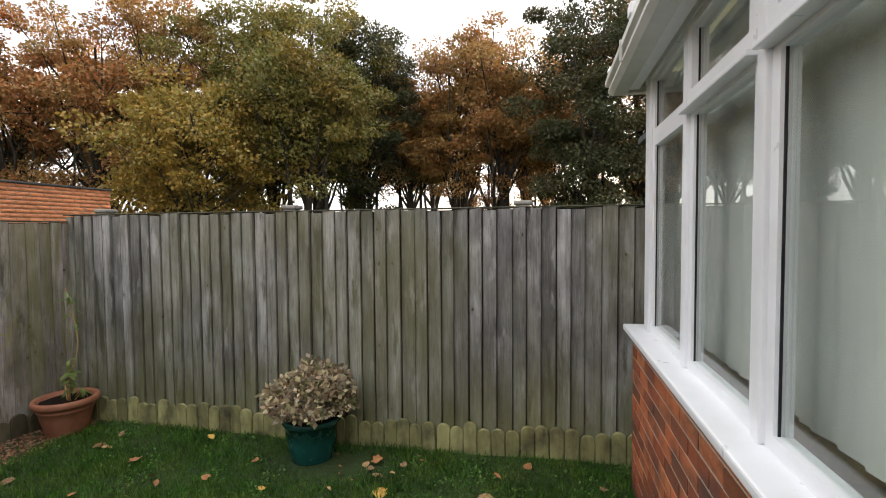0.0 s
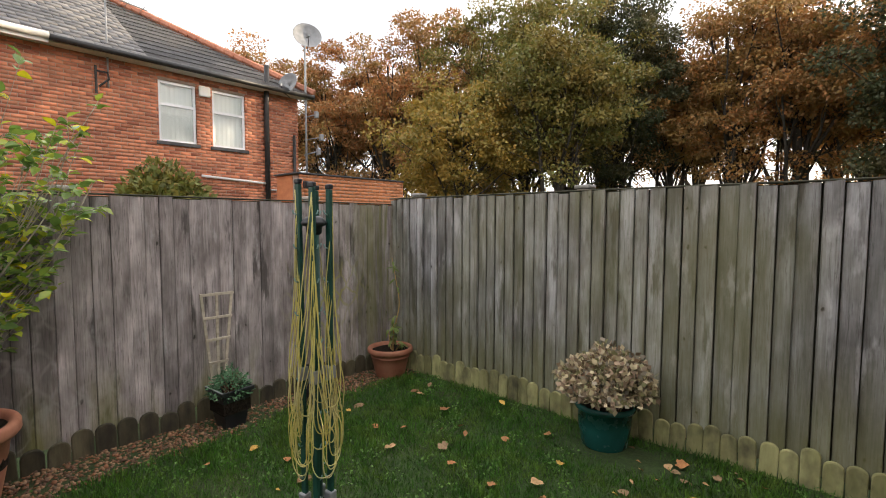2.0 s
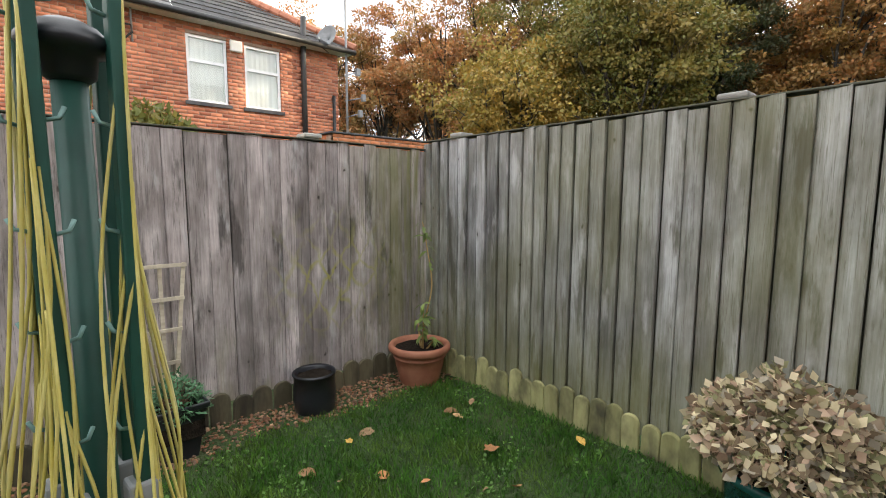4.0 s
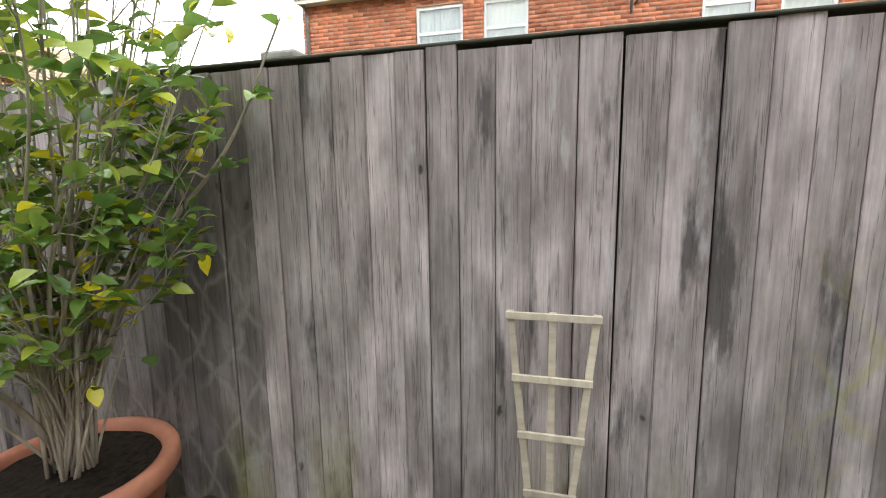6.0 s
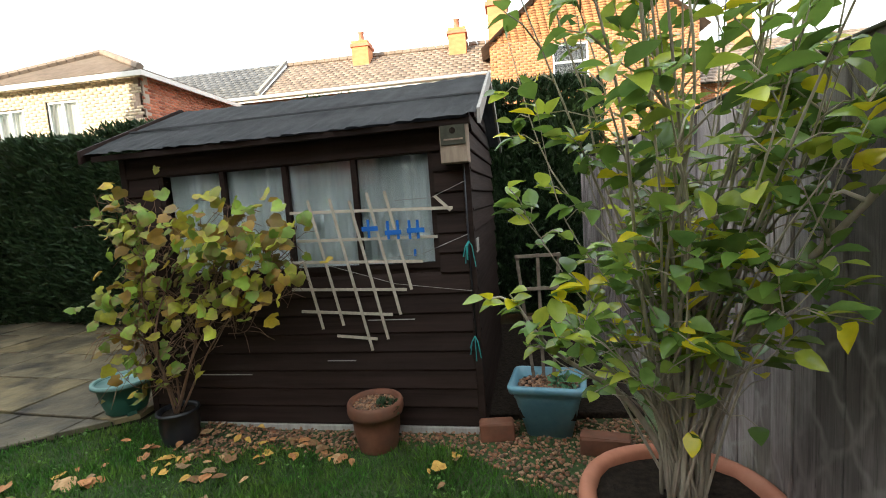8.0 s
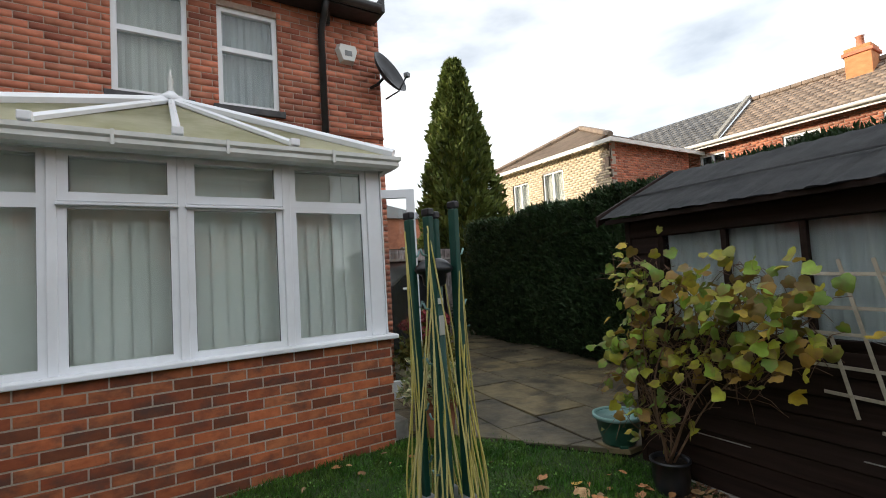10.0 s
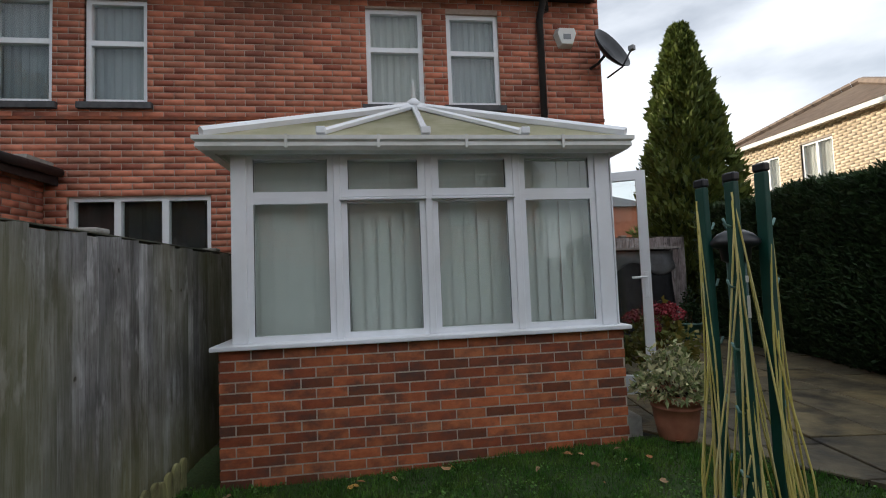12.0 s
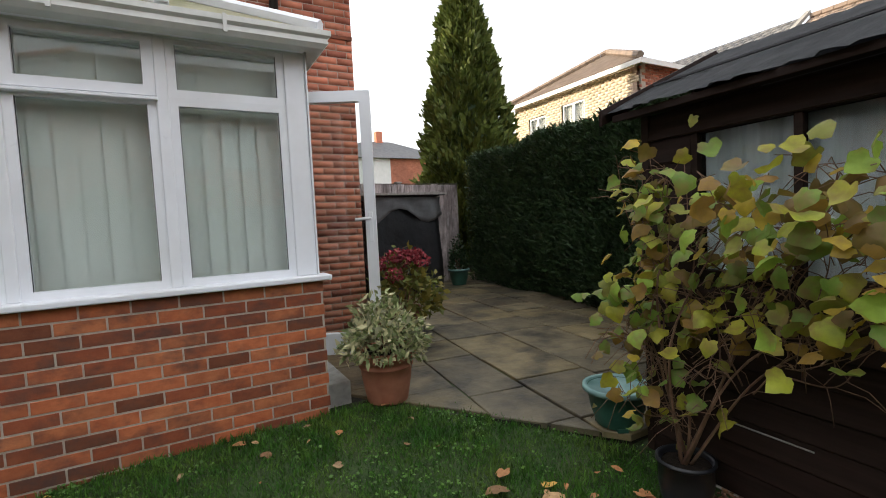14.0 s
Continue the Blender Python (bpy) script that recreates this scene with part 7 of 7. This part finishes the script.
def bush(at, r, h, mat, label, leaf, n, seed, name="potted_plant", z0=0.0, aspect=0.6, extra=None):
    """A domed plant in a pot: stems, and leaves over an uneven dome."""
    rng = np.random.default_rng(seed)
    b = thing(name, at, label, "plant")
    bm = bmesh.new()
    for k in range(22):
        d = unit(rng.normal(size=3) * np.array((1, 1, 0.4)) + np.array((0, 0, 0.9)))
        tip = d * np.array((r, r, h)) * 0.92 + np.array((0, 0, z0))
        add_tube(bm, [(d[0] * 0.03, d[1] * 0.03, 0), tuple(tip * np.array((0.5, 0.5, 0.6))), tuple(tip)], [0.006, 0.004, 0.002], 5)
    part("branching", bm, M["vine_stem"], b)
    d = unit(rng.normal(size=(n, 3)))
    d[:, 2] = np.where(d[:, 2] < 0.0, -d[:, 2] * 0.9, d[:, 2])
    lump = 1 + 0.14 * np.sin(6 * d[:, 0] + 2) * np.cos(5 * d[:, 1]) + 0.1 * np.sin(8 * d[:, 2] + 3 * d[:, 0])
    pos = d * np.array((r, r, h)) * (rng.uniform(0.45, 1.0, (n, 1)) ** 0.5) * lump[:, None] + np.array((0, 0, z0))
    v, f = leaf_quads(pos, leaf, rng, d * 0.7, 0.8, aspect, 0.25)
    tagged(raw("foliage", v, f, M[mat], b), kind="stuff")
    if extra:
        m2, cnt, rad = extra
        for k in range(cnt):
            a = rng.uniform(0, 2 * math.pi)
            rr_ = rng.uniform(0.3, 0.95)
            c = np.array((r * rr_ * math.cos(a), r * rr_ * math.sin(a), z0 + h * (1.05 - 0.5 * rr_ ** 2)))
            q = c + unit(rng.normal(size=(110, 3))) * rad * np.array((1, 1, 0.7))
            v, f = leaf_quads(q, 0.035, rng, None, 1.0, 0.8)
            tagged(raw("flower_head", v, f, M[m2], b), kind="stuff")
    return b


bush((-1.64, 2.975, GZ(-1.64, 2.97) + 0.255), 0.315, 0.27, "leaf_dried", "domed hydrangea with dried beige and pinkish leaves", 0.044, 3600, 61, aspect=0.8, z0=0.12)
bush((0.50, -0.52, 0.34), 0.28, 0.38, "leaf_varieg", "bushy variegated shrub with cream and green leaves", 0.062, 1900, 62, aspect=0.38)
bush((2.15, -1.42, 0.27), 0.40, 0.62, "leaf_bush", "hydrangea with pinkish red fading flower heads", 0.09, 900, 63, extra=("leaf_red", 12, 0.085))
bush((-3.86, 1.385, GZ(-3.86, 1.385) + 0.24), 0.145, 0.19, "leaf_herb", "low blue-green feathery plant in the square planter", 0.034, 900, 64, aspect=0.35)
bush((-0.66, -1.46, 0.17), 0.13, 0.05, "leaf_olive", "withered low plants and dead leaves in the bowl", 0.04, 180, 65)
bush((-2.57, -1.20, GZ(-2.5, -1.2) + 0.22), 0.075, 0.07, "leaf_hedge", "small green rosette growing among pebbles", 0.035, 160, 66)
bush((-3.60, -1.36, GZ(-3.5, -1.4) + 0.272), 0.07, 0.09, "leaf_herb", "small green seedling plant in the trough", 0.04, 120, 67)
bush((5.0, -3.85, 0.28), 0.16, 0.62, "leaf_hedge", "small dark conical conifer in a pot", 0.06, 900, 68)


M["leaf_corner"] = surf("corner_plant_leaf", (0.14, 0.21, 0.05), (0.24, 0.31, 0.09), 0.4, (20, 20, 20), 0.1, (60, 60, 60), 0.001, vary=0.2, translucent=0.28)
M["tan_stem"] = surf("tan_plant_stem", (0.40, 0.25, 0.09), (0.55, 0.37, 0.15), 0.8, (30, 30, 8), 0.3, vary=0.1)


def corner_plant():
    rr = random.Random(71)
    base = Vector((-3.80, 2.955, GZ(-3.8, 2.95) + 0.24))
    p = thing("potted_plant", base, "tall thin leggy stem with few green leaves", "plant")
    kinds = [leaf_mesh("leaf", 0.085, 0.030, M["leaf_corner"], 0.4, 0.1), leaf_mesh("leaf", 0.065, 0.026, M["leaf_corner"], 0.2, 0.1)]
    for pts, leaves in (([(0, 0, 0), (0.03, 0.02, 0.25), (0.06, 0.05, 0.48), (0.0, 0.06, 0.72), (-0.02, 0.03, 0.93)], 14), ([(0.02, 0, 0), (0.06, -0.03, 0.16), (0.08, -0.04, 0.36)], 34), ([(-0.03, 0.02, 0), (-0.08, 0.03, 0.2)], 3), ([(0.03, 0.02, 0), (0.1, 0.05, 0.1)], 12)):
        bm = bmesh.new()
        cp = curve_pts(pts, 6)
        add_tube(bm, cp, [0.007 * (1 - 0.6 * i / len(cp)) for i in range(len(cp))], 6)
        st = part("stem", bm, M["tan_stem"], p, "", True)
        for k in range(leaves):
            q = cp[-1 - int(abs(rr.gauss(0, 0.22)) * len(cp)) % len(cp)] if leaves < 20 else rr.choice(cp[5:])
            o = link("leaf", rr.choice(kinds), None, st)
            o.matrix_local = aim_matrix(q, (rr.uniform(-1, 1), rr.uniform(-1, 1), rr.uniform(-0.7, 0.5)), (0, 0, 1), rr.uniform(-0.5, 0.5))


corner_plant()


# ---- folded rotary clothes dryer ----
def dryer():
    rr = random.Random(41)
    at = Vector((-2.022, 0.945, GZ(-2.02, 0.95)))
    d = thing("rotary_clothes_dryer", at, "folded dark green rotary clothes dryer with yellow line", "clothes dryer", "", -84)
    g = -at.z
    tube("pole", [(0, 0, -0.02), (0, 0, 1.415 + g)], 0.020, M["dryer_green"], d, 14)
    hub_z = 1.415 + g
    part("hub", lathe([(0.021, hub_z - 0.045), (0.030, hub_z - 0.038), (0.033, hub_z - 0.012), (0.046, hub_z - 0.008), (0.052, hub_z + 0.000), (0.050, hub_z + 0.007), (0.036, hub_z + 0.022), (0.020, hub_z + 0.03)], 20), M["black_plastic"], d, "black plastic hub", True)
    o = box("rating_label", (-0.008, -0.0225, hub_z - 0.17), (0.008, -0.0185, hub_z - 0.12), M["label"], d)
    box("rating_label", (-0.008, -0.0225, hub_z - 0.09), (0.008, -0.0185, hub_z - 0.075), M["label"], d)
    arms = []
    for k in range(4):
        a = radians(45 + 90 * k)
        R0 = 0.060
        foot, top = Vector((0.050 * math.cos(a), 0.050 * math.sin(a), 0.12 + g)), Vector((R0 * math.cos(a), R0 * math.sin(a), 1.565 + g + rr.uniform(-0.02, 0.01)))
        arms.append((foot, top))
        dd = top - foot
        m = Matrix.Translation(foot) @ dd.to_track_quat("Z", "Y").to_matrix().to_4x4() @ Matrix.Rotation(a, 4, "Z")
        arm = part("arm", box_bm((-0.0080, -0.0135, 0), (0.0080, 0.0135, dd.length), 0.003), M["dryer_green"], d)
        arm.matrix_local = m
        box("end_cap", (-0.010, -0.0155, dd.length + 0.0005), (0.010, 0.0155, dd.length + 0.02), M["black_plastic"], arm, 0.004)
        for z in (0.13, 0.66):
            box("clip", (-0.018, -0.019, z), (0.020, 0.019, z + 0.055), M["grey_plastic"], arm, 0.005, "grey plastic joint")
        for q in range(9):
            z = 0.25 + 0.135 * q
            tube("line_hook", [(0.0075, 0, z), (0.022, 0, z + 0.004), (0.028, 0, z + 0.018)], 0.003, M["pale_rim"], arm, 5)
    part("collar", lathe([(0.03, 0.02 + g), (0.06, 0.03 + g), (0.062, 0.09 + g), (0.03, 0.10 + g)], 18), M["black_plastic"], d, "", True)
    part("ground_socket", lathe([(0.036, -0.02), (0.04, 0.03), (0.034, 0.07)], 16), M["black_plastic"], d, "", True)
    # slack loops between neighbouring arms, longer from the higher hooks
    for k in range(4):
        for q in range(11):
            z = 1.52 - 0.085 * q + rr.uniform(-0.02, 0.02)
            drop = 0.50 + 0.52 * (z - 0.70) + rr.uniform(-0.06, 0.08)
            f = (z - 0.12) / 1.44
            p1, p2 = arms[k][0].lerp(arms[k][1], f), arms[(k + 1) % 4][0].lerp(arms[(k + 1) % 4][1], min(f + rr.uniform(-0.04, 0.04), 1))
            p1, p2 = Vector((p1.x * 1.2, p1.y * 1.2, p1.z)), Vector((p2.x * 1.2, p2.y * 1.2, p2.z))
            bot = max(z - drop + 0.13, 0.38 + rr.uniform(0.0, 0.08)) + g
            am = radians(90 + 90 * k) + rr.gauss(0, 0.35)
            bulge, half = rr.uniform(0.062, 0.112), rr.uniform(0.024, 0.050)
            mid, side = Vector((math.cos(am), math.sin(am), 0)) * bulge, Vector((-math.sin(am), math.cos(am), 0)) * half
            sway = Vector((rr.uniform(-0.012, 0.012), rr.uniform(-0.012, 0.012), 0))
            low = [mid + side * c + Vector((0, 0, bot + dz)) for c, dz in ((-1.0, 0.16), (-0.98, 0.06), (-0.62, 0.014), (0, 0), (0.62, 0.014), (0.98, 0.06), (1.0, 0.16))]
            slim = Vector((0.82, 0.82, 1.0))
            pts = curve_pts([p1, p1.lerp(low[0], 0.55) * slim + sway] + low + [p2.lerp(low[-1], 0.55) * slim - sway, p2], 4)
            tube("clothes_line", pts, 0.0023, M["cord"], d, 5)


dryer()


# ---- far end of the side passage ----
def passage():
    f = fence("low weathered panel fence with square posts closing the passage", (5.75, -0.95, 0), -90, 3.4, 1.98, (0.14, 0.15), 0.002, "fence_w", 0.0, (0.016, 0.016), 12)
    s = thing("log_store", (4.75, -2.42, 0.0), "lean-to store with pale roof edge and black cover", "store")
    box("roof", (-0.55, -0.75, 1.66), (0.85, 0.95, 1.70), M["felt"], s, 0.005)
    box("roof_edge", (-0.575, -0.77, 1.668), (-0.551, 0.97, 1.704), M["bare_wood"], s, 0.003)
    bm = bmesh.new()
    n = 14
    rows = []
    for j in range(n + 1):
        z = 1.6 * (1 - j / n) + 0.05
        rows.append([bm.verts.new((-0.40 - 0.10 * (j / n) + 0.05 * math.sin(i * 1.1 + j * 0.5) * (j / n), -0.68 + 1.2 * i / n, z)) for i in range(n + 1)])
    for p, q in zip(rows, rows[1:]):
        for i in range(n):
            bm.faces.new((p[i], p[i + 1], q[i + 1], q[i]))
    bmesh.ops.solidify(bm, geom=list(bm.faces), thickness=0.004)
    part("cover_sheet", bm, M["cover"], s, "black plastic sheet", True)
    bm = bmesh.new()
    rows = []
    for j in range(6):
        rows.append([bm.verts.new((-0.47 + 0.03 * math.sin(i * 1.3 + j), -0.70 + 1.25 * i / 10, 1.64 - 0.06 * j * (1 + 0.4 * math.sin(i * 0.8)))) for i in range(11)])
    for p, q in zip(rows, rows[1:]):
        for i in range(10):
            bm.faces.new((p[i], p[i + 1], q[i + 1], q[i]))
    bmesh.ops.solidify(bm, geom=list(bm.faces), thickness=0.004)
    part("cover_flap", bm, M["grey_plastic"], s, "torn grey sheet hanging over the cover", True)
    box("back_board", (0.6, -0.7, 0), (0.63, 0.9, 1.655), M["shed"], s)


passage()


def extension():
    e = thing("extension", (HX, 5.45, 0), "flat-roofed brick kitchen extension of the adjoining house", "extension")
    brick_wall(e, Matrix.Translation((-1.35, 0, -0.1)), 1.34, 2.72, [], "brick_old")
    box("roof", (-1.42, -0.12, 2.62), (-0.002, 1.2, 2.70), M["felt"], e, 0.01)
    box("fascia", (-1.44, -0.145, 2.52), (-0.002, -0.121, 2.70), M["black_metal"], e, 0.003)
    tube("gutter", [(-1.44, -0.19, 2.62), (-0.05, -0.19, 2.66)], 0.05, M["black_metal"], e, 10)
    box("flashing", (-0.4, -0.10, 2.705), (-0.003, 0.3, 2.78), M["concrete"], e, 0.005)


extension()


def sw_houses():
    t = thing("house", (-13.0, -15.5, 0), "sunlit brick terrace with tiled roofs beyond the fence", "house")
    fm = Matrix.Translation((4.6, 0, -0.1)) @ Matrix.Rotation(radians(180), 4, "Z")
    brick_wall(t, fm, 9.0, 4.6, [], "brick_warm", "mortar_old")
    slates(t, Matrix.Translation((4.8, 0.3, 4.45)) @ Matrix.Rotation(radians(180), 4, "Z"), 9.4, 2.6, 1.9, "tile", 0.28, 0.22)
    for x in (0.6, 3.4):
        box("chimney_shaft", (x - 0.3, -2.6, 5.6), (x + 0.3, -2.0, 7.2), M["brick_warm"], t, 0.01)
        box("corbel", (x - 0.36, -2.66, 6.85), (x + 0.36, -1.94, 6.98), M["brick_warm"], t, 0.01)


sw_houses()


# ---- loose timber and bricks by the shed ----
for x, y, rz, L in ((-3.20, -1.30, 6, 0.20), (-3.78, -1.12, -14, 0.26)):
    b = thing("edging_block", (x, y, GZ(x, y) - 0.01), "rough reddish-brown timber block lying on the gravel", "block", "edging blocks", rz)
    bm = box_bm((-L / 2, -0.05, 0), (L / 2, 0.05, 0.115), 0.012)
    for v in bm.verts:
        v.co += Vector((R.uniform(-0.004, 0.004), R.uniform(-0.004, 0.004), R.uniform(-0.004, 0.004)))
    part("block", bm, M["old_terracotta"], b)


# ---- gravel, lawn, fallen leaves ----
def lawn_edge_w(y):
    return -3.72 + 0.05 * math.sin(y * 2.3) + 0.03 * math.sin(y * 6.1)


def lawn_edge_s(x):
    base = -1.16 + 0.05 * math.sin(x * 3.1) + 0.03 * math.sin(x * 7.7)
    if x < -3.0:
        base += (-3.0 - x) * 0.75
    if x > -1.25:
        base = min(-0.42 - 0.71 * (0.6 - x), -0.17) + 0.02 * math.sin(x * 9)
    return base


ICO = bmesh.new()
bmesh.ops.create_icosphere(ICO, subdivisions=1, radius=1.0)
ICO_V = np.array([v.co[:] for v in ICO.verts])
ICO_F = np.array([[v.index for v in f.verts] for f in ICO.faces])
ICO.free()


def pebbles(points, smin, smax, name, parent=None, seed=1):
    rng = np.random.default_rng(seed)
    n = len(points)
    sc = rng.uniform(smin, smax, (n, 1)) * rng.uniform(0.7, 1.3, (n, 3)) * np.array((1, 1, 0.6))
    a = rng.uniform(0, 2 * math.pi, n)
    v = ICO_V[None] * (1 + rng.uniform(-0.18, 0.18, (n, len(ICO_V), 1))) * sc[:, None]
    c, s_ = np.cos(a)[:, None], np.sin(a)[:, None]
    x, y = v[:, :, 0] * c - v[:, :, 1] * s_, v[:, :, 0] * s_ + v[:, :, 1] * c
    tilt = rng.uniform(-0.5, 0.5, (n, 1))
    v = np.stack((x, y, v[:, :, 2] + x * tilt), 2) + np.asarray(points)[:, None]
    f = (ICO_F[None] + len(ICO_V) * np.arange(n)[:, None, None]).reshape(-1, 3)
    return raw(name, v.reshape(-1, 3), f, M["pebble"], parent, "", True)


def gravel():
    rng = np.random.default_rng(51)
    pts = []
    for _ in range(52000):
        x, y = rng.uniform(-4.07, -0.95), rng.uniform(-1.5, 3.2)
        ew, es = lawn_edge_w(y) + rng.normal(0, 0.035), lawn_edge_s(x) + rng.normal(0, 0.03)
        if (x < ew or (y < es and x < -1.15)) and not (y < -1.47 and x > -3.12):
            pts.append((x, y, GZ(x, y) + rng.uniform(-0.012, 0.014)))
    ob = pebbles(pts, 0.006, 0.0145, "gravel", None, 52)
    tagged(ob, "loose brown and cream gravel along the fence and shed", "gravel", kind="stuff")
    for host, c, r, z in (("pot", (-2.50, -1.22), 0.125, GZ(-2.5, -1.2) + 0.255), ("trough", (-3.515, -1.395), 0.14, GZ(-3.5, -1.4) + 0.282)):
        q = []
        for _ in range(420):
            a, b = rng.uniform(0, 2 * math.pi), r * math.sqrt(rng.uniform())
            q.append((c[0] + b * math.cos(a) * (1.25 if host == "trough" else 1), c[1] + b * math.sin(a) * (0.95 if host == "trough" else 1), z + rng.uniform(-0.006, 0.01)))
        ob = pebbles(q, 0.008, 0.015, "pebbles", None, 53)
        tagged(ob, "small pale pebbles covering the soil in a planter", "pebbles", kind="stuff")


gravel()


def lawn():
    rng = np.random.default_rng(54)
    n = 210000
    x, y = rng.uniform(-3.85, 0.52, n), rng.uniform(-1.4, 3.22, n)
    ew = -3.72 + 0.05 * np.sin(y * 2.3) + 0.03 * np.sin(y * 6.1)
    es = np.array([lawn_edge_s(v) for v in np.linspace(-4, 0.6, 461)])[np.clip(((x + 4) * 100).astype(int), 0, 460)]
    keep = (x > ew + rng.normal(0, 0.03, n)) & (y > es + rng.normal(0, 0.025, n))
    bare = ((x + 1.45) / 0.5) ** 2 + ((y - 2.86) / 0.22) ** 2 < rng.uniform(0.3, 1.2, n)
    keep &= ~bare
    x, y = x[keep], y[keep]
    s = lambda t: np.clip(t, 0, 1) ** 2 * (3 - 2 * np.clip(t, 0, 1))
    z = -0.115 + 0.12 * s((x + 2.2) / 2.7) * (0.35 + 0.65 * s((2.5 - y) / 2.5)) - 0.008
    P = np.stack((x, y, z), 1)
    tuft = 0.75 + 0.5 * (0.5 + 0.5 * np.sin(x * 5.3 + np.sin(y * 4.1) * 2) * np.cos(y * 6.2 + x))
    v, f = leaf_quads(P, 1.0, rng, np.tile(np.array((0, 0, 1.3)), (len(P), 1)), 0.55, 0.11)
    L = (0.038 * tuft * rng.uniform(0.7, 1.5, len(P)))
    v = v.reshape(-1, 4, 3)
    v = P[:, None] + (v - P[:, None]) * L[:, None, None]
    ob = raw("grass", v.reshape(-1, 3), f, M["grass"])
    tagged(ob, "short damp green lawn grass with scattered weeds", "lawn", kind="stuff")
    # clover and small broad-leaved weeds in patches
    hub = P[rng.choice(len(P), 260)]
    Q = (hub[:, None] + rng.normal(0, 1, (260, 26, 3)) * np.array((0.055, 0.055, 0.0))).reshape(-1, 3)
    Q[:, 2] += rng.uniform(0.018, 0.036, len(Q))
    lie = np.stack((rng.normal(0, 1, len(Q)), rng.normal(0, 1, len(Q)), rng.uniform(0, 0.3, len(Q))), 1)
    v, f = leaf_quads(Q, 0.019, rng, lie, 0.1, 0.85)
    ob = raw("clover", v, f, M["clover"])
    tagged(ob, "small pale green clover leaves growing among the grass", "clover", kind="stuff")


lawn()


def fallen():
    rr = random.Random(55)
    kinds = [lobed_leaf_mesh("fallen_leaf", 0.085, M["dead_leaf"], -0.25, 5), leaf_mesh("fallen_leaf", 0.085, 0.055, M["dead_leaf"], -0.3, 0.25), lobed_leaf_mesh("fallen_leaf", 0.11, M["dead_leaf"], 0.3, 6), leaf_mesh("fallen_leaf", 0.06, 0.04, M["dead_leaf"], 0.4, 0.3)]
    spots = []
    for _ in range(130):
        spots.append((rr.uniform(-3.6, 0.4), rr.uniform(-0.9, 3.1)))
    for _ in range(75):
        spots.append((rr.gauss(-1.6, 0.38), rr.gauss(-1.12, 0.16)))
    for _ in range(16):
        spots.append((rr.uniform(-3.0, -2.0), rr.gauss(-1.1, 0.1)))
    for _ in range(14):
        spots.append((rr.gauss(-1.2, 0.25), rr.gauss(2.85, 0.12)))
    for x, y in spots:
        if y < -1.4 or (x > -0.6 and y < lawn_edge_s(x)) or math.hypot(x + 2.5, y + 1.22) < 0.17 or math.hypot(x + 1.22, y + 1.235) < 0.14 or math.hypot(x + 3.79, y + 0.08) < 0.32:
            continue
        me = rr.choice(kinds)
        o = new("fallen_leaf", me)
        s = rr.uniform(0.42, 0.95)
        o.matrix_world = pose(x, y, GZ(x, y) + 0.030, rr.uniform(-14, 14), rr.uniform(-14, 14), rr.uniform(0, 360)) @ Matrix.Scale(s, 4)
        tagged(o, "curled brown fallen leaf lying on the grass", "leaf", "fallen leaves")


fallen()


# ---- bricks of the conservatory base ----
def base_bricks():
    rr = random.Random(56)
    cache = {}
    def brick(L):
        k = round(L, 3)
        if k not in cache:
            bm = box_bm((0, 0, 0), (L, 0.05, 0.064), 0.002)
            me = bpy.data.meshes.new("brick")
            bm.to_mesh(me)
            bm.free()
            me.materials.append(M["brick_new"])
            cache[k] = me
        return cache[k]
    runs = [(Matrix.Translation((CX, CY1, 0)) @ Matrix.Rotation(radians(-90), 4, "Z"), CY1 - CY0),
            (Matrix.Translation((HX - 0.003, CY1, 0)) @ Matrix.Rotation(radians(180), 4, "Z"), 0.6),
            (Matrix.Translation((1.36, CY0, 0)), HX - 0.003 - 1.36)]
    for m, W in runs:
        for r in range(14):
            z = CB - 0.075 * (r + 1) + 0.004
            u = -0.1075 if r % 2 else 0.0
            while u < W:
                a, b = max(u, 0), min(u + 0.215, W)
                if b - a > 0.03:
                    o = link("brick", brick(b - a), None, cons_base)
                    o.matrix_local = m @ Matrix.Translation((a, rr.uniform(-0.0015, 0.0015), z))
                u += 0.225


base_bricks()
